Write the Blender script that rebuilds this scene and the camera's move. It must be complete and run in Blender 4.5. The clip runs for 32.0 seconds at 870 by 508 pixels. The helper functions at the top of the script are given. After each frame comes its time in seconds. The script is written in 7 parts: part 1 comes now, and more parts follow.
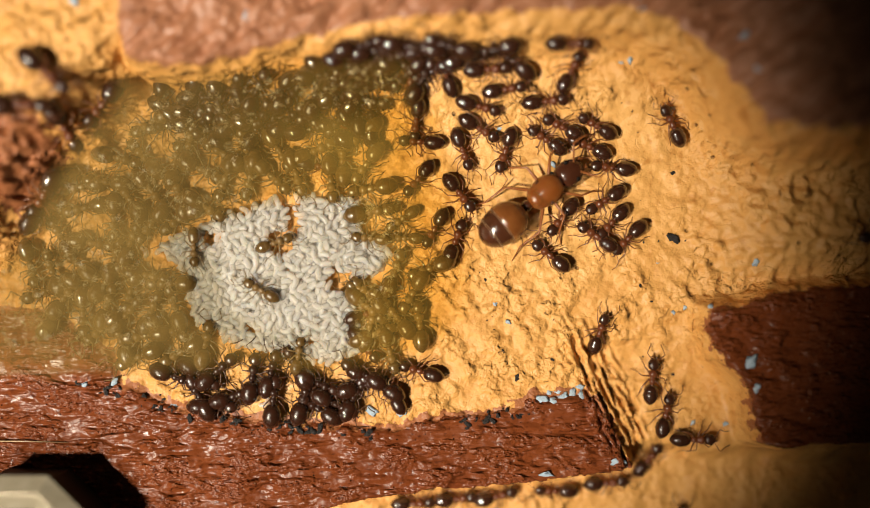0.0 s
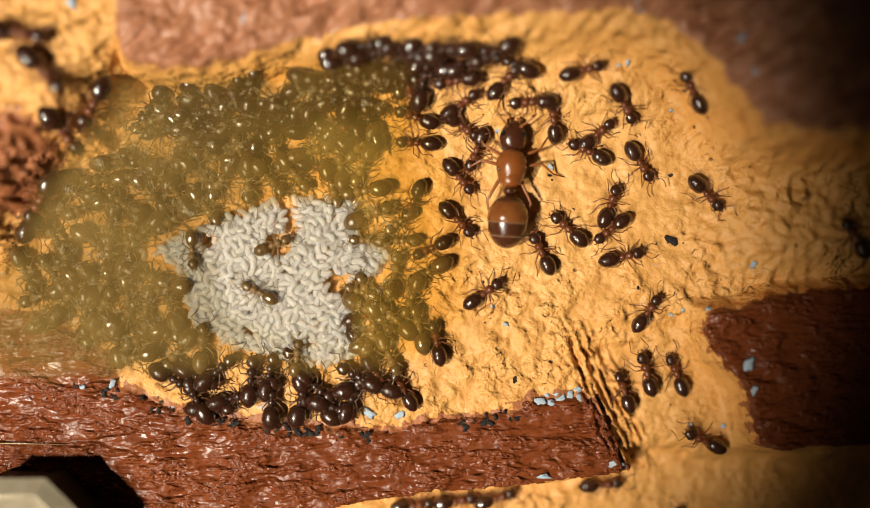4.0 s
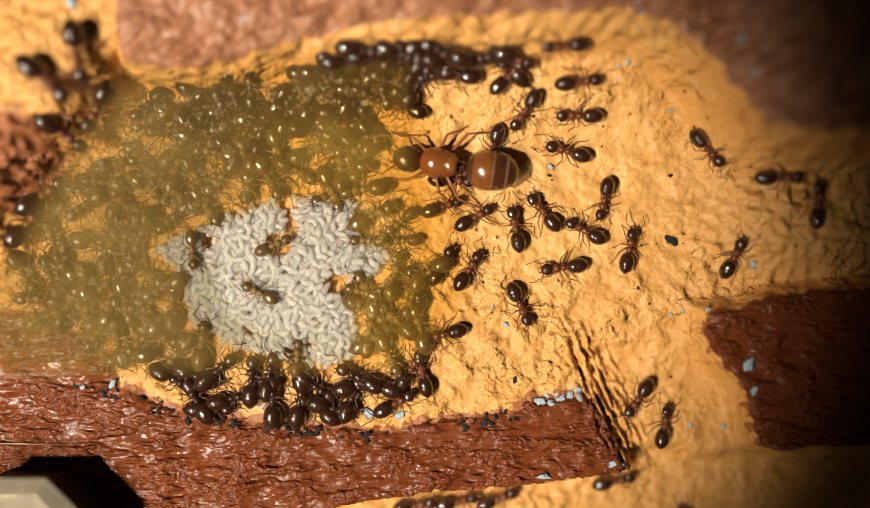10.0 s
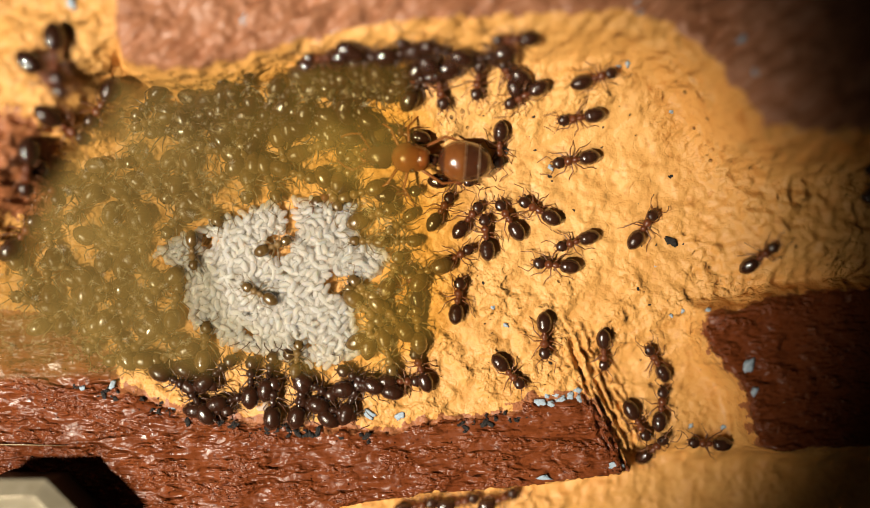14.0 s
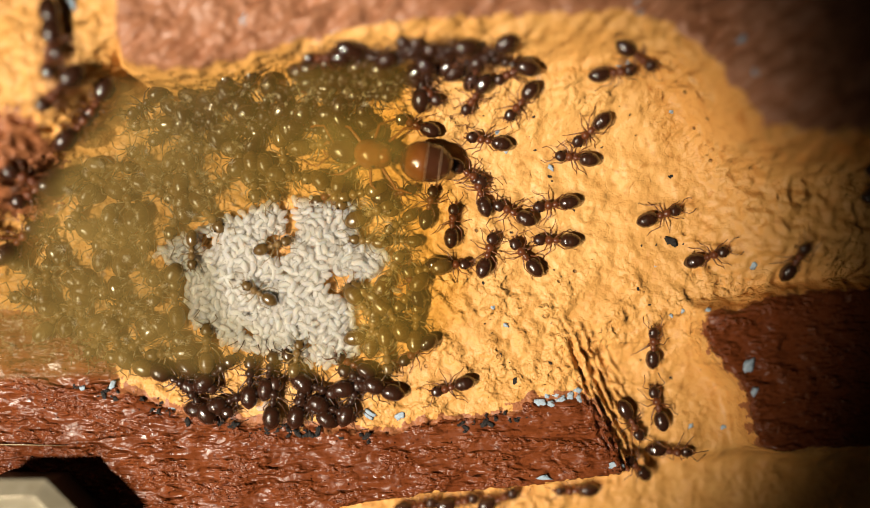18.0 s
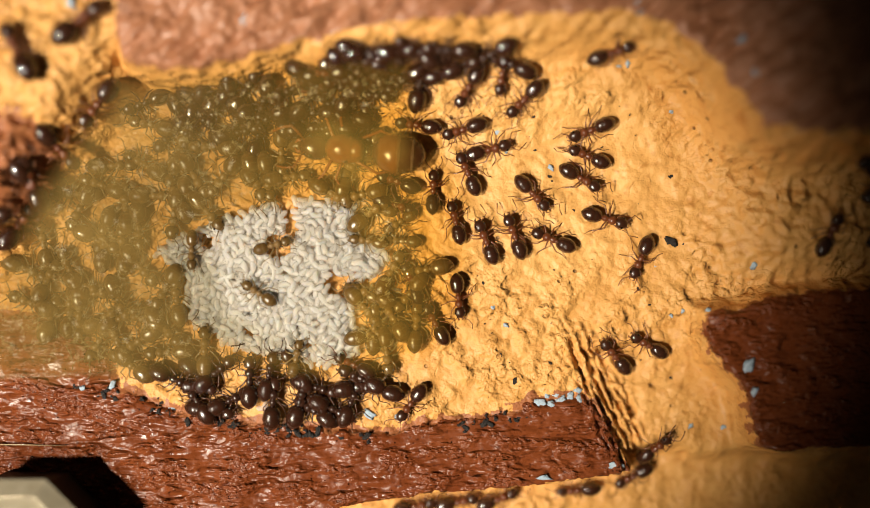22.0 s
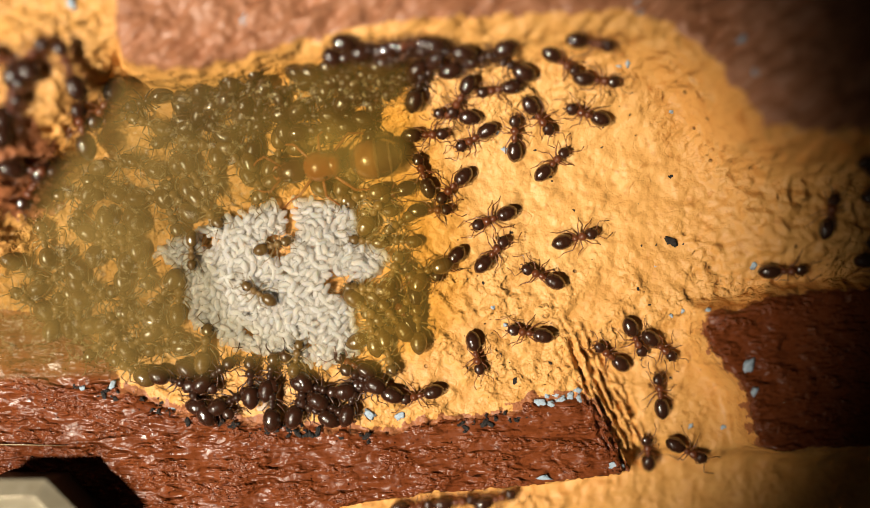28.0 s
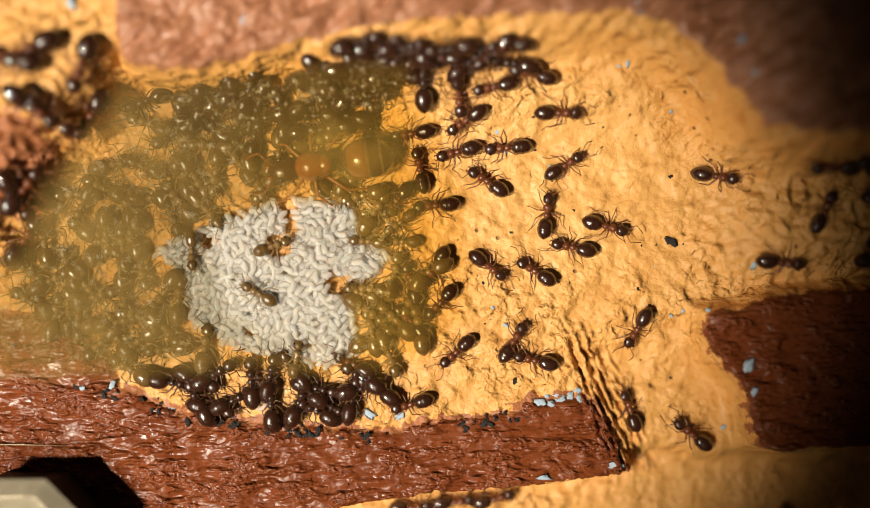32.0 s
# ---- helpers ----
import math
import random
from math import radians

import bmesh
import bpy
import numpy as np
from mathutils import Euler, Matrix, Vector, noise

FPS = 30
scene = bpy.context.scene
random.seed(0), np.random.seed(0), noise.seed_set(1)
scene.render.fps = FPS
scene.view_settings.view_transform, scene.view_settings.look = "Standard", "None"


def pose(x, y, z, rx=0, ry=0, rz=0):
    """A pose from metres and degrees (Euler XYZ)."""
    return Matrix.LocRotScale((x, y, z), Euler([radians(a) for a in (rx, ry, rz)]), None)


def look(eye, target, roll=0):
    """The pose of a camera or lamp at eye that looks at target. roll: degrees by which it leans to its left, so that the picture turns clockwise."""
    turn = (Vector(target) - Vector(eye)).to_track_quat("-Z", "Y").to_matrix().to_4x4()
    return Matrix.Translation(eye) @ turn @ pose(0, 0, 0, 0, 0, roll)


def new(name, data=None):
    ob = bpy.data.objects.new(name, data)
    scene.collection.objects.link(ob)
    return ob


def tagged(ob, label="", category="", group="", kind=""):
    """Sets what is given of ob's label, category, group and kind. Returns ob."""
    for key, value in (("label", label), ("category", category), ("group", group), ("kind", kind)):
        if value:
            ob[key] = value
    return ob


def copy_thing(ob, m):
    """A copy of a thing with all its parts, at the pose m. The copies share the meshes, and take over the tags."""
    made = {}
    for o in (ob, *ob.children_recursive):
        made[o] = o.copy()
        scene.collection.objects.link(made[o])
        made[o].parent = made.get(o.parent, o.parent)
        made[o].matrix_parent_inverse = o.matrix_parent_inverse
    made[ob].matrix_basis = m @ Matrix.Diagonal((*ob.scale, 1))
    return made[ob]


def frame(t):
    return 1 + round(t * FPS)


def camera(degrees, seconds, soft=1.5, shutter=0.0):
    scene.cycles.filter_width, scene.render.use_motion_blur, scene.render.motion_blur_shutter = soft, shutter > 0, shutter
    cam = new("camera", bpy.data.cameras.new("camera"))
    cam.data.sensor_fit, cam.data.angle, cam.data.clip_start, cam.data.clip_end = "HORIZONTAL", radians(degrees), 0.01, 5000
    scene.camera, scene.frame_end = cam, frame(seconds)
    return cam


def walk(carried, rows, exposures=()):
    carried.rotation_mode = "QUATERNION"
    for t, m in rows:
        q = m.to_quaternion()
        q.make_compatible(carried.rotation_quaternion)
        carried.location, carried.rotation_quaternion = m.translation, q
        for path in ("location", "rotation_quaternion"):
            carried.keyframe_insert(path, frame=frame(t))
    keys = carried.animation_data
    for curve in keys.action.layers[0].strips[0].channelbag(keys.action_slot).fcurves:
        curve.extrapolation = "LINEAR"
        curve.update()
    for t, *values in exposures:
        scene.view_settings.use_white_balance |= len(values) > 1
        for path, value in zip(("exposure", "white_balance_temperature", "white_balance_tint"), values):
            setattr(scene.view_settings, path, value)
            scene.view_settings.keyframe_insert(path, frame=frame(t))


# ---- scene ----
MM = 0.001
EYE_HEIGHT = 57.6 * MM

# ---- camera: hand-held over the nest, one small nudge after two seconds ----
cam = camera(55.0, 32.0, soft=1.0)
cam.data.dof.use_dof = True
cam.data.dof.focus_distance = 57.2 * MM
cam.data.dof.aperture_fstop = 5.5
walk(cam, [
    (0.0, pose(-0.15 * MM, -0.17 * MM, EYE_HEIGHT)),
    (2.0, pose(-0.15 * MM, -0.17 * MM, EYE_HEIGHT)),
    (2.6, pose(-0.04 * MM, -0.06 * MM, EYE_HEIGHT)),
    (3.2, pose(0.0, -0.02 * MM, EYE_HEIGHT)),
    (10.5, pose(0.0, 0.0, EYE_HEIGHT)),
    (11.2, pose(0.0, 0.06 * MM, EYE_HEIGHT)),
    (32.0, pose(0.0, 0.06 * MM, EYE_HEIGHT)),
], exposures=[(0.0, -0.08), (9.0, -0.08), (12.0, 0.01), (32.0, 0.01)])

# ---- light: a small torch held low beside the nest, a dark room around ----
world = bpy.data.worlds.new("dark_room")
scene.world = world
world.use_nodes = True
world.node_tree.nodes["Background"].inputs[0].default_value = (1.0, 0.85, 0.65, 1)
world.node_tree.nodes["Background"].inputs[1].default_value = 0.01

# three light-emitting diodes in a row on one torch, the outer ones weaker
for eye, aim, power, cone, size in (((-120, -42, 200), (-14.5, -2.7), 3.12, 16.4, 7.0), ((-108, -98, 196), (-12.7, -5.6), 1.0, 16.6, 5.0), ((-96, -150, 184), (-11.0, -7.5), 0.3, 17.0, 3.0)):
    torch = bpy.data.lights.new("torch", "SPOT")
    torch.energy = power
    torch.color = (0.99, 0.895, 0.73)
    torch.shadow_soft_size = size * MM
    torch.spot_size = radians(cone)
    torch.spot_blend = 0.46
    new("torch", torch).matrix_world = look([v * MM for v in eye], (aim[0] * MM, aim[1] * MM, 0))


# ---- materials ----
def nodes_of(name):
    m = bpy.data.materials.new(name)
    m.use_nodes = True
    t = m.node_tree
    return m, t, t.nodes["Principled BSDF"]


def ramp(t, source, stops):
    r = t.nodes.new("ShaderNodeValToRGB")
    while len(r.color_ramp.elements) < len(stops):
        r.color_ramp.elements.new(0.5)
    for e, (p, c) in zip(r.color_ramp.elements, stops):
        e.position, e.color = p, (*c, 1)
    t.links.new(source, r.inputs[0])
    return r.outputs[0]


def mix(t, fac, a, b):
    n = t.nodes.new("ShaderNodeMix")
    n.data_type = "RGBA"
    t.links.new(fac, n.inputs[0])
    for s, k in ((a, 6), (b, 7)):
        if isinstance(s, tuple):
            n.inputs[k].default_value = (*s, 1)
        else:
            t.links.new(s, n.inputs[k])
    return n.outputs[2]


def grain(t, size, detail=3.0, rough=0.55, stretch=None, kind="ShaderNodeTexNoise"):
    """Noise whose features are about `size` millimetres wide."""
    c = t.nodes.new("ShaderNodeTexCoord")
    n = t.nodes.new(kind)
    n.inputs["Scale"].default_value = 1 / (size * MM)
    if kind == "ShaderNodeTexNoise":
        n.inputs["Detail"].default_value = detail
        n.inputs["Roughness"].default_value = rough
    source = c.outputs["Object"]
    if stretch:
        m = t.nodes.new("ShaderNodeMapping")
        m.inputs["Scale"].default_value = stretch
        t.links.new(source, m.inputs[0])
        source = m.outputs[0]
    t.links.new(source, n.inputs["Vector"])
    return n.outputs[0]


def bump(t, bsdf, heights):
    """heights: (socket, depth in millimetres) pairs, chained."""
    last = None
    for s, depth in heights:
        b = t.nodes.new("ShaderNodeBump")
        b.inputs["Strength"].default_value = 1.0
        b.inputs["Distance"].default_value = depth * MM
        t.links.new(s, b.inputs["Height"])
        if last:
            t.links.new(last, b.inputs["Normal"])
        last = b.outputs[0]
    t.links.new(last, bsdf.inputs["Normal"])


def paint_material(name, dark, mid, light, rough, relief, stretch=None, pits=0.5, gloss=0.5, cell=1.5, ridge=1.6, smear_and_shade=None, furrow=0.3, smooth=0.18, lump=0.36, crinkle=0.08, spread=1.7, furrows=0.0, flake=0.8, flakes=0.0, swirl=2.2, fine=0.035, size=0.5, rows=None):
    """Thick brushed latex paint on rough plaster: soft lumps, ridges, a few pinholes and a darker tone in the hollows.
    """
    m, t, b = nodes_of(name)
    broad = ramp(t, grain(t, 6.0), [(0.32, mid), (0.68, light)])
    ridges = grain(t, ridge, 2.0, 0.5, stretch)
    lumps = grain(t, size, 2.0, 0.4, stretch)
    cells = t.nodes.new("ShaderNodeTexVoronoi")
    cells.inputs["Scale"].default_value = 1 / (cell * MM)
    c = t.nodes.new("ShaderNodeTexCoord")
    t.links.new(c.outputs["Object"], cells.inputs["Vector"])
    holes = ramp(t, cells.outputs["Distance"], [(0.045, (0, 0, 0)), (0.11, (1, 1, 1))])
    sparse = ramp(t, grain(t, 4.0, 2.0), [(pits, (0, 0, 0)), (pits + 0.06, (1, 1, 1))])
    pit = t.nodes.new("ShaderNodeMath")
    pit.operation = "MAXIMUM"
    t.links.new(holes, pit.inputs[0])
    t.links.new(sparse, pit.inputs[1])
    # the fine lumps stand in patches, smooth paint between them
    patch = ramp(t, grain(t, spread, 2.0, 0.55, rows), [(0.44, (smooth,) * 3), (0.6, (1, 1, 1))])
    if smear_and_shade:
        # the middle of the chamber floor has been brushed smoother
        worn = t.nodes.new("ShaderNodeAttribute")
        worn.attribute_name = "coarse"
        coarse = t.nodes.new("ShaderNodeMath")
        coarse.operation = "MULTIPLY"
        t.links.new(patch, coarse.inputs[0])
        t.links.new(worn.outputs["Fac"], coarse.inputs[1])
        patch = coarse.outputs[0]
    rough_lumps = t.nodes.new("ShaderNodeMath")
    rough_lumps.operation = "MULTIPLY"
    t.links.new(lumps, rough_lumps.inputs[0])
    t.links.new(patch, rough_lumps.inputs[1])
    # short curling creases where the paint skin has wrinkled
    line = t.nodes.new("ShaderNodeMath")
    line.operation = "PINGPONG"
    line.inputs[1].default_value = 0.5
    t.links.new(grain(t, 1.5, 1.2, 0.5, stretch), line.inputs[0])
    wrinkle = mix(t, ramp(t, grain(t, 1.2, 2.0), [(0.5, (0, 0, 0)), (0.56, (1, 1, 1))]), (1, 1, 1), ramp(t, line.outputs[0], [(0.47, (1, 1, 1)), (0.492, (0, 0, 0))]))
    hollow = ramp(t, lumps, [(0.30, (1, 1, 1)), (0.42, (0, 0, 0))])
    colour = mix(t, hollow, broad, dark)
    colour = mix(t, pit.outputs[0], tuple(v * 0.25 for v in dark), colour)
    if smear_and_shade:
        # mottled deeper ochre away from the brushed middle
        dark_area = t.nodes.new("ShaderNodeAttribute")
        dark_area.attribute_name = "ochre_tone"
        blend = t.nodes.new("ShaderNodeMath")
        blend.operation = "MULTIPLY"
        t.links.new(dark_area.outputs["Fac"], blend.inputs[0])
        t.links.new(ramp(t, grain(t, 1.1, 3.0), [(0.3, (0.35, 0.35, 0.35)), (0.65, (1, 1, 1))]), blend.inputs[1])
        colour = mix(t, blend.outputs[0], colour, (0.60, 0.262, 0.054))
        # red-brown blotches: paint smears by the blocks, painted shade on the west rise
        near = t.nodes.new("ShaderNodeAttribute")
        near.attribute_name = "smear_and_shade"
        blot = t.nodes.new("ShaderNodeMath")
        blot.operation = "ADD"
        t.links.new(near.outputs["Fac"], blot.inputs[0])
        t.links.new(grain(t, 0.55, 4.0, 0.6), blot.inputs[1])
        colour = mix(t, ramp(t, blot.outputs[0], [(0.98, (0, 0, 0)), (1.1, (0.85, 0.85, 0.85))]), colour, smear_and_shade)
    t.links.new(colour, b.inputs["Base Color"])
    t.links.new(ramp(t, grain(t, 0.9), [(0.3, (rough - 0.1,) * 3), (0.7, (rough + 0.14,) * 3)]), b.inputs["Roughness"])
    b.inputs["Specular IOR Level"].default_value = gloss
    crease = t.nodes.new("ShaderNodeTexNoise")
    crease.noise_type = "RIDGED_MULTIFRACTAL"
    crease.inputs["Scale"].default_value = 1 / (swirl * MM)
    crease.inputs["Detail"].default_value = 3.0
    crease.inputs["Roughness"].default_value = 0.5
    if stretch:
        squeeze = t.nodes.new("ShaderNodeMapping")
        squeeze.inputs["Scale"].default_value = stretch
        t.links.new(c.outputs["Object"], squeeze.inputs[0])
        t.links.new(squeeze.outputs[0], crease.inputs["Vector"])
    else:
        t.links.new(c.outputs["Object"], crease.inputs["Vector"])
    relief_list = []
    if flakes:
        # thin flakes and torn lips of the paint skin, at two sizes
        for wide, deep, low in ((flake, 1.0, 0.47), (flake * 0.45, 0.45, 0.52)):
            lips = ramp(t, grain(t, wide, 1.4, 0.5, stretch), [(low - 0.15, (0, 0, 0)), (low + 0.06, (1, 1, 1))])
            torn = t.nodes.new("ShaderNodeMath")
            torn.operation = "MULTIPLY"
            t.links.new(lips, torn.inputs[0])
            t.links.new(patch, torn.inputs[1])
            relief_list.append((torn.outputs[0], flakes * deep))
    if furrows:
        # brush furrows along the bar
        w = t.nodes.new("ShaderNodeTexWave")
        w.bands_direction = "Y"
        for key, value in zip(("Scale", "Distortion", "Detail", "Detail Scale", "Detail Roughness"), (0.314 / (1.0 * MM), 5.0, 3.0, 0.8, 0.6)):
            w.inputs[key].default_value = value
        m2 = t.nodes.new("ShaderNodeMapping")
        m2.inputs["Rotation"].default_value = (0, 0, radians(-3))
        m2.inputs["Scale"].default_value = (0.6, 1.0, 1.0)
        t.links.new(c.outputs["Object"], m2.inputs[0])
        t.links.new(m2.outputs[0], w.inputs["Vector"])
        relief_list.append((w.outputs["Fac"], furrows))
    bump(t, b, relief_list + [(ridges, relief), (rough_lumps.outputs[0], relief * lump), (wrinkle, crinkle), (crease.outputs[0], relief * furrow), (grain(t, 0.16, 2.0), relief * fine), (pit.outputs[0], 0.12)])
    return m


YELLOW = paint_material("yellow_latex_paint", (0.59, 0.275, 0.066), (0.70, 0.352, 0.094), (0.765, 0.41, 0.124), 0.54, 0.42, None, 0.42, 0.55, smear_and_shade=(0.27, 0.075, 0.03), crinkle=0.015, lump=0.5, fine=0.085, spread=3.2, furrow=0.2, flake=0.8, flakes=0.115)
RED = paint_material("red_brown_paint", (0.095, 0.022, 0.007), (0.150, 0.035, 0.0095), (0.19, 0.048, 0.014), 0.28, 0.2, (0.8, 1.2, 1.0), 0.50, 0.3, 0.6, 0.9, furrow=0.05, smooth=0.0, lump=1.45, crinkle=0.0, furrows=0.045, flake=0.42, flakes=0.05, swirl=0.9, spread=1.0, fine=0.09, size=0.3, rows=(0.4, 1.0, 1.0))
# the north wall's red, lightened in colour for the stronger light there
LIT_RED = paint_material("lit_red_paint", (0.27, 0.100, 0.046), (0.335, 0.134, 0.063), (0.39, 0.168, 0.085), 0.48, 0.32, None, 0.4, 0.5, 1.5, 1.3)


def shell_material(name, base, tip, rough, coat=0.0, bands=0.0, through_light=0.0, rim=(0.080, 0.038, 0.019)):
    """Chitin: two browns in cloudy patches and, on the gaster, pale rims between the plates."""
    m, t, b = nodes_of(name)
    colour = mix(t, grain(t, 0.5), base, tip)
    if bands:
        w = t.nodes.new("ShaderNodeTexWave")
        w.bands_direction = "X"
        w.inputs["Scale"].default_value = 0.314 / (bands * MM)
        w.inputs["Distortion"].default_value = 0.12
        c = t.nodes.new("ShaderNodeTexCoord")
        t.links.new(c.outputs["Object"], w.inputs["Vector"])
        colour = mix(t, ramp(t, w.outputs[1], [(0.86, (0, 0, 0)), (0.99, (1, 1, 1))]), colour, rim)
    t.links.new(colour, b.inputs["Base Color"])
    b.inputs["Roughness"].default_value = rough
    b.inputs["Coat Weight"].default_value = coat
    b.inputs["Coat Roughness"].default_value = 0.06
    b.inputs["Coat IOR"].default_value = 1.65
    b.inputs["Specular IOR Level"].default_value = 0.45
    if through_light:
        b.inputs["Subsurface Weight"].default_value = through_light
        b.inputs["Subsurface Radius"].default_value = (0.9 * MM, 0.35 * MM, 0.1 * MM)
        b.inputs["Subsurface Scale"].default_value = 1.0
    bump(t, b, [(grain(t, 0.09, 2.0), 0.012)])
    return m


GASTER = shell_material("ant_gaster_shell", (0.017, 0.005, 0.0025), (0.052, 0.017, 0.0075), 0.24, 0.75, bands=0.43, rim=(0.030, 0.014, 0.007))
THORAX = shell_material("ant_thorax_shell", (0.072, 0.018, 0.006), (0.170, 0.048, 0.016), 0.30)
HEAD = shell_material("ant_head_shell", (0.022, 0.007, 0.003), (0.050, 0.016, 0.007), 0.28, 0.6)
LIMB = shell_material("ant_limb_shell", (0.115, 0.038, 0.013), (0.21, 0.076, 0.028), 0.32)
EYE = shell_material("ant_eye", (0.008, 0.006, 0.005), (0.012, 0.009, 0.007), 0.15)
DARK_THORAX = shell_material("dark_thorax_shell", (0.018, 0.007, 0.004), (0.045, 0.016, 0.008), 0.28, 0.4)
DARK_LIMB = shell_material("dark_limb_shell", (0.045, 0.017, 0.008), (0.095, 0.038, 0.017), 0.32)
# worker shells with the film's pale olive haze put into their colour
HAZED_GASTER = shell_material("hazed_gaster_shell", (0.066, 0.033, 0.009), (0.145, 0.078, 0.021), 0.26, 0.8, bands=0.43, rim=(0.12, 0.074, 0.028))
HAZED_THORAX = shell_material("hazed_thorax_shell", (0.13, 0.070, 0.022), (0.22, 0.13, 0.045), 0.3, 0.3)
HAZED_LIMB = shell_material("hazed_limb_shell", (0.15, 0.09, 0.03), (0.25, 0.165, 0.066), 0.28, 0.4)
Q_GASTER = shell_material("queen_gaster_shell", (0.045, 0.014, 0.006), (0.085, 0.029, 0.012), 0.16, 0.6, through_light=0.1)
Q_PLATE = shell_material("queen_front_plate_shell", (0.13, 0.036, 0.008), (0.24, 0.085, 0.021), 0.2, 0.7)
Q_RIM = shell_material("queen_plate_rim", (0.26, 0.15, 0.075), (0.36, 0.22, 0.12), 0.3)
Q_THORAX = shell_material("queen_thorax_shell", (0.175, 0.050, 0.010), (0.255, 0.078, 0.017), 0.22, 0.4, through_light=0.3)
Q_HEAD = shell_material("queen_head_shell", (0.035, 0.011, 0.005), (0.075, 0.022, 0.009), 0.22, 0.4)
Q_LIMB = shell_material("queen_limb_shell", (0.22, 0.07, 0.018), (0.28, 0.09, 0.024), 0.35)


def larva_material():
    m, t, b = nodes_of("larva_skin")
    t.links.new(ramp(t, grain(t, 0.45), [(0.3, (0.93, 0.89, 0.845)), (0.7, (0.98, 0.955, 0.93))]), b.inputs["Base Color"])
    b.inputs["Roughness"].default_value = 0.2
    b.inputs["Specular IOR Level"].default_value = 0.65
    b.inputs["Subsurface Weight"].default_value = 0.85
    b.inputs["Subsurface Radius"].default_value = (1.0, 0.85, 0.7)
    b.inputs["Subsurface Scale"].default_value = 0.45 * MM
    bump(t, b, [(grain(t, 0.12, 2.0), 0.008)])
    # the thin skin lets light through
    through_skin = t.nodes.new("ShaderNodeBsdfTranslucent")
    through_skin.inputs[0].default_value = (0.99, 0.965, 0.93, 1)
    s = t.nodes.new("ShaderNodeMixShader")
    s.inputs[0].default_value = 0.5
    t.links.new(b.outputs[0], s.inputs[1])
    t.links.new(through_skin.outputs[0], s.inputs[2])
    # and shows what lies behind
    clear = t.nodes.new("ShaderNodeBsdfTransparent")
    clear.inputs[0].default_value = (0.98, 0.96, 0.92, 1)
    body = t.nodes.new("ShaderNodeMixShader")
    body.inputs[0].default_value = 0.4
    t.links.new(s.outputs[0], body.inputs[1])
    t.links.new(clear.outputs[0], body.inputs[2])
    t.links.new(body.outputs[0], t.nodes["Material Output"].inputs[0])
    return m


LARVA = larva_material()


def film_material():
    m, t, b = nodes_of("olive_haze_film")
    t.nodes.remove(b)
    d = t.nodes.new("ShaderNodeBsdfDiffuse")
    tr = t.nodes.new("ShaderNodeBsdfTransparent")
    a = t.nodes.new("ShaderNodeAttribute")
    a.attribute_name = "cover"
    f = t.nodes.new("ShaderNodeMath")
    f.operation = "MULTIPLY"
    t.links.new(a.outputs["Fac"], f.inputs[0])
    c = t.nodes.new("ShaderNodeTexCoord")
    x = t.nodes.new("ShaderNodeSeparateXYZ")
    t.links.new(c.outputs["Object"], x.inputs[0])
    west = t.nodes.new("ShaderNodeMapRange")
    for key, value in zip(("From Min", "From Max", "To Min", "To Max"), (-20 * MM, -4 * MM, 1.25, 0.42)):
        west.inputs[key].default_value = value
    t.links.new(x.outputs[0], west.inputs["Value"])
    # olive over the crowd, amber towards the open floor
    amber = t.nodes.new("ShaderNodeMapRange")
    for key, value in zip(("From Min", "From Max"), (-15 * MM, -5 * MM)):
        amber.inputs[key].default_value = value
    t.links.new(x.outputs[0], amber.inputs["Value"])
    olive = ramp(t, grain(t, 6.0), [(0.3, (0.205, 0.132, 0.037)), (0.7, (0.275, 0.180, 0.054))])
    t.links.new(mix(t, a.outputs["Fac"], (1, 1, 1), mix(t, amber.outputs[0], (0.985, 0.95, 0.80), (0.97, 0.87, 0.56))), tr.inputs[0])
    t.links.new(mix(t, amber.outputs[0], olive, (0.45, 0.285, 0.058)), d.inputs[0])
    g = t.nodes.new("ShaderNodeMath")
    g.operation = "MULTIPLY"
    t.links.new(ramp(t, grain(t, 2.6), [(0.35, (0.25,) * 3), (0.62, (0.42,) * 3)]), g.inputs[0])
    t.links.new(west.outputs[0], g.inputs[1])
    t.links.new(g.outputs[0], f.inputs[1])
    s = t.nodes.new("ShaderNodeMixShader")
    t.links.new(f.outputs[0], s.inputs[0])
    t.links.new(tr.outputs[0], s.inputs[1])
    t.links.new(d.outputs[0], s.inputs[2])
    t.links.new(s.outputs[0], t.nodes["Material Output"].inputs[0])
    return m


FILM = film_material()


def plain(name, a, b_, rough, metal=0.0, size=0.3, relief=0.03):
    m, t, b = nodes_of(name)
    t.links.new(mix(t, grain(t, size), a, b_), b.inputs["Base Color"])
    b.inputs["Roughness"].default_value = rough
    b.inputs["Metallic"].default_value = metal
    bump(t, b, [(grain(t, size * 0.5), relief)])
    return m


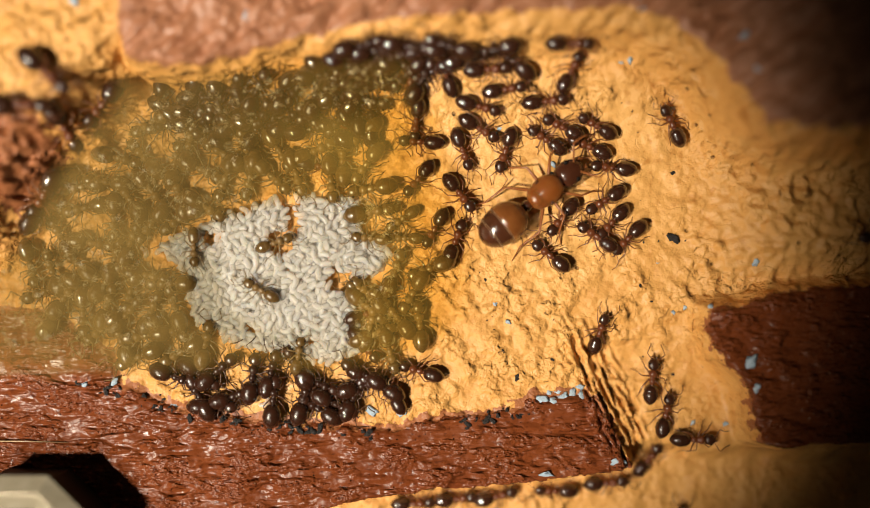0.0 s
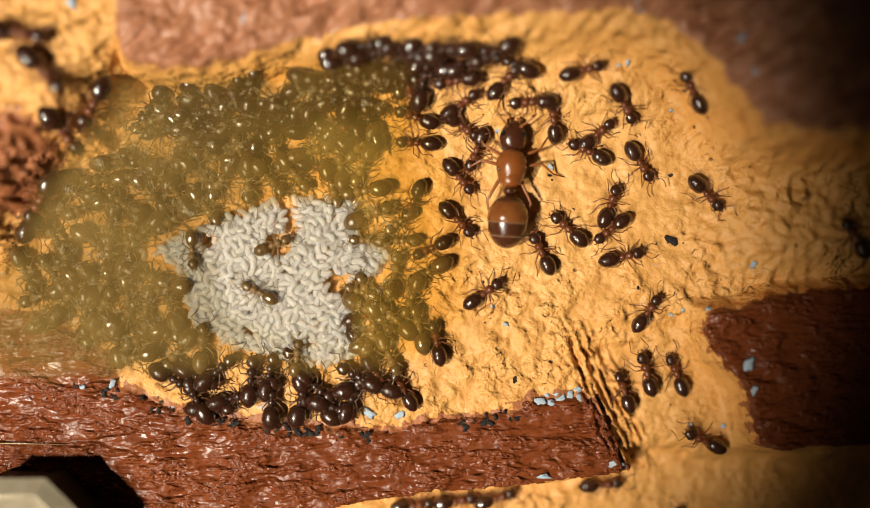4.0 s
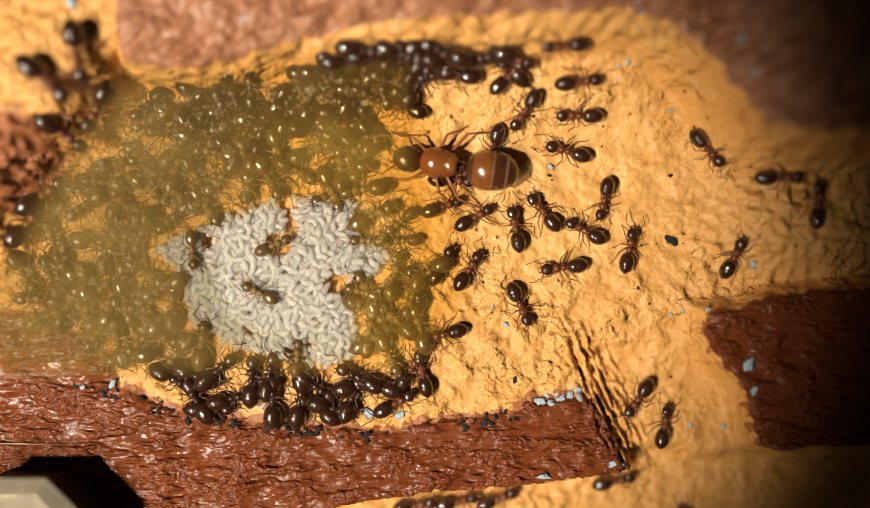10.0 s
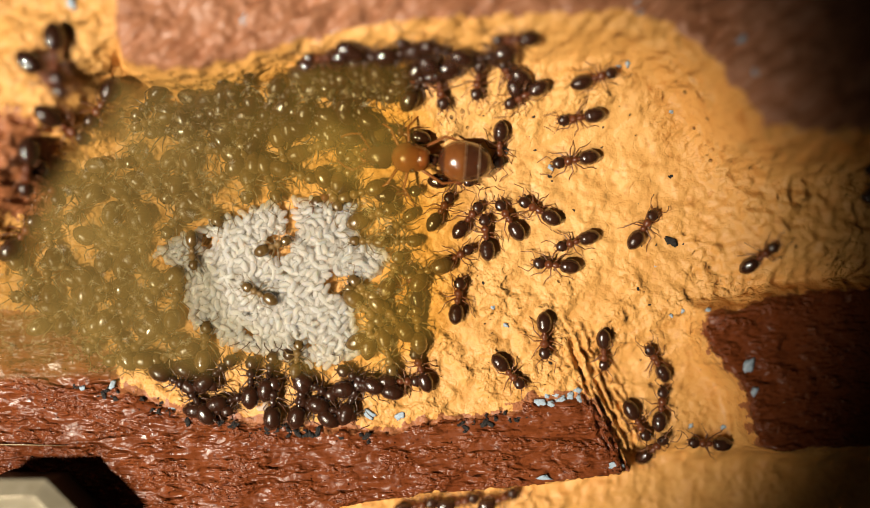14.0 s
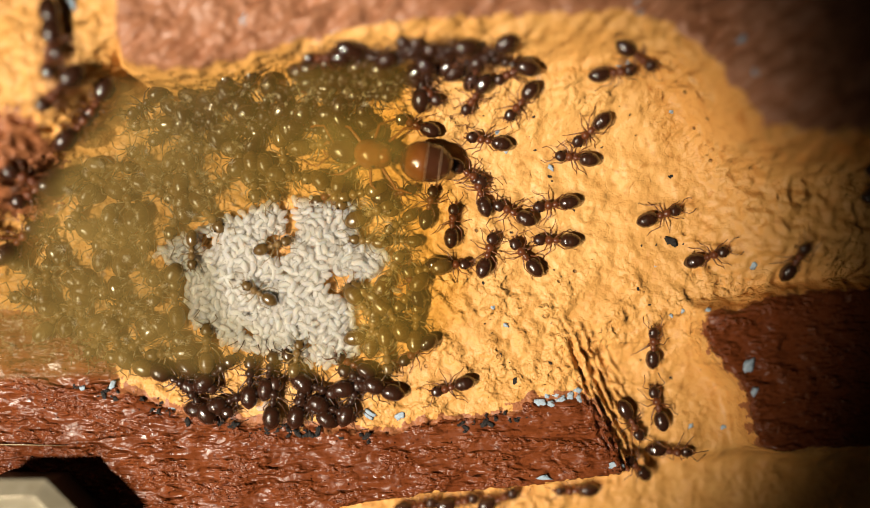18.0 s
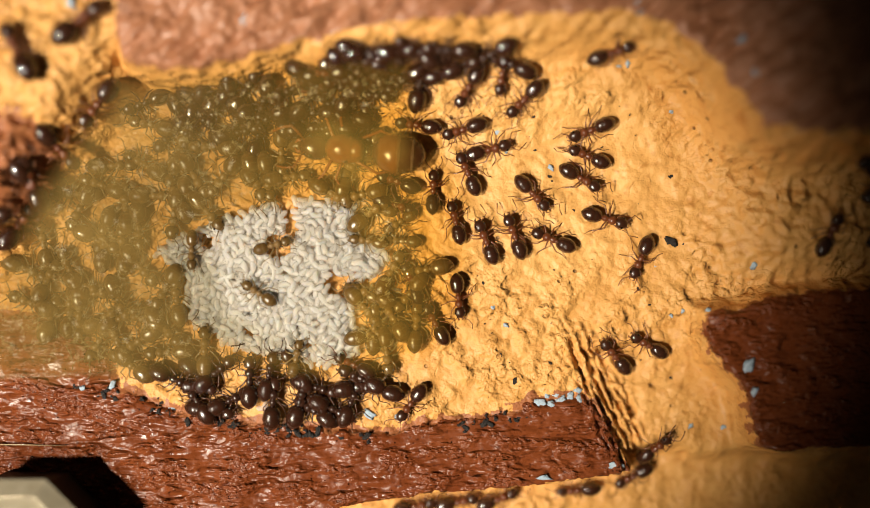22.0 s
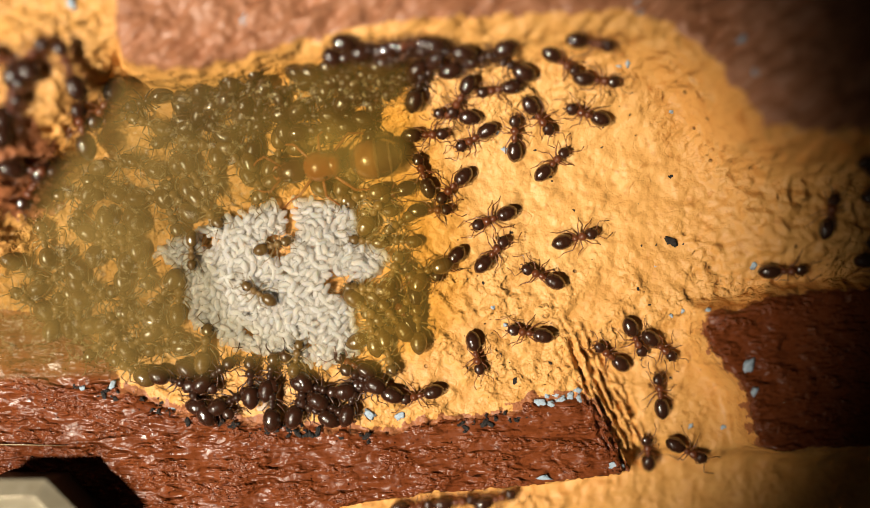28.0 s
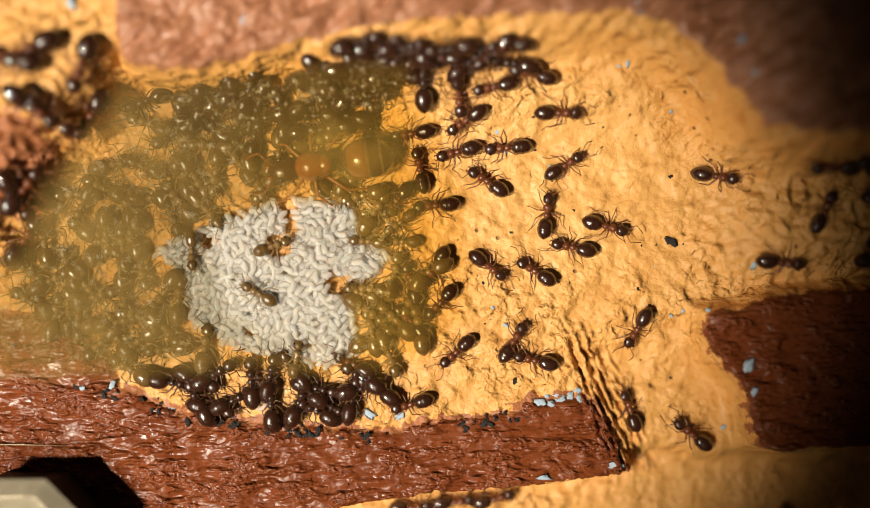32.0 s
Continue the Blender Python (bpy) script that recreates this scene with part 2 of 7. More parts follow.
STEEL = plain("worn_steel", (0.33, 0.27, 0.17), (0.56, 0.50, 0.38), 0.3, 0.45, 0.8, 0.08)
BLUE = plain("pale_blue_plaster", (0.26, 0.37, 0.48), (0.52, 0.60, 0.68), 0.5, 0.0, 0.2, 0.03)
EDGE = plain("thin_edge_gloss", (0.33, 0.24, 0.13), (0.46, 0.35, 0.21), 0.25, 0.0, 1.0, 0.02)
SCRAP = plain("shed_skin", (0.55, 0.46, 0.27), (0.80, 0.74, 0.58), 0.2, 0.0, 0.4, 0.01)
SLAB = plain("bare_plaster", (0.55, 0.53, 0.49), (0.68, 0.66, 0.62), 0.8, 0.0, 1.5, 0.1)
# black for the dirt crumbs, and for the shade painted on the bolt's sides
DIRT_AND_SHADE = plain("dirt_and_shade_black", (0.006, 0.005, 0.005), (0.03, 0.023, 0.02), 0.6, 0.0, 0.15, 0.05)

# ---- ground: carved plaster, in millimetres ----
NORTH_BLOCK = [(-20.2, 22), (-20.2, 12.6), (-18.5, 12.1), (-15.5, 11.9), (-12.6, 12.6), (-9.0, 13.5), (-5.0, 14.5), (0.5, 15.0), (7.5, 15.2), (12.0, 15.3), (14.2, 14.8), (15.8, 13.9), (17.6, 12.4), (19.0, 10.3), (20.4, 8.2), (22.8, 7.6), (40, 7.5), (40, 22)]
EAST_BLOCK = [(18.1, -3.8), (20.2, -3.7), (22.8, -2.8), (29, -2.2), (40, -2.0), (40, -12.6), (26.5, -12.8), (23.2, -13.2), (21.7, -12.6), (20.8, -9.0), (19.1, -7.1), (18.1, -5.3)]
SOUTH_BAR = [(-40, -3.6), (-27.3, -4.3), (-22.5, -7.0), (-21.8, -9.2), (-18.3, -10.7), (-11.5, -11.7), (-3.2, -12.3), (-0.9, -11.7), (2.5, -11.3), (6.2, -10.7), (6.6, -10.0), (10.6, -10.0), (13.0, -13.6), (13.5, -14.9), (8.2, -15.7), (0.6, -16.3), (-5.4, -17.1), (-8.4, -17.8), (-14.5, -19), (-40, -24)]
WEST_RISE = [(-40, 22), (-17.5, 22), (-17.5, 14.2), (-20.3, 12.7), (-21.6, 11.6), (-23.2, 9.4), (-25.6, 6.6), (-27.8, 3.4), (-29.6, 0.4), (-40, -2)]


def distance_inside(px, py, poly):
    """Signed distance in millimetres to a polygon's outline, positive inside; works on arrays."""
    best = np.full(px.shape, 1e9)
    inside = np.zeros(px.shape, bool)
    for (ax, ay), (bx, by) in zip(poly, poly[1:] + poly[:1]):
        ex, ey = bx - ax, by - ay
        u = np.clip(((px - ax) * ex + (py - ay) * ey) / (ex * ex + ey * ey), 0, 1)
        best = np.minimum(best, np.hypot(px - ax - u * ex, py - ay - u * ey))
        cross = (ay > py) != (by > py)
        with np.errstate(divide="ignore", invalid="ignore"):
            at_x = ax + (py - ay) * ex / (ey if ey else 1e-9)
        inside ^= cross & (px < at_x)
    return np.where(inside, best, -best)


def rise(d, low, high):
    u = np.clip((d - low) / (high - low), 0, 1)
    return u * u * (3 - 2 * u)


def ground_height(px, py):
    """Height of the carved nest in millimetres, without its fine relief."""
    z = 4.6 * rise(distance_inside(px, py, NORTH_BLOCK), -2.8 + 1.5 * rise(-px, 6.0, 11.0), 0.35)
    z = np.maximum(z, 2.0 * rise(distance_inside(px, py, EAST_BLOCK), -1.0, 0.3))
    z = np.maximum(z, 4.7 * rise(distance_inside(px, py, WEST_RISE), -2.2, 1.8))
    bar = distance_inside(px, py, SOUTH_BAR)
    # the gallery past the bar's end lies a little lower, then drops at a lip to the lower tunnel
    step = (px - 9.6) * 0.915 + (py + 5.4) * 0.403
    down = 1.1 * rise(-py, 3.2, 8.5) * rise(step, -1.3, 1.3)
    lip = -13.1 - 0.05 * (px - 15) + 0.25 * np.sin(px * 0.9)
    deep = 1.7 * rise(lip - py, 0.0, 1.6) * rise(px, 13.5, 14.6)
    under = 2.8 * rise(-bar, -0.05, 0.75) * rise(-py, 13.0, 14.6) * (px < 18)
    z = z - np.maximum(down + deep, under) * (1 - rise(distance_inside(px, py, EAST_BLOCK), -1.2, 0.2))
    # the floor climbs towards the foot of the north wall
    foot = 1.25 * rise(py, 7.0, 12.5) * rise(px, -19.0, -13.0) * (1 - rise(px, 13.0, 18.0)) * (1 - rise(distance_inside(px, py, NORTH_BLOCK), -1.7, 0.2))
    z = z + foot
    east = rise(px, 17.0, 24.0) * rise(py, -3.0, 1.0) * 2.2 + 0.7 * rise(py, 5.0, 12.0) * rise(px, -6.0, 2.0)
    z = np.where(bar > -0.35, np.maximum(z, 0.35 * rise(bar, -0.35, 0.25) - 9 * (bar < 0.0) * (py < -9.9)), z)
    return z + east


def ground():
    step = 0.115
    xs, ys = np.arange(-38, 38.01, step), np.arange(-23, 21.51, step)
    gx, gy = np.meshgrid(xs, ys)
    warp = np.array([(noise.noise((x * 0.9, y * 0.9, 3)), noise.noise((x * 0.9, y * 0.9, 9)), noise.noise((x * 0.55, y * 0.55, 5)), noise.noise((x * 1.7, y * 1.7, 2)), noise.noise((x * 0.7, y * 2.6, 7)), noise.noise(((0.78 * x + 0.62 * y) * 0.45, (0.78 * y - 0.62 * x) * 1.5, 13)))
                     for x, y in zip(gx.ravel(), gy.ravel())]).reshape(*gx.shape, 6)
    wx, wy = gx + 0.35 * warp[..., 0], gy + 0.35 * warp[..., 1]
    z = ground_height(gx + 0.12 * warp[..., 0], gy + 0.12 * warp[..., 1])
    paints = [distance_inside(wx, wy, p) + 0.16 * warp[..., 3] for p in (NORTH_BLOCK, EAST_BLOCK)]
    paints.append(distance_inside(wx, wy, SOUTH_BAR) + 0.34 * warp[..., 3] + 0.2 * warp[..., 2])
    west = rise(distance_inside(gx, gy, WEST_RISE), -2, 0) * (gy < 9)
    north = rise(paints[0], -2.2, 0.5)
    bar = rise(paints[2], -0.3, 0.5)
    z = z + 0.16 * warp[..., 2] + 0.05 * warp[..., 3] + bar * 0.17 * warp[..., 4] + north * 0.07 * warp[..., 3] + north * 0.55 * warp[..., 5] + west * (0.5 * warp[..., 3] + 0.75 * np.minimum(warp[..., 0], 0) + 0.35 * warp[..., 4])
    gallery = rise(gx, 16.5, 19.0) * rise(gy, -4.0, -1.5) * (1 - rise(gy, 6.0, 8.5))
    z = z + gallery * (0.22 * warp[..., 3] + 0.2 * np.abs(warp[..., 0]))
    across = (gx - 9.6) * 0.915 + (gy + 5.4) * 0.403
    along = -(gx - 9.6) * 0.403 + (gy + 5.4) * 0.915
    face = rise(across, -2.1, -0.7) * (1 - rise(across, 1.1, 2.4)) * rise(-gy, 4.2, 7.0) * (gy > -15.5)
    near = np.argwhere(face > 0.01)
    for j, i in near:
        u, v = across[j, i] + 0.12 * noise.noise((across[j, i] * 0.8, along[j, i] * 0.9, 11)), along[j, i]
        z[j, i] += face[j, i] * (0.35 + 0.9 * abs(noise.noise((u * 0.7, v * 0.8, 21)))) * (0.9 * noise.noise((u * 2.6, v * 0.35, 4)) + 1.0 * noise.noise((u * 3.9, v * 0.7, 8)) + 0.8 * noise.noise((u * 4.2, v * 1.9, 6)))
    edge = np.max(paints, 0)
    sy, sx = np.gradient(edge, step)
    slope = np.maximum(sx * sx + sy * sy, 0.2)
    snap = np.abs(edge) < 0.62 * step
    gx, gy = gx - np.where(snap, edge * sx / slope, 0), gy - np.where(snap, edge * sy / slope, 0)
    owner = np.where(snap, 0, np.where(edge > 0, np.argmax(paints, 0) + 1, -1))
    rows, cols = gx.shape
    corners = np.stack([gx, gy, z], -1).reshape(-1, 3) * MM
    a = (np.arange(rows - 1)[:, None] * cols + np.arange(cols - 1)[None, :])
    quads = np.stack([a, a + 1, a + cols + 1, a + cols], -1).reshape(-1, 4)
    four = owner.ravel()[quads]
    which = np.where((four.min(1) >= 0), four.max(1), 0)
    tags = [("floor", YELLOW, "yellow painted carved plaster floor of the nest chamber"),
            ("wall_north", LIT_RED, "red-brown painted raised plaster wall behind the chamber"),
            ("wall_east", RED, "red-brown painted plaster block beside the gallery"),
            ("wall_south", RED, "red-brown painted plaster bar in front of the chamber")]
    for n, (name, material, label) in enumerate(tags):
        part_quads = quads[which == n]
        used, flat = np.unique(part_quads, return_inverse=True)
        me = bpy.data.meshes.new(name)
        me.from_pydata(corners[used].tolist(), [], flat.reshape(-1, 4).tolist())
        me.materials.append(material)
        me.shade_smooth()
        if n == 0:
            # smears beside bar and east block; the west ellipse also paints in brown shade
            layer = me.attributes.new("smear_and_shade", "FLOAT", "POINT")
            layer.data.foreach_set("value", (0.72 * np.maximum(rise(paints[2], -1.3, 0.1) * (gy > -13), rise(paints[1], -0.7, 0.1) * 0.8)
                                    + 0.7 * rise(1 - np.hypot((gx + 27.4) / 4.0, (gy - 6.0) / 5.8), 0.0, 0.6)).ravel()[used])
            # none in the middle ellipse, rising to half outside it
            layer = me.attributes.new("ochre_tone", "FLOAT", "POINT")
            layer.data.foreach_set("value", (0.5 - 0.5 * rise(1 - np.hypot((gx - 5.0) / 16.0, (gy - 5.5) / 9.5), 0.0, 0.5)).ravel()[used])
            layer = me.attributes.new("coarse", "FLOAT", "POINT")
            layer.data.foreach_set("value", (1 - 0.7 * rise(1 - np.hypot((gx - 9.5) / 13.0, (gy - 3.8) / 8.0), 0.0, 0.5) - 0.5 * rise(gx, 13.0, 15.0) * rise(-gy, 5.0, 7.0)).ravel()[used])
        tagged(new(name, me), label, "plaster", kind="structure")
    # the cut sides and underside of the plaster slab
    rim = np.concatenate([a[0], [a[0, -1] + 1], a[1:, -1] + 1, [a[-1, -1] + cols + 1], (a[-1] + cols)[::-1], a[1:, 0][::-1]])
    low = corners[rim].copy()
    low[:, 2] = -14 * MM
    n = len(rim)
    me = bpy.data.meshes.new("plaster_slab")
    me.from_pydata(np.concatenate([corners[rim], low]).tolist(), [], [(i, n + i, n + (i + 1) % n, (i + 1) % n) for i in range(n)] + [tuple(range(n, 2 * n))])
    me.materials.append(SLAB)
    tagged(new("plaster_slab", me), "pale cut sides of the plaster nest slab", "plaster", kind="structure")


ground()


HEIGHTS = ground_height(*np.meshgrid(np.arange(-45, 45.01, 0.2), np.arange(-30, 30.01, 0.2)))


def height_at(x, y):
    u, v = min(max((x + 45) / 0.2, 0), 449.9), min(max((y + 30) / 0.2, 0), 299.9)
    i, j = int(u), int(v)
    u, v = u - i, v - j
    h = HEIGHTS
    return float((h[j, i] * (1 - u) + h[j, i + 1] * u) * (1 - v) + (h[j + 1, i] * (1 - u) + h[j + 1, i + 1] * u) * v)


def on_ground(x, y, turn, lift=0.0):
    """A pose on the ground at x, y (millimetres), heading to turn degrees, leaning with the slope."""
    d = 0.7
    z = height_at(x, y)
    n = Vector((height_at(x - d, y) - height_at(x + d, y), height_at(x, y - d) - height_at(x, y + d), 2 * d)).normalized()
    if n.z < 0.75:
        n = (n + Vector((0, 0, 1))).normalized()
    f = Vector((math.cos(radians(turn)), math.sin(radians(turn)), 0))
    side = n.cross(f).normalized()
    f = side.cross(n)
    m = Matrix((f, side, n)).transposed().to_4x4()
    m.translation = Vector((x, y, z + lift)) * MM
    return m


# ---- mesh helpers, in millimetres ----
def finish(name, bm, material, parent=None, label="", smooth=True):
    me = bpy.data.meshes.new(name)
    bm.to_mesh(me)
    bm.free()
    me.transform(Matrix.Scale(MM, 4))
    me.materials.append(material)
    if smooth:
        me.shade_smooth()
    ob = new(name, me)
    if parent:
        ob.parent = parent
    return tagged(ob, label)


def lathe(bm, profile, sides=14, squash=(1, 1), at=(0, 0, 0)):
    """A closed body round the x axis from (x, radius) pairs."""
    rings = []
    for x, r in profile:
        rings.append([bm.verts.new((at[0] + x, at[1] + r * squash[0] * math.cos(2 * math.pi * i / sides), at[2] + r * squash[1] * math.sin(2 * math.pi * i / sides))) for i in range(sides)])
    for a, b in zip(rings, rings[1:]):
        for i in range(sides):
            bm.faces.new((a[i], b[i], b[(i + 1) % sides], a[(i + 1) % sides]))
    bm.faces.new(rings[0])
    bm.faces.new(rings[-1][::-1])


def egg(length, radius, tail=1.0, nose=1.0, steps=10):
    """Profile of an egg: tail and nose above 1 are more pointed."""
    out = []
    for i in range(steps + 1):
        a = math.pi * i / steps
        x = -math.cos(a)
        r = max(math.sin(a), 0.03) ** (tail if x < 0 else nose)
        out.append((x * length / 2, radius * r))
    return out


def tube(bm, points, radii, sides=6):
    """A tapering limb through points."""
    rings = []
    for i, (p, r) in enumerate(zip(points, radii)):
        p = Vector(p)
        way = (Vector(points[min(i + 1, len(points) - 1)]) - Vector(points[max(i - 1, 0)])).normalized()
        u = way.orthogonal().normalized()
        v = way.cross(u)
        rings.append([bm.verts.new(p + r * (u * math.cos(2 * math.pi * k / sides) + v * math.sin(2 * math.pi * k / sides))) for k in range(sides)])
    for a, b in zip(rings, rings[1:]):
        best = min(range(sides), key=lambda s: sum((a[i].co - b[(i + s) % sides].co).length for i in range(sides)))
        for i in range(sides):
            bm.faces.new((a[i], a[(i + 1) % sides], b[(i + 1 + best) % sides], b[(i + best) % sides]))
    bm.faces.new(rings[0][::-1])
    bm.faces.new(rings[-1])


# ---- ants ----
def limb_points(reach, side, splay, lift, drop):
    """Coxa, knee, ankle and foot of one leg from its hip: splay is its direction in degrees from straight ahead."""
    c, s = math.cos(radians(splay)), side * math.sin(radians(splay))
    c2, s2 = math.cos(radians(splay + (18 if splay > 90 else -14))), side * math.sin(radians(splay + (18 if splay > 90 else -14)))
    return [(0, 0, 0), (reach * 0.12 * c, reach * 0.12 * s, -0.02), (reach * 0.5 * c, reach * 0.5 * s, lift),
            (reach * 0.84 * c2, reach * 0.84 * s2, -drop * 0.62), (reach * 1.12 * c2, reach * 1.12 * s2, -drop)]


def plated(length, radius, joints, tail, nose, steps=22):
    """An egg whose plates overlap: a shallow notch behind each joint."""
    out = []
    for x, r in egg(length, radius, tail, nose, steps):
        for j in joints:
            if 0 <= j - x < 0.19:
                r *= 1 - 0.055 * (1 - (j - x) / 0.19)
        out.append((x, r))
    return out


def make_ant(name, k, mats, swing=0.0, gaster_size=(1.56, 0.56), long=1.0):
    """An ant heading along +x. k: size against a common worker."""
    gaster_m, thorax_m, head_m, limb_m = mats
    ant = new(name)

    def body(part_name, profile, at, material, squash=(1, 0.9), parent=None, sides=14):
        bm = bmesh.new()
        lathe(bm, [(x * k, r * k) for x, r in profile], sides, squash)
        ob = finish(part_name, bm, material, parent or ant)
        ob.location = Vector(at) * (k * MM)
        return ob

    gl, gr = gaster_size
    body("gaster", plated(gl, gr, (-0.62 / k * 0.93, -0.20 / k * 0.93, 0.225 / k * 0.93), 1.35, 0.72), (-0.42 - gl * 0.46, 0, gr * 0.92 + 0.12), gaster_m, (1, 0.9), sides=20)
    body("petiole", egg(0.26, 0.17, 0.8, 0.8, 6), (-0.36, 0, 0.60), thorax_m, (1.0, 1.5), sides=10)
    body("thorax", [(-0.46, 0.07), (-0.40, 0.18), (-0.26, 0.245), (-0.12, 0.225), (-0.02, 0.17), (0.04, 0.18), (0.12, 0.26), (0.28, 0.335), (0.42, 0.30), (0.54, 0.18), (0.62, 0.10)], (0.1, 0, 0.68), thorax_m, (1, 0.95), sides=14)
    head = body("head", [(-0.40, 0.12), (-0.36, 0.30), (-0.22, 0.40), (0.0, 0.42), (0.2, 0.36), (0.34, 0.26), (0.42, 0.12)], (1.07, 0, 0.64), head_m, (1, 0.68), sides=16)
    for s in (1, -1):
        bm = bmesh.new()
        bmesh.ops.create_uvsphere(bm, u_segments=8, v_segments=5, radius=0.085 * k)
        e = finish("eye", bm, EYE, head)
        e.location = Vector((0.05, s * 0.34, 0.16)) * (k * MM)
        bm = bmesh.new()
        tube(bm, [Vector(p) * k for p in ((0, 0, 0), (0.16, s * 0.05, -0.01), (0.26, -s * 0.07, -0.02))], [0.07 * k, 0.06 * k, 0.02 * k], 5)
        j = finish("mandible", bm, limb_m, head)
        j.location = Vector((0.34, s * 0.14, -0.06)) * (k * MM)
        bm = bmesh.new()
        bend = 0.12 * swing
        tube(bm, [Vector(p) * k for p in ((0, 0, 0), (0.30, s * (0.34 + bend), 0.18), (0.46, s * (0.52 + bend), 0.20), (0.82, s * (0.46 - bend), 0.0), (1.15, s * (0.36 - bend), -0.22))],
             [0.034 * k, 0.032 * k, 0.03 * k, 0.032 * k, 0.036 * k], 5)
        a = finish("antenna", bm, limb_m, head)
        a.location = Vector((0.26, s * 0.14, 0.10)) * (k * MM)
        for n, (hip, splay, reach) in enumerate(((0.42, 48, 1.25), (0.20, 92, 1.2), (0.0, 134, 1.55))):
            bm = bmesh.new()
            lean = swing * 12 * (1 if (n + (s > 0)) % 2 else -1)
            tube(bm, [Vector(p) * k for p in limb_points(reach * long, s, splay + lean, 0.26, 0.5)], [0.066 * k, 0.06 * k, 0.04 * k, 0.026 * k, 0.014 * k], 6)
            leg = finish("leg", bm, limb_m, ant)
            leg.location = Vector((hip, s * 0.17, 0.54)) * (k * MM)
    return ant


WORKER = (GASTER, THORAX, HEAD, LIMB)
prototypes = [make_ant("worker_ant", 0.95, WORKER, 1.0), make_ant("worker_ant", 0.90, WORKER, -1.0, (1.6, 0.575)), make_ant("worker_ant", 0.98, WORKER, 0.2, (1.5, 0.545)), make_ant("worker_ant", 0.93, WORKER, -0.4, (1.62, 0.57))]
for p in prototypes:
    tagged(p, "small dark brown glossy worker ant on the yellow floor", "ant", "worker ants of the colony")


large_prototypes = [make_ant("worker_ant", 1.16, WORKER, 0.8, (1.62, 0.6)), make_ant("worker_ant", 1.12, WORKER, -0.6, (1.66, 0.6))]
for p in large_prototypes:
    tagged(p, "large dark brown worker ant on the rough yellow rise", "ant", "worker ants of the colony")
DARK = (GASTER, DARK_THORAX, HEAD, DARK_LIMB)
dark_prototypes = [make_ant("worker_ant", 1.06, DARK, 0.7, (1.6, 0.6), long=0.85), make_ant("worker_ant", 1.0, DARK, -0.5, (1.66, 0.59), long=0.85)]
for p in dark_prototypes:
    tagged(p, "nearly black worker ant crowded against the red bar", "ant", "worker ants of the colony")
HAZED = (HAZED_GASTER, HAZED_THORAX, HAZED_GASTER, HAZED_LIMB)
hazed_prototypes = [make_ant("worker_ant", 1.06, HAZED, 0.8, long=0.84), make_ant("worker_ant", 1.02, HAZED, -0.7, (1.6, 0.585), long=0.84), make_ant("worker_ant", 1.1, HAZED, 0.1, (1.5, 0.575), long=0.8)]
nurse_prototypes = [make_ant("worker_ant", 0.86, HAZED, 0.5, (1.35, 0.5), long=1.1), make_ant("worker_ant", 0.84, HAZED, -0.6, (1.4, 0.5), long=1.15)]
for p in hazed_prototypes + nurse_prototypes:
    tagged(p, "amber-olive worker ant, haze-tinted, resting under the olive film", "ant", "worker ants of the colony")


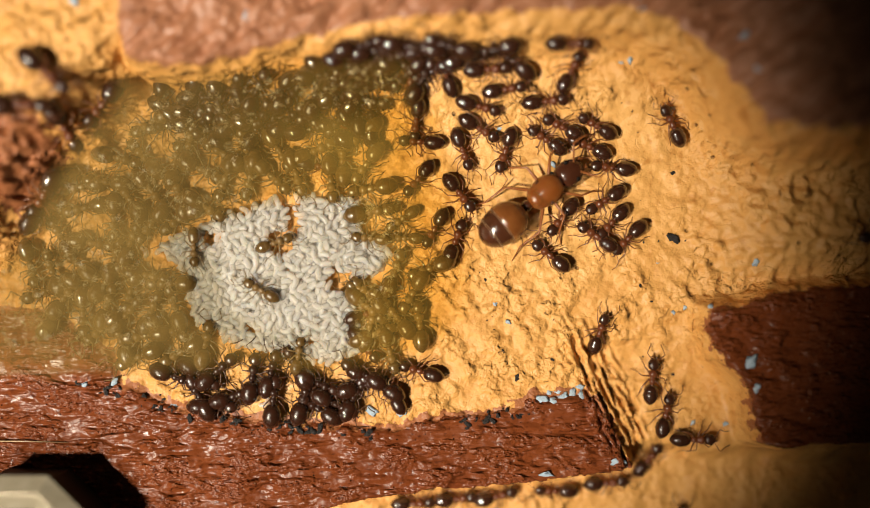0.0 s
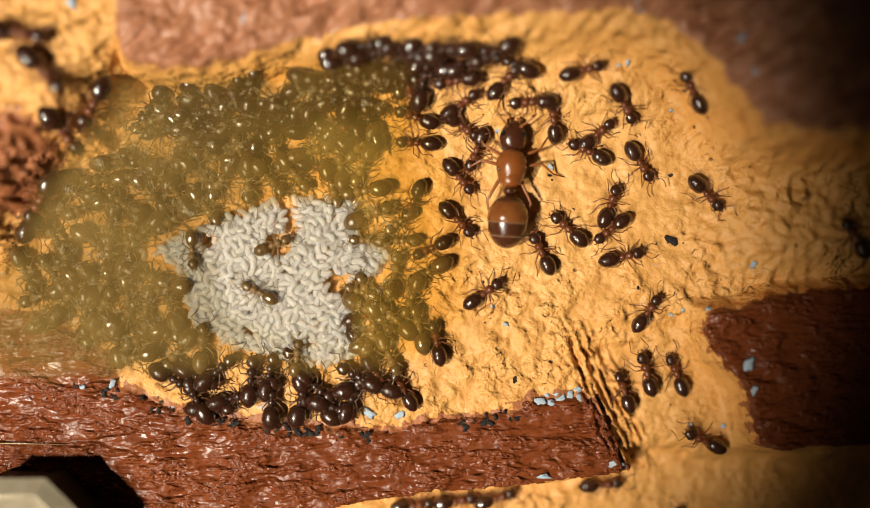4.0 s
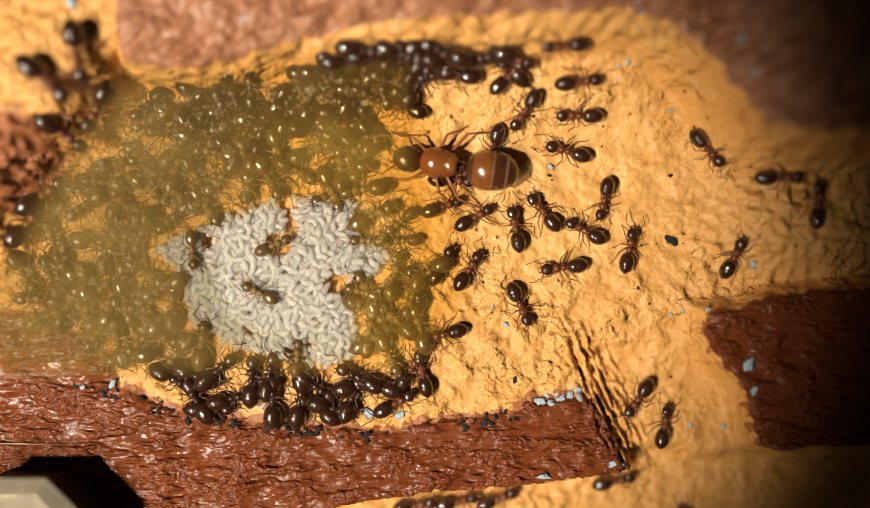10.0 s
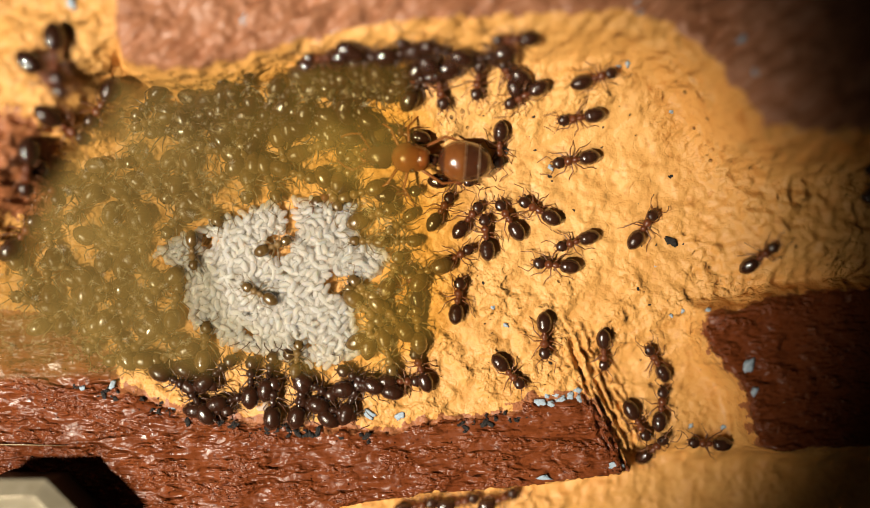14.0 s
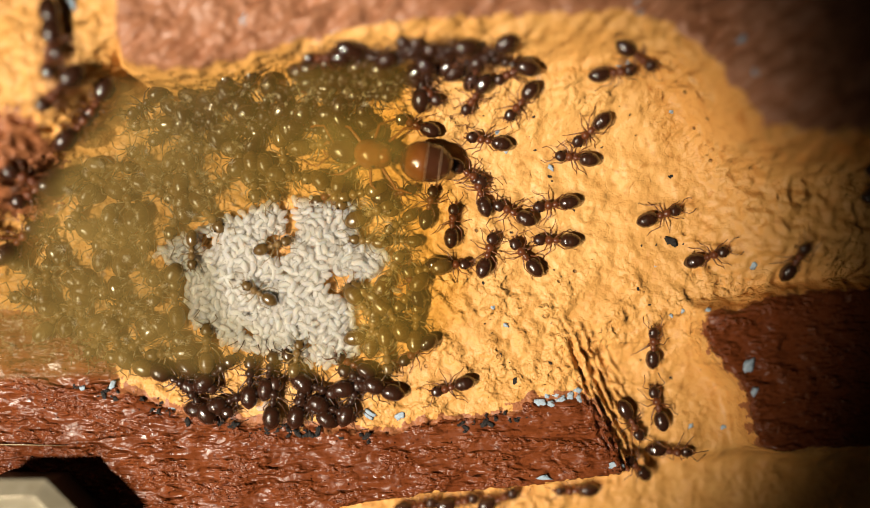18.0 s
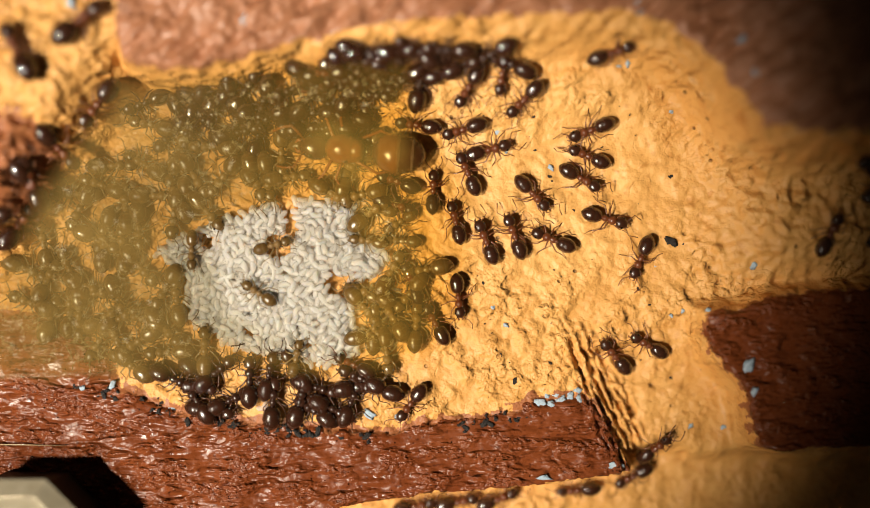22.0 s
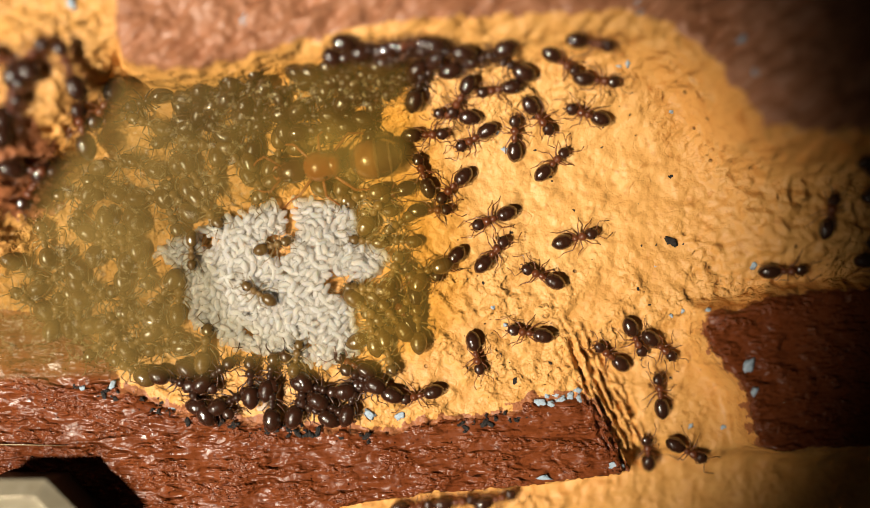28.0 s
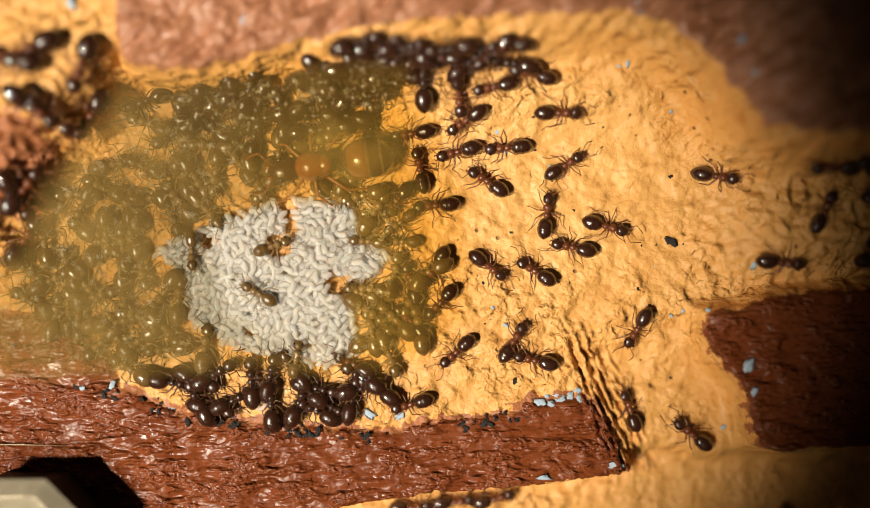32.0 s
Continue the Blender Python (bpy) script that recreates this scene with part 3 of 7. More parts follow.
def make_queen():
    """The queen, her thorax over her base: a domed amber thorax, a swollen plated gaster and stout legs."""
    q = new("queen_ant")

    def body(part_name, profile, at, material, squash, parent=None, sides=24):
        bm = bmesh.new()
        lathe(bm, profile, sides, (squash[0] * 0.92, squash[1] * 0.92))
        ob = finish(part_name, bm, material, parent or q)
        ob.location = Vector(at) * MM
        return ob

    gaster = body("gaster", egg(3.6, 1.46, 0.95, 0.75, 22), (-3.68, 0, 1.52), Q_GASTER, (1.0, 0.92), sides=32)
    bm = bmesh.new()
    lathe(bm, [(-0.05, 1.40), (0.0, 1.485), (0.3, 1.50), (0.8, 1.43), (1.25, 1.17), (1.6, 0.78), (1.75, 0.45)], 32, (0.925, 0.855))
    finish("front_plate", bm, Q_PLATE, gaster, "lighter brown shiny front plate")
    for x, r in ((-0.02, 1.475), (-0.95, 1.30)):
        bm = bmesh.new()
        lathe(bm, [(-0.03, r - 0.03), (-0.02, r + 0.035), (0.02, r + 0.035), (0.03, r - 0.03)], 32, (0.925, 0.855))
        finish("plate_rim", bm, Q_RIM, gaster, "pale rim of a plate").location = Vector((x, 0, 0)) * MM
    body("petiole", egg(0.7, 0.42, 0.8, 0.8, 8), (-1.58, 0, 1.0), Q_HEAD, (1.1, 1.5), sides=14)
    body("thorax", [(-1.36, 0.25), (-1.30, 0.52), (-1.12, 0.76), (-0.85, 0.90), (-0.55, 0.99), (-0.2, 1.09), (0.15, 1.13), (0.5, 1.08), (0.8, 0.93), (1.03, 0.72), (1.17, 0.48), (1.24, 0.22)], (0, 0, 1.5), Q_THORAX, (1.0, 0.95))
    for x, r in ((-0.55, 0.985),):
        bm = bmesh.new()
        lathe(bm, [(-0.035, r - 0.03), (-0.02, r + 0.012), (0.02, r + 0.012), (0.035, r - 0.03)], 24, (0.925, 0.90))
        finish("suture", bm, Q_PLATE, q, "darker seam between the thorax plates").location = Vector((x, 0, 1.5)) * MM
    for s in (1, -1):
        bm = bmesh.new()
        bmesh.ops.create_uvsphere(bm, u_segments=10, v_segments=6, radius=0.17)
        finish("wing_scar", bm, Q_HEAD, q, "dark scar of a shed wing").location = Vector((-0.2, s * 0.80, 1.95)) * MM
    body("scutellum", egg(0.9, 0.62, 0.7, 0.7, 12), (-0.85, 0, 2.05), Q_THORAX, (1.0, 0.6))
    head = body("head", [(-0.92, 0.35), (-0.85, 0.72), (-0.55, 0.93), (0.0, 0.97), (0.45, 0.82), (0.8, 0.55), (0.95, 0.25)], (2.1, 0, 1.3), Q_HEAD, (1, 0.68))
    for s in (1, -1):
        bm = bmesh.new()
        bmesh.ops.create_uvsphere(bm, u_segments=10, v_segments=7, radius=0.2)
        finish("eye", bm, EYE, head).location = Vector((0.1, s * 0.68, 0.32)) * MM
        bm = bmesh.new()
        tube(bm, [(0, 0, 0), (0.34, s * 0.1, -0.02), (0.55, -s * 0.14, -0.04)], [0.15, 0.12, 0.04], 6)
        finish("mandible", bm, Q_LIMB, head).location = Vector((0.72, s * 0.3, -0.1)) * MM
        bm = bmesh.new()
        tube(bm, [(0, 0, 0), (0.6, s * 0.75, 0.25), (0.85, s * 1.05, 0.25), (1.5, s * 1.0, 0.0), (2.1, s * 0.8, -0.4)], [0.075, 0.07, 0.065, 0.07, 0.08], 6)
        finish("antenna", bm, Q_LIMB, head).location = Vector((0.5, s * 0.32, 0.3)) * MM
        for hip, splay, reach in ((0.75, 50, 2.8), (0.1, 96, 2.9), (-0.6, 138, 3.9)):
            bm = bmesh.new()
            tube(bm, limb_points(reach, s, splay, 0.5, 1.05), [0.14, 0.13, 0.085, 0.058, 0.03], 8)
            finish("leg", bm, Q_LIMB, q).location = Vector((hip, s * 0.6, 1.1)) * MM
    return tagged(q, "large amber-brown queen ant with a shiny swollen gaster", "ant")


queen = make_queen()
taken = {}


def worker(x, y, turn, label="", kinds=prototypes):
    """One worker on the ground: x, y in millimetres, its heading in degrees."""
    count = taken.setdefault(kinds[0].name, [])
    if len(count) < len(kinds):
        ant = kinds[len(count)]
        ant.matrix_basis = on_ground(x, y, turn)
    else:
        ant = copy_thing(kinds[len(count) % len(kinds)], on_ground(x, y, turn))
        for o in (ant, *ant.children_recursive):
            o.animation_data_clear()
    count.append(ant)
    if label:
        tagged(ant, label)
    return ant


# ---- brood ----
BROOD_PATCH = [(-19.5, 0.4), (-14.2, 3.0), (-10.0, 4.0), (-5.4, 3.8), (-5.0, 1.4), (-3.1, 0.0), (-3.6, -1.4), (-5.6, -2.6), (-5.1, -6.9), (-7.4, -7.8), (-13.6, -6.6), (-17.0, -4.6), (-17.3, -1.6)]


BROOD_GAPS = ((-10.7, 0.6, 1.0), (-9.7, 1.7, 0.55), (-9.9, 2.6, 0.45), (-10.2, 3.5, 0.6), (-13.6, 2.9, 0.45), (-6.6, -2.0, 0.8), (-5.4, -2.6, 0.9), (-15.6, 0.9, 0.5), (-12.9, -5.3, 0.3), (-8.6, -6.2, 0.3))


def larva_mesh(length, radius, curl, sides, steps):
    bm = bmesh.new()
    points, radii = [], []
    for i in range(steps + 1):
        u = (1 - math.cos(math.pi * i / steps)) / 2
        a = curl * (u - 0.5)
        points.append((length / curl * math.sin(a), length / curl * (1 - math.cos(a)), 0))
        radii.append(radius * max(1 - abs(2 * u - 1) ** 4.5, 0.03) ** 0.5 * (0.84 + 0.26 * u))
    tube(bm, points, radii, sides)
    return bm


def brood():
    rnd = random.Random(4)
    meshes = []
    for length, radius, curl in ((0.86, 0.215, 0.7), (0.94, 0.205, 1.7), (1.0, 0.195, 2.6), (0.78, 0.22, 0.3), (0.9, 0.21, 1.2), (0.58, 0.19, 0.3)):
        ob = finish("larva", larva_mesh(length, radius, curl, 8, 10), LARVA)
        meshes.append(ob.data)
        bpy.data.objects.remove(ob)
    spots = []
    tries = np.array([(rnd.uniform(-20, -2.5), rnd.uniform(-8.2, 4.2)) for _ in range(24000)])
    for (x, y), d in zip(tries.tolist(), distance_inside(tries[:, 0], tries[:, 1], BROOD_PATCH).tolist()):
        if d < 0.2 or any(math.hypot(x - a, y - b) < r for a, b, r in BROOD_GAPS):
            continue
        if all(abs(x - a) > 0.41 or abs(y - b) > 0.41 or math.hypot(x - a, y - b) > 0.41 for a, b, *_ in spots):
            spots.append((x, y, d))
    top = rnd.sample(range(len(spots)), 290)
    verts, faces = [], []
    for n, (x, y, d) in enumerate(spots):
        z = 0.24 + min(d, 2.0) * 0.22 + (0.2 if n in top else 0.0) + rnd.uniform(-0.05, 0.1)
        m = pose(x * MM, y * MM, (height_at(x, y) + z) * MM, rnd.uniform(-30, 30), rnd.uniform(-16, 16), rnd.uniform(0, 360))
        me = rnd.choice(meshes)
        if n in top:
            ob = new("larva", me)
            ob.matrix_basis = m
            tagged(ob, "pearly white curled ant larva in the brood heap", "larva", "larvae of the brood heap")
        else:
            base = len(verts)
            verts += [m @ v.co for v in me.vertices]
            faces += [[base + i for i in p.vertices] for p in me.polygons]
    # the packed core of the heap
    xs, ys = np.arange(-20.5, -2.0, 0.25), np.arange(-8.8, 4.8, 0.25)
    gx, gy = np.meshgrid(xs, ys)
    inner = distance_inside(gx, gy, BROOD_PATCH)
    for a, b, r in BROOD_GAPS:
        inner = np.minimum(inner, np.hypot(gx - a, gy - b) - r - 0.1)
    core = np.stack([gx, gy, np.where(inner > 0.1, 0.22 + np.minimum(inner, 2.0) * 0.22, -0.4)], -1).reshape(-1, 3)
    number = (np.arange(len(ys) - 1)[:, None] * len(xs) + np.arange(len(xs) - 1)[None, :])
    quads = np.stack([number, number + 1, number + len(xs) + 1, number + len(xs)], -1).reshape(-1, 4)
    quads = quads[(inner.ravel()[quads] > 0.1).any(1)]
    used, flat = np.unique(quads, return_inverse=True)
    faces += (flat.reshape(-1, 4) + len(verts)).tolist()
    verts += [Vector((x * MM, y * MM, (height_at(x, y) + z) * MM)) for x, y, z in core[used].tolist()]
    # the crowded layer beneath
    for (x, y), d in zip(tries.tolist()[::-1][:2600], distance_inside(tries[::-1][:2600, 0], tries[::-1][:2600, 1], BROOD_PATCH).tolist()):
        if d > 0.35 and all(math.hypot(x - a, y - b) > r + 0.1 for a, b, r in BROOD_GAPS):
            m = pose(x * MM, y * MM, (height_at(x, y) + 0.17 + min(d, 2.0) * 0.235) * MM, 0, 0, rnd.uniform(0, 360))
            me = rnd.choice(meshes)
            base = len(verts)
            verts += [m @ v.co for v in me.vertices]
            faces += [[base + i for i in p.vertices] for p in me.polygons]
    for x, y in ((-12.1, -8.85), (-11.8, -10.5), (-2.8, -2.4), (-3.2, -1.9), (-20.0, 0.0)):
        ob = new("larva", meshes[2])
        ob.matrix_basis = on_ground(x, y, rnd.uniform(0, 360), 0.2)
        tagged(ob, "stray pearly white larva beside the brood heap", "larva", "larvae of the brood heap")
    me = bpy.data.meshes.new("brood_heap")
    me.from_pydata([tuple(v) for v in verts], [], faces)
    me.materials.append(LARVA)
    me.shade_smooth()
    tagged(new("brood_heap", me), "lower layer of pearly white larvae in the brood heap", "larvae", kind="stuff")


brood()

# ---- olive film ----
FILM_SHAPE = [(-20.5, 11.0), (-15.9, 11.35), (-9.4, 12.2), (-4.1, 12.6), (-1.9, 12.1), (-1.6, 9.0), (-1.9, 5.8), (0.0, 3.0), (0.2, -4.9), (-1.4, -6.8), (-3.6, -7.3), (-12.4, -7.1), (-20.6, -7.8), (-27.4, -7.8), (-33.8, -7.8), (-33.8, -2.4), (-26.8, 0.2), (-25.5, 3.9), (-22.8, 7.5), (-21.5, 9.0)]


THIN_END = [(-40, 1.5), (-29.3, 1.0), (-28.4, -2.6), (-27.0, -5.0), (-24.2, -6.0), (-21.6, -6.9), (-20.8, -9), (-40, -9)]


def film():
    step = 0.3
    xs, ys = np.arange(-36, 2.0, step), np.arange(-9, 14.2, step)
    gx, gy = np.meshgrid(xs, ys)
    wob = np.array([noise.noise((x * 0.5, y * 0.5, 1)) for x, y in zip(gx.ravel(), gy.ravel())]).reshape(gx.shape)
    d = distance_inside(gx + 0.6 * wob, gy + 0.6 * wob, FILM_SHAPE)
    # the heaped brood touches the film and leaves it clearer
    cover = rise(d, -0.9, 1.0) * (1 - 0.95 * rise(distance_inside(gx / 0.95, gy / 0.95, BROOD_PATCH), -0.3, 0.8))
    # it is thinner over the end of the bar, where no ants sit
    cover = cover * (1 - 0.2 * rise(distance_inside(gx, gy, THIN_END), -0.9, 0.9))
    # and denser where the queen rests
    cover = cover * (1 + 0.7 * rise(1 - np.hypot((gx + 4.5) / 5.5, (gy - 7.0) / 3.0), 0.0, 0.6))
    # and clearer along the foot of the wall
    cover = cover * (1 - 0.25 * rise(gy, 7.5, 9.5))
    # it ends where the ground climbs to its height
    cover = cover * (1 - rise(ground_height(gx, gy), 2.3, 3.1))
    rows, cols = gx.shape
    top = 3.6
    corners = np.stack([gx, gy, np.full(gx.shape, top)], -1).reshape(-1, 3) * MM
    a = (np.arange(rows - 1)[:, None] * cols + np.arange(cols - 1)[None, :])
    quads = np.stack([a, a + 1, a + cols + 1, a + cols], -1).reshape(-1, 4)
    keep = (cover.ravel()[quads] > 0.001).any(1)
    used, flat = np.unique(quads[keep], return_inverse=True)
    me = bpy.data.meshes.new("haze_film")
    me.from_pydata(corners[used].tolist(), [], flat.reshape(-1, 4).tolist())
    layer = me.attributes.new("cover", "FLOAT", "POINT")
    layer.data.foreach_set("value", cover.ravel()[used])
    me.materials.append(FILM)
    edge = bmesh.new()
    tube(edge, [(-34, -7.9, top), (-27.5, -7.85, top), (-20.6, -7.6, top)], [0.035, 0.035, 0.02], 5)
    film_ob = new("haze_film", me)
    # thin rod added as a pale paint edge on the bar, apart from the film
    sliver = bmesh.new()
    tube(sliver, [(-34, -12.9, 0.62), (-28, -12.95, 0.6), (-25.2, -13.05, 0.5)], [0.05, 0.05, 0.02], 5)
    finish("film_edge", sliver, EDGE, film_ob, "thin pale line of a paint edge on the red bar")
    finish("film_edge", edge, EDGE, film_ob, "thin bright cut edge of the film")
    tagged(film_ob, "translucent olive film of condensation over the brood", "film", kind="structure")


film()


def fibres():
    """Pale scraps, shed skins and hairs caught under the film."""
    rnd = random.Random(21)
    bm = bmesh.new()
    tries = np.array([(rnd.uniform(-29, -2.5), rnd.uniform(-7.5, 12.0)) for _ in range(1500)])
    inside, heap = (distance_inside(tries[:, 0], tries[:, 1], p) for p in (FILM_SHAPE, BROOD_PATCH))
    for (x, y), d, e in zip(tries.tolist(), inside.tolist(), heap.tolist()):
        if d < 0.8 or e > 0 or (x > -12 and 3.5 < y < 9.5) or height_at(x, y) > 2.2:
            continue
        z, a, b = rnd.uniform(2.3, 3.7), rnd.uniform(0, 6.28), rnd.uniform(-0.5, 0.5)
        r, size = rnd.uniform(0.014, 0.03), rnd.uniform(0.12, 0.3)
        tube(bm, [(x + size * k * math.cos(a + b * k), y + size * k * math.sin(a + b * k), z + 0.1 * math.sin(3 * k)) for k in (-1, -0.4, 0.4, 1)], [r * 0.6, r, r, r * 0.6], 4)
    tagged(finish("pale_fibres", bm, SCRAP), "pale scraps and hairs caught under the film", "fibres", kind="stuff")


fibres()


# ---- bolt ----
def bolt():
    """A steel bolt head with eight facets, a bevelled top and a raised rim."""
    ob = new("faceted_bolt")
    bm = bmesh.new()
    rings = []
    for z, half in ((3.75, 5.4), (3.95, 5.62), (4.55, 4.74), (4.60, 4.64), (4.59, 4.58), (4.25, 4.35), (3.7, 3.2), (3.3, 1.0)):
        rings.append([bm.verts.new((half / math.cos(math.pi / 8) * math.cos(math.pi / 8 + math.pi / 4 * i), half / math.cos(math.pi / 8) * math.sin(math.pi / 8 + math.pi / 4 * i), z)) for i in range(8)])
    for a, b in zip(rings, rings[1:]):
        for i in range(8):
            bm.faces.new((a[i], a[(i + 1) % 8], b[(i + 1) % 8], b[i]))
    bm.faces.new(rings[-1])
    bm.faces.new(rings[0][::-1])
    sharp = [e for e in bm.edges if e.calc_face_angle(0) > 0.3]
    bmesh.ops.bevel(bm, geom=sharp, offset=0.06, segments=2, affect="EDGES")
    finish("bolt_head", bm, STEEL, ob, "worn grey steel bolt head", smooth=False)
    # the sides' deep shade is put into a black colour
    bm = bmesh.new()
    lathe(bm, [(0.0, 5.5), (0.3, 5.55), (3.7, 5.55), (3.8, 5.4)], 8)
    bmesh.ops.rotate(bm, verts=bm.verts, cent=(0, 0, 0), matrix=Matrix.Rotation(radians(-90), 3, "Y"))
    bmesh.ops.rotate(bm, verts=bm.verts, cent=(0, 0, 0), matrix=Matrix.Rotation(radians(22.5), 3, "Z"))
    finish("shank", bm, DIRT_AND_SHADE, ob, "sides of the bolt, coloured black for their deep shade", smooth=False)
    ob.matrix_basis = pose(-27.2 * MM, -19.95 * MM, 0.25 * MM, 0, 0, 0)
    tagged(ob, "worn steel faceted bolt standing proud of the red bar", "bolt")


bolt()


# ---- crumbs ----
def crumb_mesh(seed, size, flat, material, name):
    bm = bmesh.new()
    bmesh.ops.create_icosphere(bm, subdivisions=2, radius=size)
    for v in bm.verts:
        n = 1 + 0.95 * noise.noise(v.co / size * 1.1 + Vector((seed * 3.1, 0, 0))) + 0.55 * noise.noise(v.co / size * 2.6 + Vector((seed, 5, 0)))
        v.co = Vector((v.co.x * n * 1.45, v.co.y * n, v.co.z * n * flat))
    return finish(name, bm, material)


def crumbs():
    """Chips of pale blue plaster stuck in the paint, and black dirt along the bar."""
    rnd = random.Random(8)
    flecks = ((4.0, -3.6, .14), (4.9, -4.85, .13), (15.2, -0.75, .12), (21.6, -0.75, .2), (19.0, 13.4, .26), (12.8, 15.6, .28), (19.8, 11.3, .2), (20.9, -7.3, .34), (21.2, -9.1, .2), (12.45, -14.5, .36), (7.5, -15.3, .38),
              (7.2, -10.1, .25), (7.8, -9.75, .22), (8.3, -9.5, .3), (8.7, -9.95, .22), (9.3, -9.75, .24), (9.9, -9.35, .2), (9.9, -9.9, .2), (8.0, -10.2, .2), (8.0, 6.0, .16), (4.8, 7.2, .16), (4.3, 8.4, .16), (12.8, 12.7, .16), (12.2, 12.5, .14),
              (18.3, -3.7, .15), (17.0, -3.9, .14), (16.3, -4.2, .1), (-12.0, 15.0, .25), (-23.0, 16.0, .3), (-22.1, -8.9, .2), (-24.2, -9.1, .22), (-18.1, -10.6, .24), (-4.5, -11.0, .26), (-2.4, -11.1, .24), (18.0, -12.0, .15), (20.2, -12.1, .15), (16.0, 9.7, .14), (25.8, 9.3, .2))
    made = [crumb_mesh(k, 1.0, 0.18, BLUE, "plaster_chip") for k in range(6)]
    for n, (x, y, size) in enumerate(flecks):
        ob = made[n] if n < 6 else new("plaster_chip", made[n % 6].data)
        ob.matrix_basis = on_ground(x, y, rnd.uniform(0, 360), 0.03) @ Matrix.Scale(size * 0.95, 4)
        tagged(ob, "pale blue chip of bare plaster stuck in the paint", "chip", "plaster chips")
    made = [crumb_mesh(k + 5, 1.0, 0.28, DIRT_AND_SHADE, "dirt_crumb") for k in range(6)]
    spots = [(16.25, 0.95, .26), (16.45, 0.8, .16), (9.4, -2.9, .1), (7.9, 5.4, .1), (16.2, 5.4, .12), (4.5, -6.9, .1), (5.5, -8.7, .14)]
    for _ in range(48):
        spots.append((rnd.uniform(-0.5, 19), rnd.uniform(-9.3, 10.5), 0.025 + 0.06 * rnd.random() ** 2))
    for x0, y0, x1, y1, count in ((-21.5, -10.4, -12.0, -11.9, 24), (-12.0, -11.9, -9.0, -12.1, 26), (-9.0, -12.2, -3.0, -12.7, 14), (1.0, -11.8, 6.3, -11.0, 22), (-25, -8.9, -21.5, -9.8, 12), (-26, -9.0, -14, -10.6, 14)):
        for _ in range(count):
            u = rnd.random()
            spots.append((x0 + (x1 - x0) * u + rnd.gauss(0, 0.1), y0 + (y1 - y0) * u + rnd.gauss(0, 0.2), 0.035 + 0.16 * rnd.random() ** 2))
    for n, (x, y, size) in enumerate(spots):
        ob = made[n] if n < 6 else new("dirt_crumb", made[n % 6].data)
        ob.matrix_basis = on_ground(x, y, rnd.uniform(0, 360), 0.03) @ Matrix.Scale(size, 4)
        tagged(ob, "black crumb of dirt along the edge of the paint", "crumb", "dirt crumbs")


crumbs()


ways = []


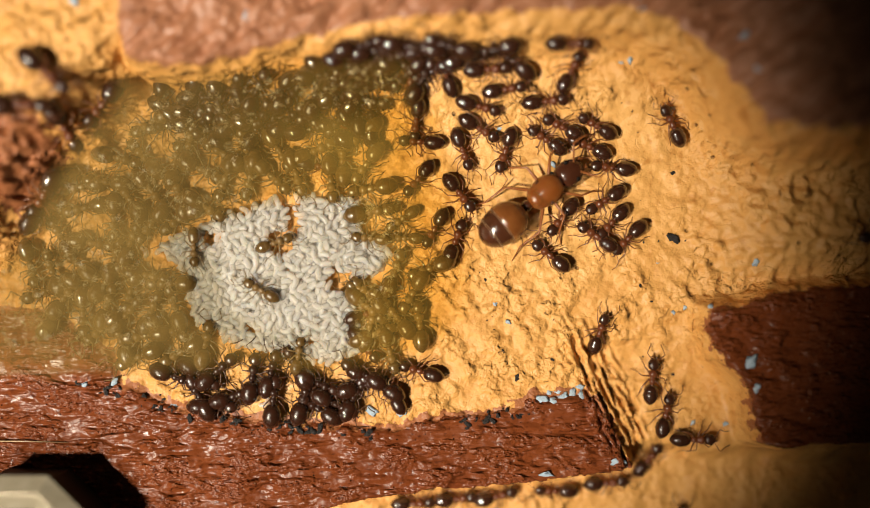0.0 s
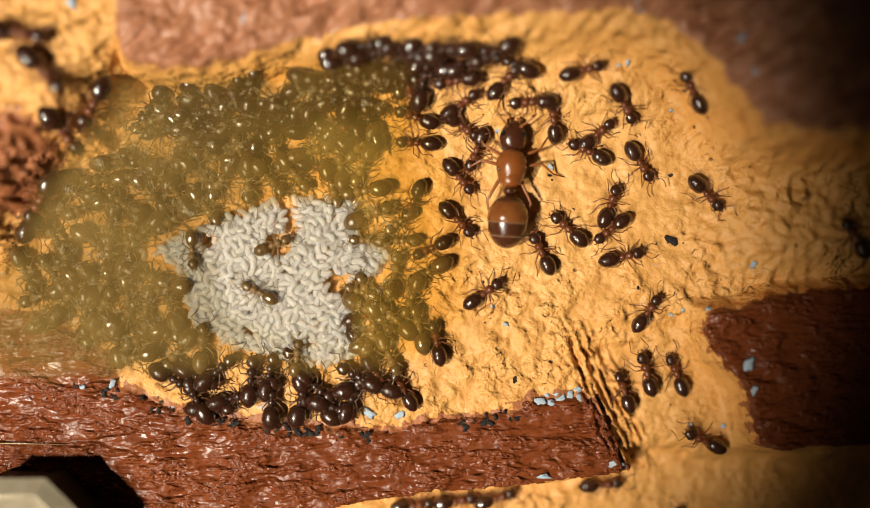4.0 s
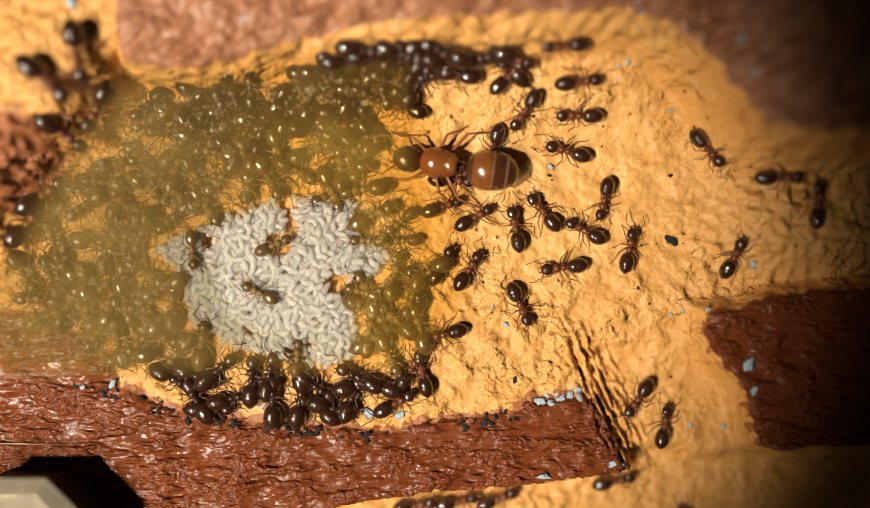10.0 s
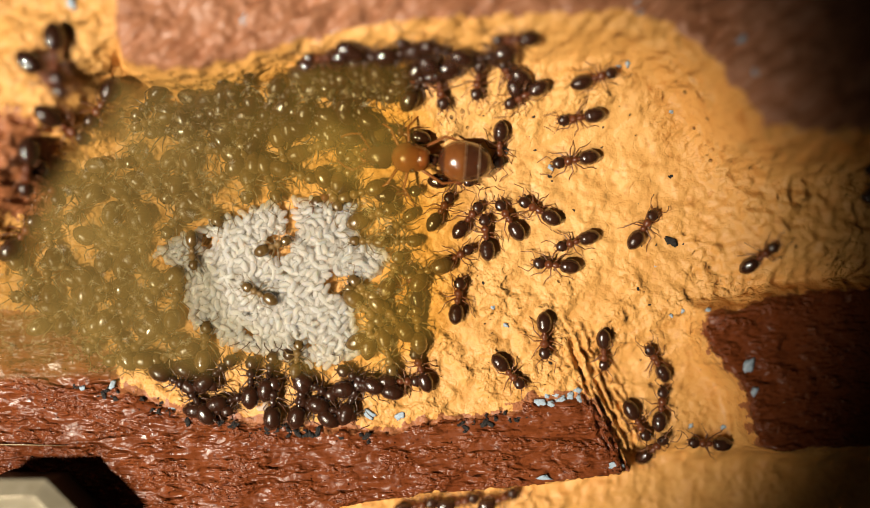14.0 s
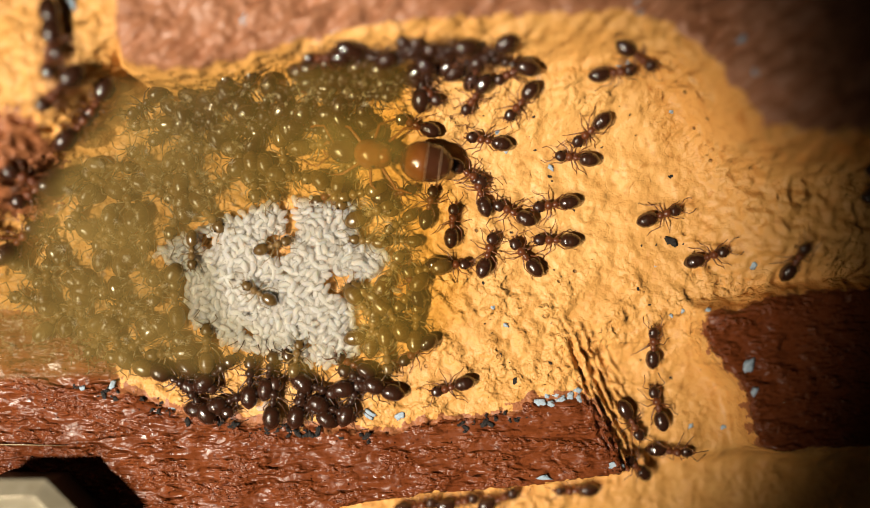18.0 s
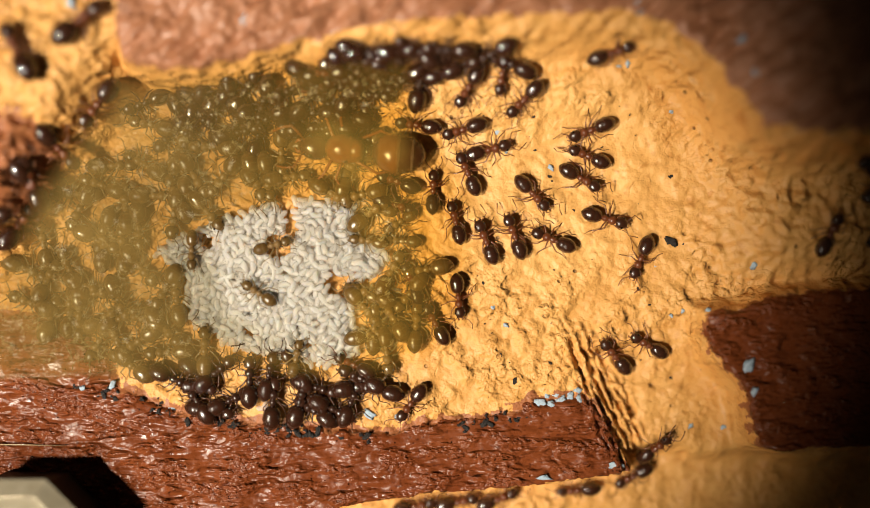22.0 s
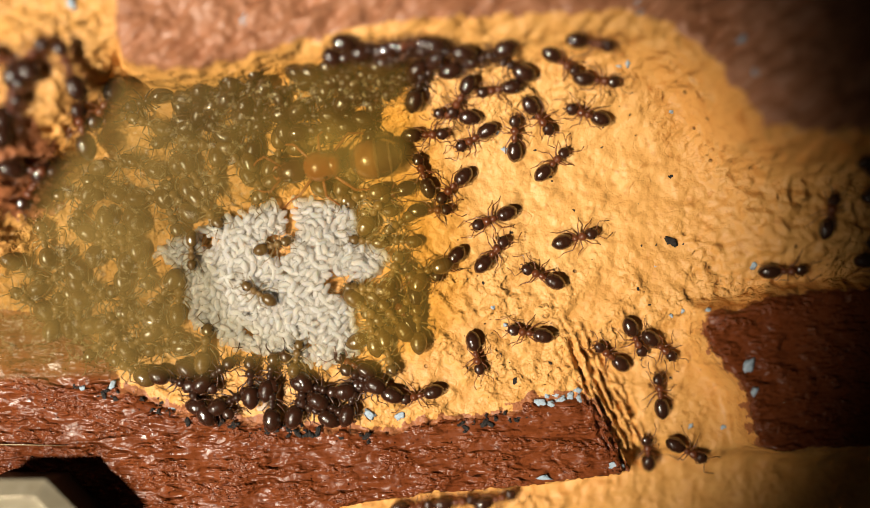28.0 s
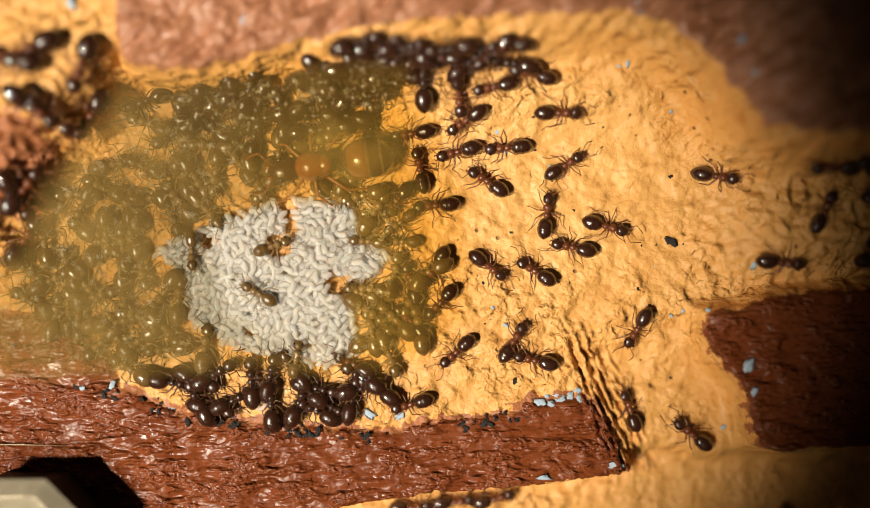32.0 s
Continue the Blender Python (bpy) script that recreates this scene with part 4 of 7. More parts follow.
def film_crowd():
    """Workers resting and shuffling under the film, and the nurses on the brood."""
    rnd = random.Random(11)
    for x, y, turn in ((-11.9, -2.6, 150), (-16.4, 0.2, 272), (-10.9, 0.6, 20), (-4.6, 0.9, 175), (-2.3, 0.9, 180), (-3.9, 2.9, 185), (-2.4, 2.2, 215), (-5.0, -2.6, 160), (-9.4, -7.0, 80)):
        d = float(distance_inside(np.array([x]), np.array([y]), BROOD_PATCH)[0])
        ant = worker(x, y, turn, "haze-tinted amber worker ant tending the white brood heap", nurse_prototypes)
        lift = max(0.0, min(0.75, 0.3 + 0.25 * d)) if d > -0.6 else 0.0
        walk(ant, [(0, on_ground(x, y, turn, lift)), (11, on_ground(x + 0.05, y, turn + 4, lift)), (21, on_ground(x, y + 0.05, turn - 3, lift)), (32, on_ground(x, y, turn, lift))])
    for x, y, turn in ((-2.9, -1.3, 70), (-1.7, -2.9, 240), (-2.8, -4.4, 130), (-4.2, -5.6, 20), (-3.2, -6.9, 285), (-4.7, -3.8, 320), (-1.2, -4.9, 95), (-0.6, -1.2, 200)):
        walk(worker(x, y, turn, "haze-tinted amber worker ant under the edge of the olive film", hazed_prototypes), [(0, on_ground(x, y, turn)), (8, on_ground(x + 0.15, y - 0.1, turn + 12)), (19, on_ground(x - 0.1, y + 0.2, turn - 10)), (32, on_ground(x + 0.1, y, turn + 6))])
    spots = []
    tries = np.array([(rnd.uniform(-28.5, -4.4), rnd.uniform(-7.4, 12.8)) for _ in range(12000)])
    inside, brood_edge, end = (distance_inside(tries[:, 0], tries[:, 1], p) for p in (FILM_SHAPE, BROOD_PATCH, THIN_END))
    for (x, y), d, e, f in zip(tries.tolist(), inside.tolist(), brood_edge.tolist(), end.tolist()):
        z = height_at(x, y)
        if d < (1.6 if x < -19 and y > 5 else 0.5) or e > -0.7 or z > (1.0 if x < -15 else 2.3) or f > -0.6 or (x > -4.2 and 4.5 < y < 9.0):
            continue
        if all(math.hypot(x - a, y - b) > (1.05 if y > 8.2 else 1.5) for a, b in spots):
            spots.append((x, y))
    for x, y in spots[:140]:
        turn = rnd.uniform(0, 360)
        dark_area = x > -19 and y > 7.6 + 0.05 * (x + 16)
        ant = worker(x, y, turn, "dark worker ant under the olive film along the wall" if dark_area else "", dark_prototypes if dark_area else hazed_prototypes)
        rows = [(0, on_ground(x, y, turn))]
        t = rnd.uniform(2, 9)
        while t < 30:
            x, y, turn = x + rnd.uniform(-0.35, 0.35), y + rnd.uniform(-0.35, 0.35), turn + rnd.uniform(-30, 30)
            rows.append((round(t, 1), on_ground(x, y, turn)))
            t += rnd.uniform(3, 9)
        rows.append((32, on_ground(x, y, turn)))
        walk(ant, rows)


def go(ant, rows):
    walk(ant, rows)
    ways.append((ant, rows))


def gaits():
    """Legs of the walkers swing in two tripods by the way they cover; feelers stir."""
    rnd = random.Random(3)
    for ant, rows in ways:
        legs = [c for c in ant.children if c.name.startswith("leg")]
        times, phases, lively = [0.0], [0.0], [0.0]
        stride = 4.2 if ant == queen else 2.1
        for (t0, a), (t1, b) in zip(rows, rows[1:]):
            gone = ((b.translation - a.translation).length / MM) + 0.5 * math.degrees(a.to_quaternion().rotation_difference(b.to_quaternion()).angle) / 60
            speed = gone / (t1 - t0)
            steps = max(1, round((t1 - t0) / 0.25)) if speed > 0.25 else 1
            for k in range(1, steps + 1):
                times.append(t0 + (t1 - t0) * k / steps)
                phases.append(phases[-1] + 2 * math.pi * gone / steps / stride)
                lively.append(min(1.0, speed / 0.8) if steps > 1 else 0.0)
        for n, leg in enumerate(legs):
            home = leg.location.copy()
            turn = math.pi * (n % 2) + (math.pi if n >= 3 else 0)
            side = 1 if home.y > 0 else -1
            keys = [(t, Matrix.Translation(home) @ pose(0, 0, 0, 0, 0, side * 17 * e * math.sin(p + turn))) for t, p, e in zip(times, phases, lively)]
            if max(lively) > 0:
                walk(leg, keys)
        for head in ant.children:
            if head.name.startswith("head"):
                for feeler in head.children:
                    if feeler.name.startswith("antenna"):
                        home, t, keys = feeler.location.copy(), 0.0, []
                        while t < 32:
                            keys.append((t, Matrix.Translation(home) @ pose(0, 0, 0, 0, rnd.uniform(-14, 14), rnd.uniform(-16, 16))))
                            t += rnd.uniform(0.7, 1.6)
                        walk(feeler, keys + [(32, keys[-1][1])])


def motions():
    """Every ant's way over the ground: seconds, millimetres and headings."""
    go(worker(8.68, 13.62, -1), [
        (0, on_ground(8.68, 13.62, -1)), (1, on_ground(11.78, 13.09, -16)), (2, on_ground(14.49, 11.21, -48)), (2.33, on_ground(14.98, 11.33, -102)), (2.67, on_ground(15.47, 11.45, -156)), (3, on_ground(15.96, 11.56, -210)), (6, on_ground(17.97, 9.09, -263)), (7, on_ground(16.91, 10.98, -238)), (8, on_ground(16.42, 11.55, -224)), (8.33, on_ground(16.19, 11.13, -165)), (8.67, on_ground(15.95, 10.72, -106)), (9, on_ground(15.72, 10.30, -46)), (10, on_ground(18.61, 7.13, -47)), (11, on_ground(20.86, 5.50, -22)), (12, on_ground(21.02, 3.97, -26)), (13, on_ground(29.71, 3.96, 7)), (32, on_ground(29.71, 3.96, 7))])
    go(worker(8.89, 12.13, 63), [
        (0, on_ground(8.89, 12.13, 63)), (1, on_ground(9.00, 11.78, 30)), (2, on_ground(9.63, 11.64, 17)), (3, on_ground(9.77, 11.71, 20)), (6, on_ground(10.61, 13.38, -4)), (7, on_ground(12.80, 12.91, -8)), (8, on_ground(13.02, 12.68, -17)), (8.33, on_ground(12.83, 13.00, -76)), (8.67, on_ground(12.64, 13.32, -135)), (9, on_ground(12.45, 13.63, -194)), (10, on_ground(8.24, 13.64, -174)), (11, on_ground(7.15, 13.74, -178)), (12, on_ground(6.98, 13.79, -179)), (13, on_ground(5.36, 13.72, -181)), (14, on_ground(4.96, 13.92, -177)), (15.5, on_ground(3.79, 13.41, -228)), (17, on_ground(2.63, 12.90, -278)), (18, on_ground(2.73, 12.60, -286)), (18.5, on_ground(2.93, 12.73, -207)), (19, on_ground(3.13, 12.86, -128)), (20, on_ground(3.39, 12.77, -129)), (21, on_ground(3.40, 12.74, -142)), (21.5, on_ground(1.03, 12.99, -76)), (22, on_ground(-1.35, 13.25, -10)), (23, on_ground(1.09, 12.28, 23)), (24, on_ground(2.91, 13.22, -7)), (25, on_ground(3.86, 13.29, 0)), (26, on_ground(3.94, 12.57, -56)), (27, on_ground(4.02, 11.84, -112)), (28, on_ground(4.10, 11.12, -169)), (29, on_ground(4.19, 11.12, -168)), (30, on_ground(3.92, 11.07, -166)), (31, on_ground(3.84, 11.12, -168)), (32, on_ground(3.84, 11.26, -167))])
    go(worker(3.48, 12.30, 6), [
        (0, on_ground(3.48, 12.30, 6)), (1, on_ground(3.48, 12.26, 3)), (1.5, on_ground(3.34, 11.98, -47)), (2, on_ground(3.19, 11.69, -98)), (3, on_ground(2.21, 11.49, -148)), (6, on_ground(0.85, 11.76, -181)), (7, on_ground(1.21, 11.40, -151)), (7.5, on_ground(1.62, 11.97, -219)), (8, on_ground(2.03, 12.54, -286)), (9, on_ground(2.23, 12.96, -360)), (9.33, on_ground(1.65, 13.03, -418)), (9.67, on_ground(1.08, 13.10, -476)), (10, on_ground(0.51, 13.16, -534)), (10.33, on_ground(0.84, 13.28, -592)), (10.67, on_ground(1.16, 13.39, -649)), (11, on_ground(1.49, 13.50, -707)), (12, on_ground(1.70, 12.09, -727)), (12.5, on_ground(1.53, 11.86, -770)), (13, on_ground(1.36, 11.63, -813)), (14, on_ground(0.37, 11.21, -799)), (17, on_ground(0.01, 11.74, -821)), (17.5, on_ground(0.85, 12.51, -771)), (18, on_ground(1.69, 13.28, -720)), (19, on_ground(0.28, 13.50, -737)), (20, on_ground(1.43, 12.18, -720)), (21, on_ground(-1.64, 12.74, -721)), (21.33, on_ground(-3.53, 12.55, -779)), (21.67, on_ground(-5.42, 12.37, -838)), (22, on_ground(-7.31, 12.19, -896)), (23, on_ground(-1.28, 12.49, -898)), (24, on_ground(-0.63, 12.87, -889)), (25, on_ground(2.01, 11.11, -855)), (28, on_ground(1.66, 10.58, -837)), (29, on_ground(1.81, 10.84, -820)), (31, on_ground(1.81, 10.75, -819)), (32, on_ground(1.59, 10.75, -804))])
    go(worker(0.56, 12.05, 108), [
        (0, on_ground(0.56, 12.05, 108)), (1, on_ground(0.56, 12.57, 109)), (2, on_ground(0.55, 13.23, 110)), (2.5, on_ground(1.11, 13.28, 50)), (3, on_ground(1.68, 13.33, -10)), (6, on_ground(2.54, 13.30, 11)), (7, on_ground(2.14, 12.89, 6)), (7.5, on_ground(3.44, 12.86, -35)), (8, on_ground(4.73, 12.84, -76)), (9, on_ground(5.29, 12.87, -21)), (10, on_ground(5.19, 13.02, -22)), (11, on_ground(4.77, 12.75, -18)), (11.5, on_ground(4.05, 12.66, -59)), (12, on_ground(3.33, 12.58, -101)), (13, on_ground(3.34, 12.06, -98)), (14, on_ground(2.85, 11.72, -97)), (15.5, on_ground(2.52, 11.35, -174)), (17, on_ground(2.20, 10.98, -251)), (17.5, on_ground(2.41, 10.83, -186)), (18, on_ground(2.63, 10.68, -121)), (18.33, on_ground(2.58, 10.87, -179)), (18.67, on_ground(2.53, 11.05, -236)), (19, on_ground(2.48, 11.24, -293)), (19.5, on_ground(2.98, 10.06, -237)), (20, on_ground(3.48, 8.89, -180)), (21, on_ground(2.17, 8.87, -162)), (22, on_ground(1.82, 8.67, -160)), (23, on_ground(1.82, 8.67, -160)), (24, on_ground(1.28, 8.87, -157)), (25, on_ground(1.28, 8.78, -154)), (28, on_ground(1.28, 9.59, -188)), (29, on_ground(1.19, 9.32, -177)), (30, on_ground(0.75, 9.77, -196)), (31, on_ground(0.92, 9.86, -197)), (32, on_ground(2.00, 9.20, -142))])
    go(worker(-1.73, 11.28, -97), [
        (0, on_ground(-1.73, 11.28, -97)), (1, on_ground(-1.91, 11.02, -96)), (2, on_ground(-1.91, 11.02, -96)), (3, on_ground(-1.64, 11.06, -79)), (6, on_ground(-1.74, 11.09, -69)), (6.5, on_ground(-2.01, 11.12, -0)), (7, on_ground(-2.27, 11.16, 69)), (8, on_ground(-1.20, 12.16, -2)), (9, on_ground(-0.85, 11.72, 10)), (10, on_ground(-1.12, 12.57, 57)), (10.5, on_ground(-4.71, 12.01, 120)), (11, on_ground(-8.31, 11.46, 183)), (23, on_ground(-8.31, 11.48, 183)), (24, on_ground(-2.74, 12.72, 207)), (25, on_ground(-1.43, 12.22, 191)), (28, on_ground(-1.63, 13.63, 187)), (30, on_ground(-1.63, 13.63, 187)), (31, on_ground(0.16, 13.50, 181)), (32, on_ground(0.25, 13.08, 175))])
    go(worker(4.63, 10.96, 9), [
        (0, on_ground(4.63, 10.96, 9)), (1, on_ground(4.63, 10.96, 9)), (2, on_ground(4.72, 11.08, 15)), (3, on_ground(4.76, 11.36, 26)), (6, on_ground(4.48, 11.98, 82)), (7, on_ground(5.13, 12.08, 26)), (8, on_ground(5.08, 11.95, 28)), (9, on_ground(5.03, 11.81, 31)), (10, on_ground(4.94, 11.90, 43)), (11, on_ground(4.75, 11.91, 59)), (12, on_ground(5.06, 11.71, 31)), (13, on_ground(4.71, 11.76, 95)), (14, on_ground(4.82, 12.01, 117)), (17, on_ground(4.99, 12.70, 118)), (17.5, on_ground(5.04, 12.48, 164)), (18, on_ground(5.08, 12.25, 211)), (19, on_ground(6.12, 12.60, 203)), (20, on_ground(6.21, 12.96, 171)), (21, on_ground(5.42, 12.86, 201)), (22, on_ground(4.42, 12.04, 263)), (22.5, on_ground(3.96, 12.45, 222)), (23, on_ground(3.49, 12.87, 180)), (23.33, on_ground(3.95, 12.62, 122)), (23.67, on_ground(4.41, 12.37, 64)), (24, on_ground(4.87, 12.13, 7)), (25, on_ground(6.39, 13.31, 0)), (28, on_ground(8.43, 12.84, -36)), (29, on_ground(9.18, 13.91, 0)), (29.33, on_ground(8.18, 13.89, -59)), (29.67, on_ground(7.19, 13.87, -119)), (30, on_ground(6.20, 13.84, -179)), (31, on_ground(4.69, 13.68, -178)), (32, on_ground(4.68, 13.65, -175))])
    go(worker(7.36, 10.27, 7), [
        (0, on_ground(7.36, 10.27, 7)), (0.5, on_ground(6.80, 10.46, 80)), (1, on_ground(6.24, 10.65, 154)), (2, on_ground(6.07, 10.36, 225)), (3, on_ground(6.19, 10.36, 203)), (6, on_ground(6.64, 10.21, 176)), (7, on_ground(6.29, 10.16, 188)), (8, on_ground(6.04, 9.87, 218)), (9, on_ground(6.11, 9.86, 241)), (10, on_ground(5.97, 9.74, 241)), (11, on_ground(5.76, 9.88, 240)), (12, on_ground(5.76, 9.89, 240)), (13, on_ground(5.96, 10.29, 240)), (14, on_ground(5.92, 10.77, 211)), (17, on_ground(5.68, 10.56, 209)), (18, on_ground(5.66, 10.34, 235)), (19, on_ground(5.87, 10.29, 235)), (20, on_ground(6.05, 10.41, 236)), (21, on_ground(5.80, 10.53, 218)), (22, on_ground(5.87, 10.50, 229)), (23, on_ground(6.19, 10.23, 293)), (24, on_ground(6.83, 10.05, 298)), (25, on_ground(6.89, 9.67, 294)), (28, on_ground(7.02, 9.45, 306)), (29, on_ground(7.00, 9.11, 273)), (30, on_ground(6.60, 8.24, 242)), (31, on_ground(5.63, 7.66, 200)), (32, on_ground(4.83, 7.41, 185))])
    go(worker(2.93, 9.91, -17), [
        (0, on_ground(2.93, 9.91, -17)), (1, on_ground(3.06, 9.86, -12)), (2, on_ground(2.20, 9.41, -86)), (3, on_ground(2.67, 9.90, -15)), (4, on_ground(1.81, 10.24, 39)), (5, on_ground(0.94, 10.58, 92)), (6, on_ground(0.08, 10.92, 146)), (6.5, on_ground(-0.13, 11.07, 204)), (7, on_ground(-0.34, 11.23, 263)), (7.33, on_ground(-0.28, 11.40, 322)), (7.67, on_ground(-0.22, 11.56, 382)), (8, on_ground(-0.16, 11.72, 442)), (8.5, on_ground(0.34, 11.76, 492)), (9, on_ground(0.85, 11.80, 541)), (10, on_ground(1.28, 11.95, 535)), (11, on_ground(0.93, 11.94, 536)), (11.5, on_ground(-0.00, 12.40, 486)), (12, on_ground(-0.94, 12.85, 436)), (12.5, on_ground(-1.42, 12.59, 491)), (13, on_ground(-1.90, 12.33, 546)), (14, on_ground(-7.11, 12.91, 542)), (19, on_ground(-7.11, 12.91, 542)), (20, on_ground(-1.24, 11.59, 584)), (21, on_ground(-0.89, 11.49, 589)), (22, on_ground(-1.08, 11.95, 545)), (23, on_ground(1.66, 10.68, 591)), (23.33, on_ground(1.88, 10.89, 535)), (23.67, on_ground(2.09, 11.11, 479)), (24, on_ground(2.30, 11.32, 423)), (25, on_ground(6.37, 11.99, 352)), (28, on_ground(10.85, 11.64, 353)), (29, on_ground(12.78, 10.46, 323)), (30, on_ground(15.60, 7.51, 316)), (31, on_ground(18.11, 5.67, 337)), (32, on_ground(19.34, 5.43, 354))])
    go(worker(2.97, 8.48, -33), [
        (0, on_ground(2.97, 8.48, -33)), (1, on_ground(3.06, 8.30, -29)), (2, on_ground(2.88, 8.39, -35)), (3, on_ground(2.63, 8.82, -18)), (6, on_ground(0.71, 7.92, -96)), (7, on_ground(0.72, 6.72, -80)), (8, on_ground(3.08, 7.36, -129)), (9, on_ground(3.45, 7.11, -103)), (10, on_ground(3.98, 7.27, -103)), (11, on_ground(4.02, 7.20, -109)), (12, on_ground(4.21, 7.21, -106)), (13, on_ground(4.55, 7.34, -92)), (14, on_ground(4.39, 7.47, -93)), (15.5, on_ground(4.10, 7.47, -141)), (17, on_ground(3.82, 7.48, -190)), (18, on_ground(3.50, 7.95, -193)), (19, on_ground(3.38, 8.35, -200)), (19.5, on_ground(4.01, 7.84, -280)), (20, on_ground(4.65, 7.33, -360)), (21, on_ground(6.60, 6.75, -390)), (22, on_ground(10.03, 5.20, -390)), (23, on_ground(13.88, 5.22, -360)), (24, on_ground(18.52, 5.36, -366)), (24.5, on_ground(16.79, 2.16, -421)), (25, on_ground(15.06, -1.03, -477)), (26.5, on_ground(19.26, -0.86, -415)), (28, on_ground(23.46, -0.70, -353)), (29, on_ground(30.24, 0.01, -345)), (32, on_ground(30.24, 0.01, -345))])
    go(worker(1.78, 6.89, -69), [
        (0, on_ground(1.78, 6.89, -69)), (1, on_ground(1.82, 6.86, -72)), (2, on_ground(1.73, 6.81, -77)), (3, on_ground(1.78, 6.40, -67)), (6, on_ground(1.55, 2.87, -13)), (7, on_ground(2.27, 2.80, 3)), (8, on_ground(2.85, 2.87, 21)), (9, on_ground(2.88, 2.84, 39)), (10, on_ground(2.83, 2.56, 30)), (11, on_ground(2.80, 2.34, 33)), (12, on_ground(2.61, 2.56, 46)), (13, on_ground(2.52, 2.63, 54)), (14, on_ground(2.34, 2.51, 52)), (17, on_ground(1.33, 1.79, 48)), (18, on_ground(1.19, 2.16, 85)), (19, on_ground(1.58, 2.02, 72)), (20, on_ground(1.64, 1.89, 67)), (21, on_ground(1.56, 2.12, 81)), (22, on_ground(1.39, 2.37, 104)), (23, on_ground(1.73, 2.85, 88)), (24, on_ground(1.37, 2.05, 34)), (24.5, on_ground(1.60, 1.78, -19)), (25, on_ground(1.83, 1.50, -72)), (28, on_ground(0.78, -0.75, -132)), (29, on_ground(1.12, -0.70, -99)), (30, on_ground(0.61, -1.01, -137)), (31, on_ground(0.85, -1.73, -115)), (32, on_ground(0.33, -3.32, -132))])
    go(worker(4.63, 6.86, -107), [
        (0, on_ground(4.63, 6.86, -107)), (1, on_ground(4.30, 7.26, -132)), (2, on_ground(3.94, 7.86, -128)), (3, on_ground(3.48, 7.77, -142)), (4.5, on_ground(2.34, 6.54, -83)), (6, on_ground(1.20, 5.31, -23)), (7, on_ground(1.28, 5.26, -27)), (8, on_ground(1.37, 5.11, -27)), (9, on_ground(1.17, 4.98, -7)), (10, on_ground(1.28, 5.02, -3)), (11, on_ground(1.45, 5.03, -0)), (13, on_ground(1.45, 5.05, -0)), (14, on_ground(1.28, 5.05, -0)), (17, on_ground(2.25, 5.07, -52)), (18, on_ground(2.29, 5.56, -32)), (19, on_ground(2.76, 6.35, -68)), (20, on_ground(3.05, 6.05, -38)), (21, on_ground(3.24, 6.46, 0)), (22, on_ground(3.76, 7.29, 16)), (23, on_ground(3.91, 7.57, 23)), (24, on_ground(4.37, 7.74, 16)), (25, on_ground(5.20, 7.59, -6)), (26.5, on_ground(5.30, 7.91, 42)), (28, on_ground(5.39, 8.23, 91)), (29, on_ground(5.21, 9.05, 77)), (30, on_ground(5.35, 9.51, 39)), (31, on_ground(6.28, 9.94, 27)), (32, on_ground(8.41, 9.75, 0))])
    go(worker(7.33, 7.82, 145), [
        (0, on_ground(7.33, 7.82, 145)), (1, on_ground(6.53, 8.21, 150)), (2, on_ground(6.75, 8.22, 146)), (3, on_ground(7.20, 8.36, 135)), (4.5, on_ground(8.44, 9.97, 75)), (6, on_ground(9.69, 11.59, 14)), (7, on_ground(9.75, 11.64, 15)), (8, on_ground(9.93, 11.68, 12)), (9, on_ground(9.97, 11.46, 2)), (10, on_ground(9.67, 11.52, 7)), (11, on_ground(9.67, 11.46, 3)), (12, on_ground(9.89, 11.44, 1)), (13, on_ground(10.76, 11.80, 16)), (14, on_ground(10.66, 11.80, 18)), (17, on_ground(10.13, 13.88, 0)), (18, on_ground(13.29, 13.09, -37)), (19, on_ground(17.31, 7.20, -58)), (20, on_ground(20.52, 5.63, -19)), (21, on_ground(23.94, 5.48, -38)), (22, on_ground(28.59, 6.10, -3)), (32, on_ground(28.59, 6.10, -3))])
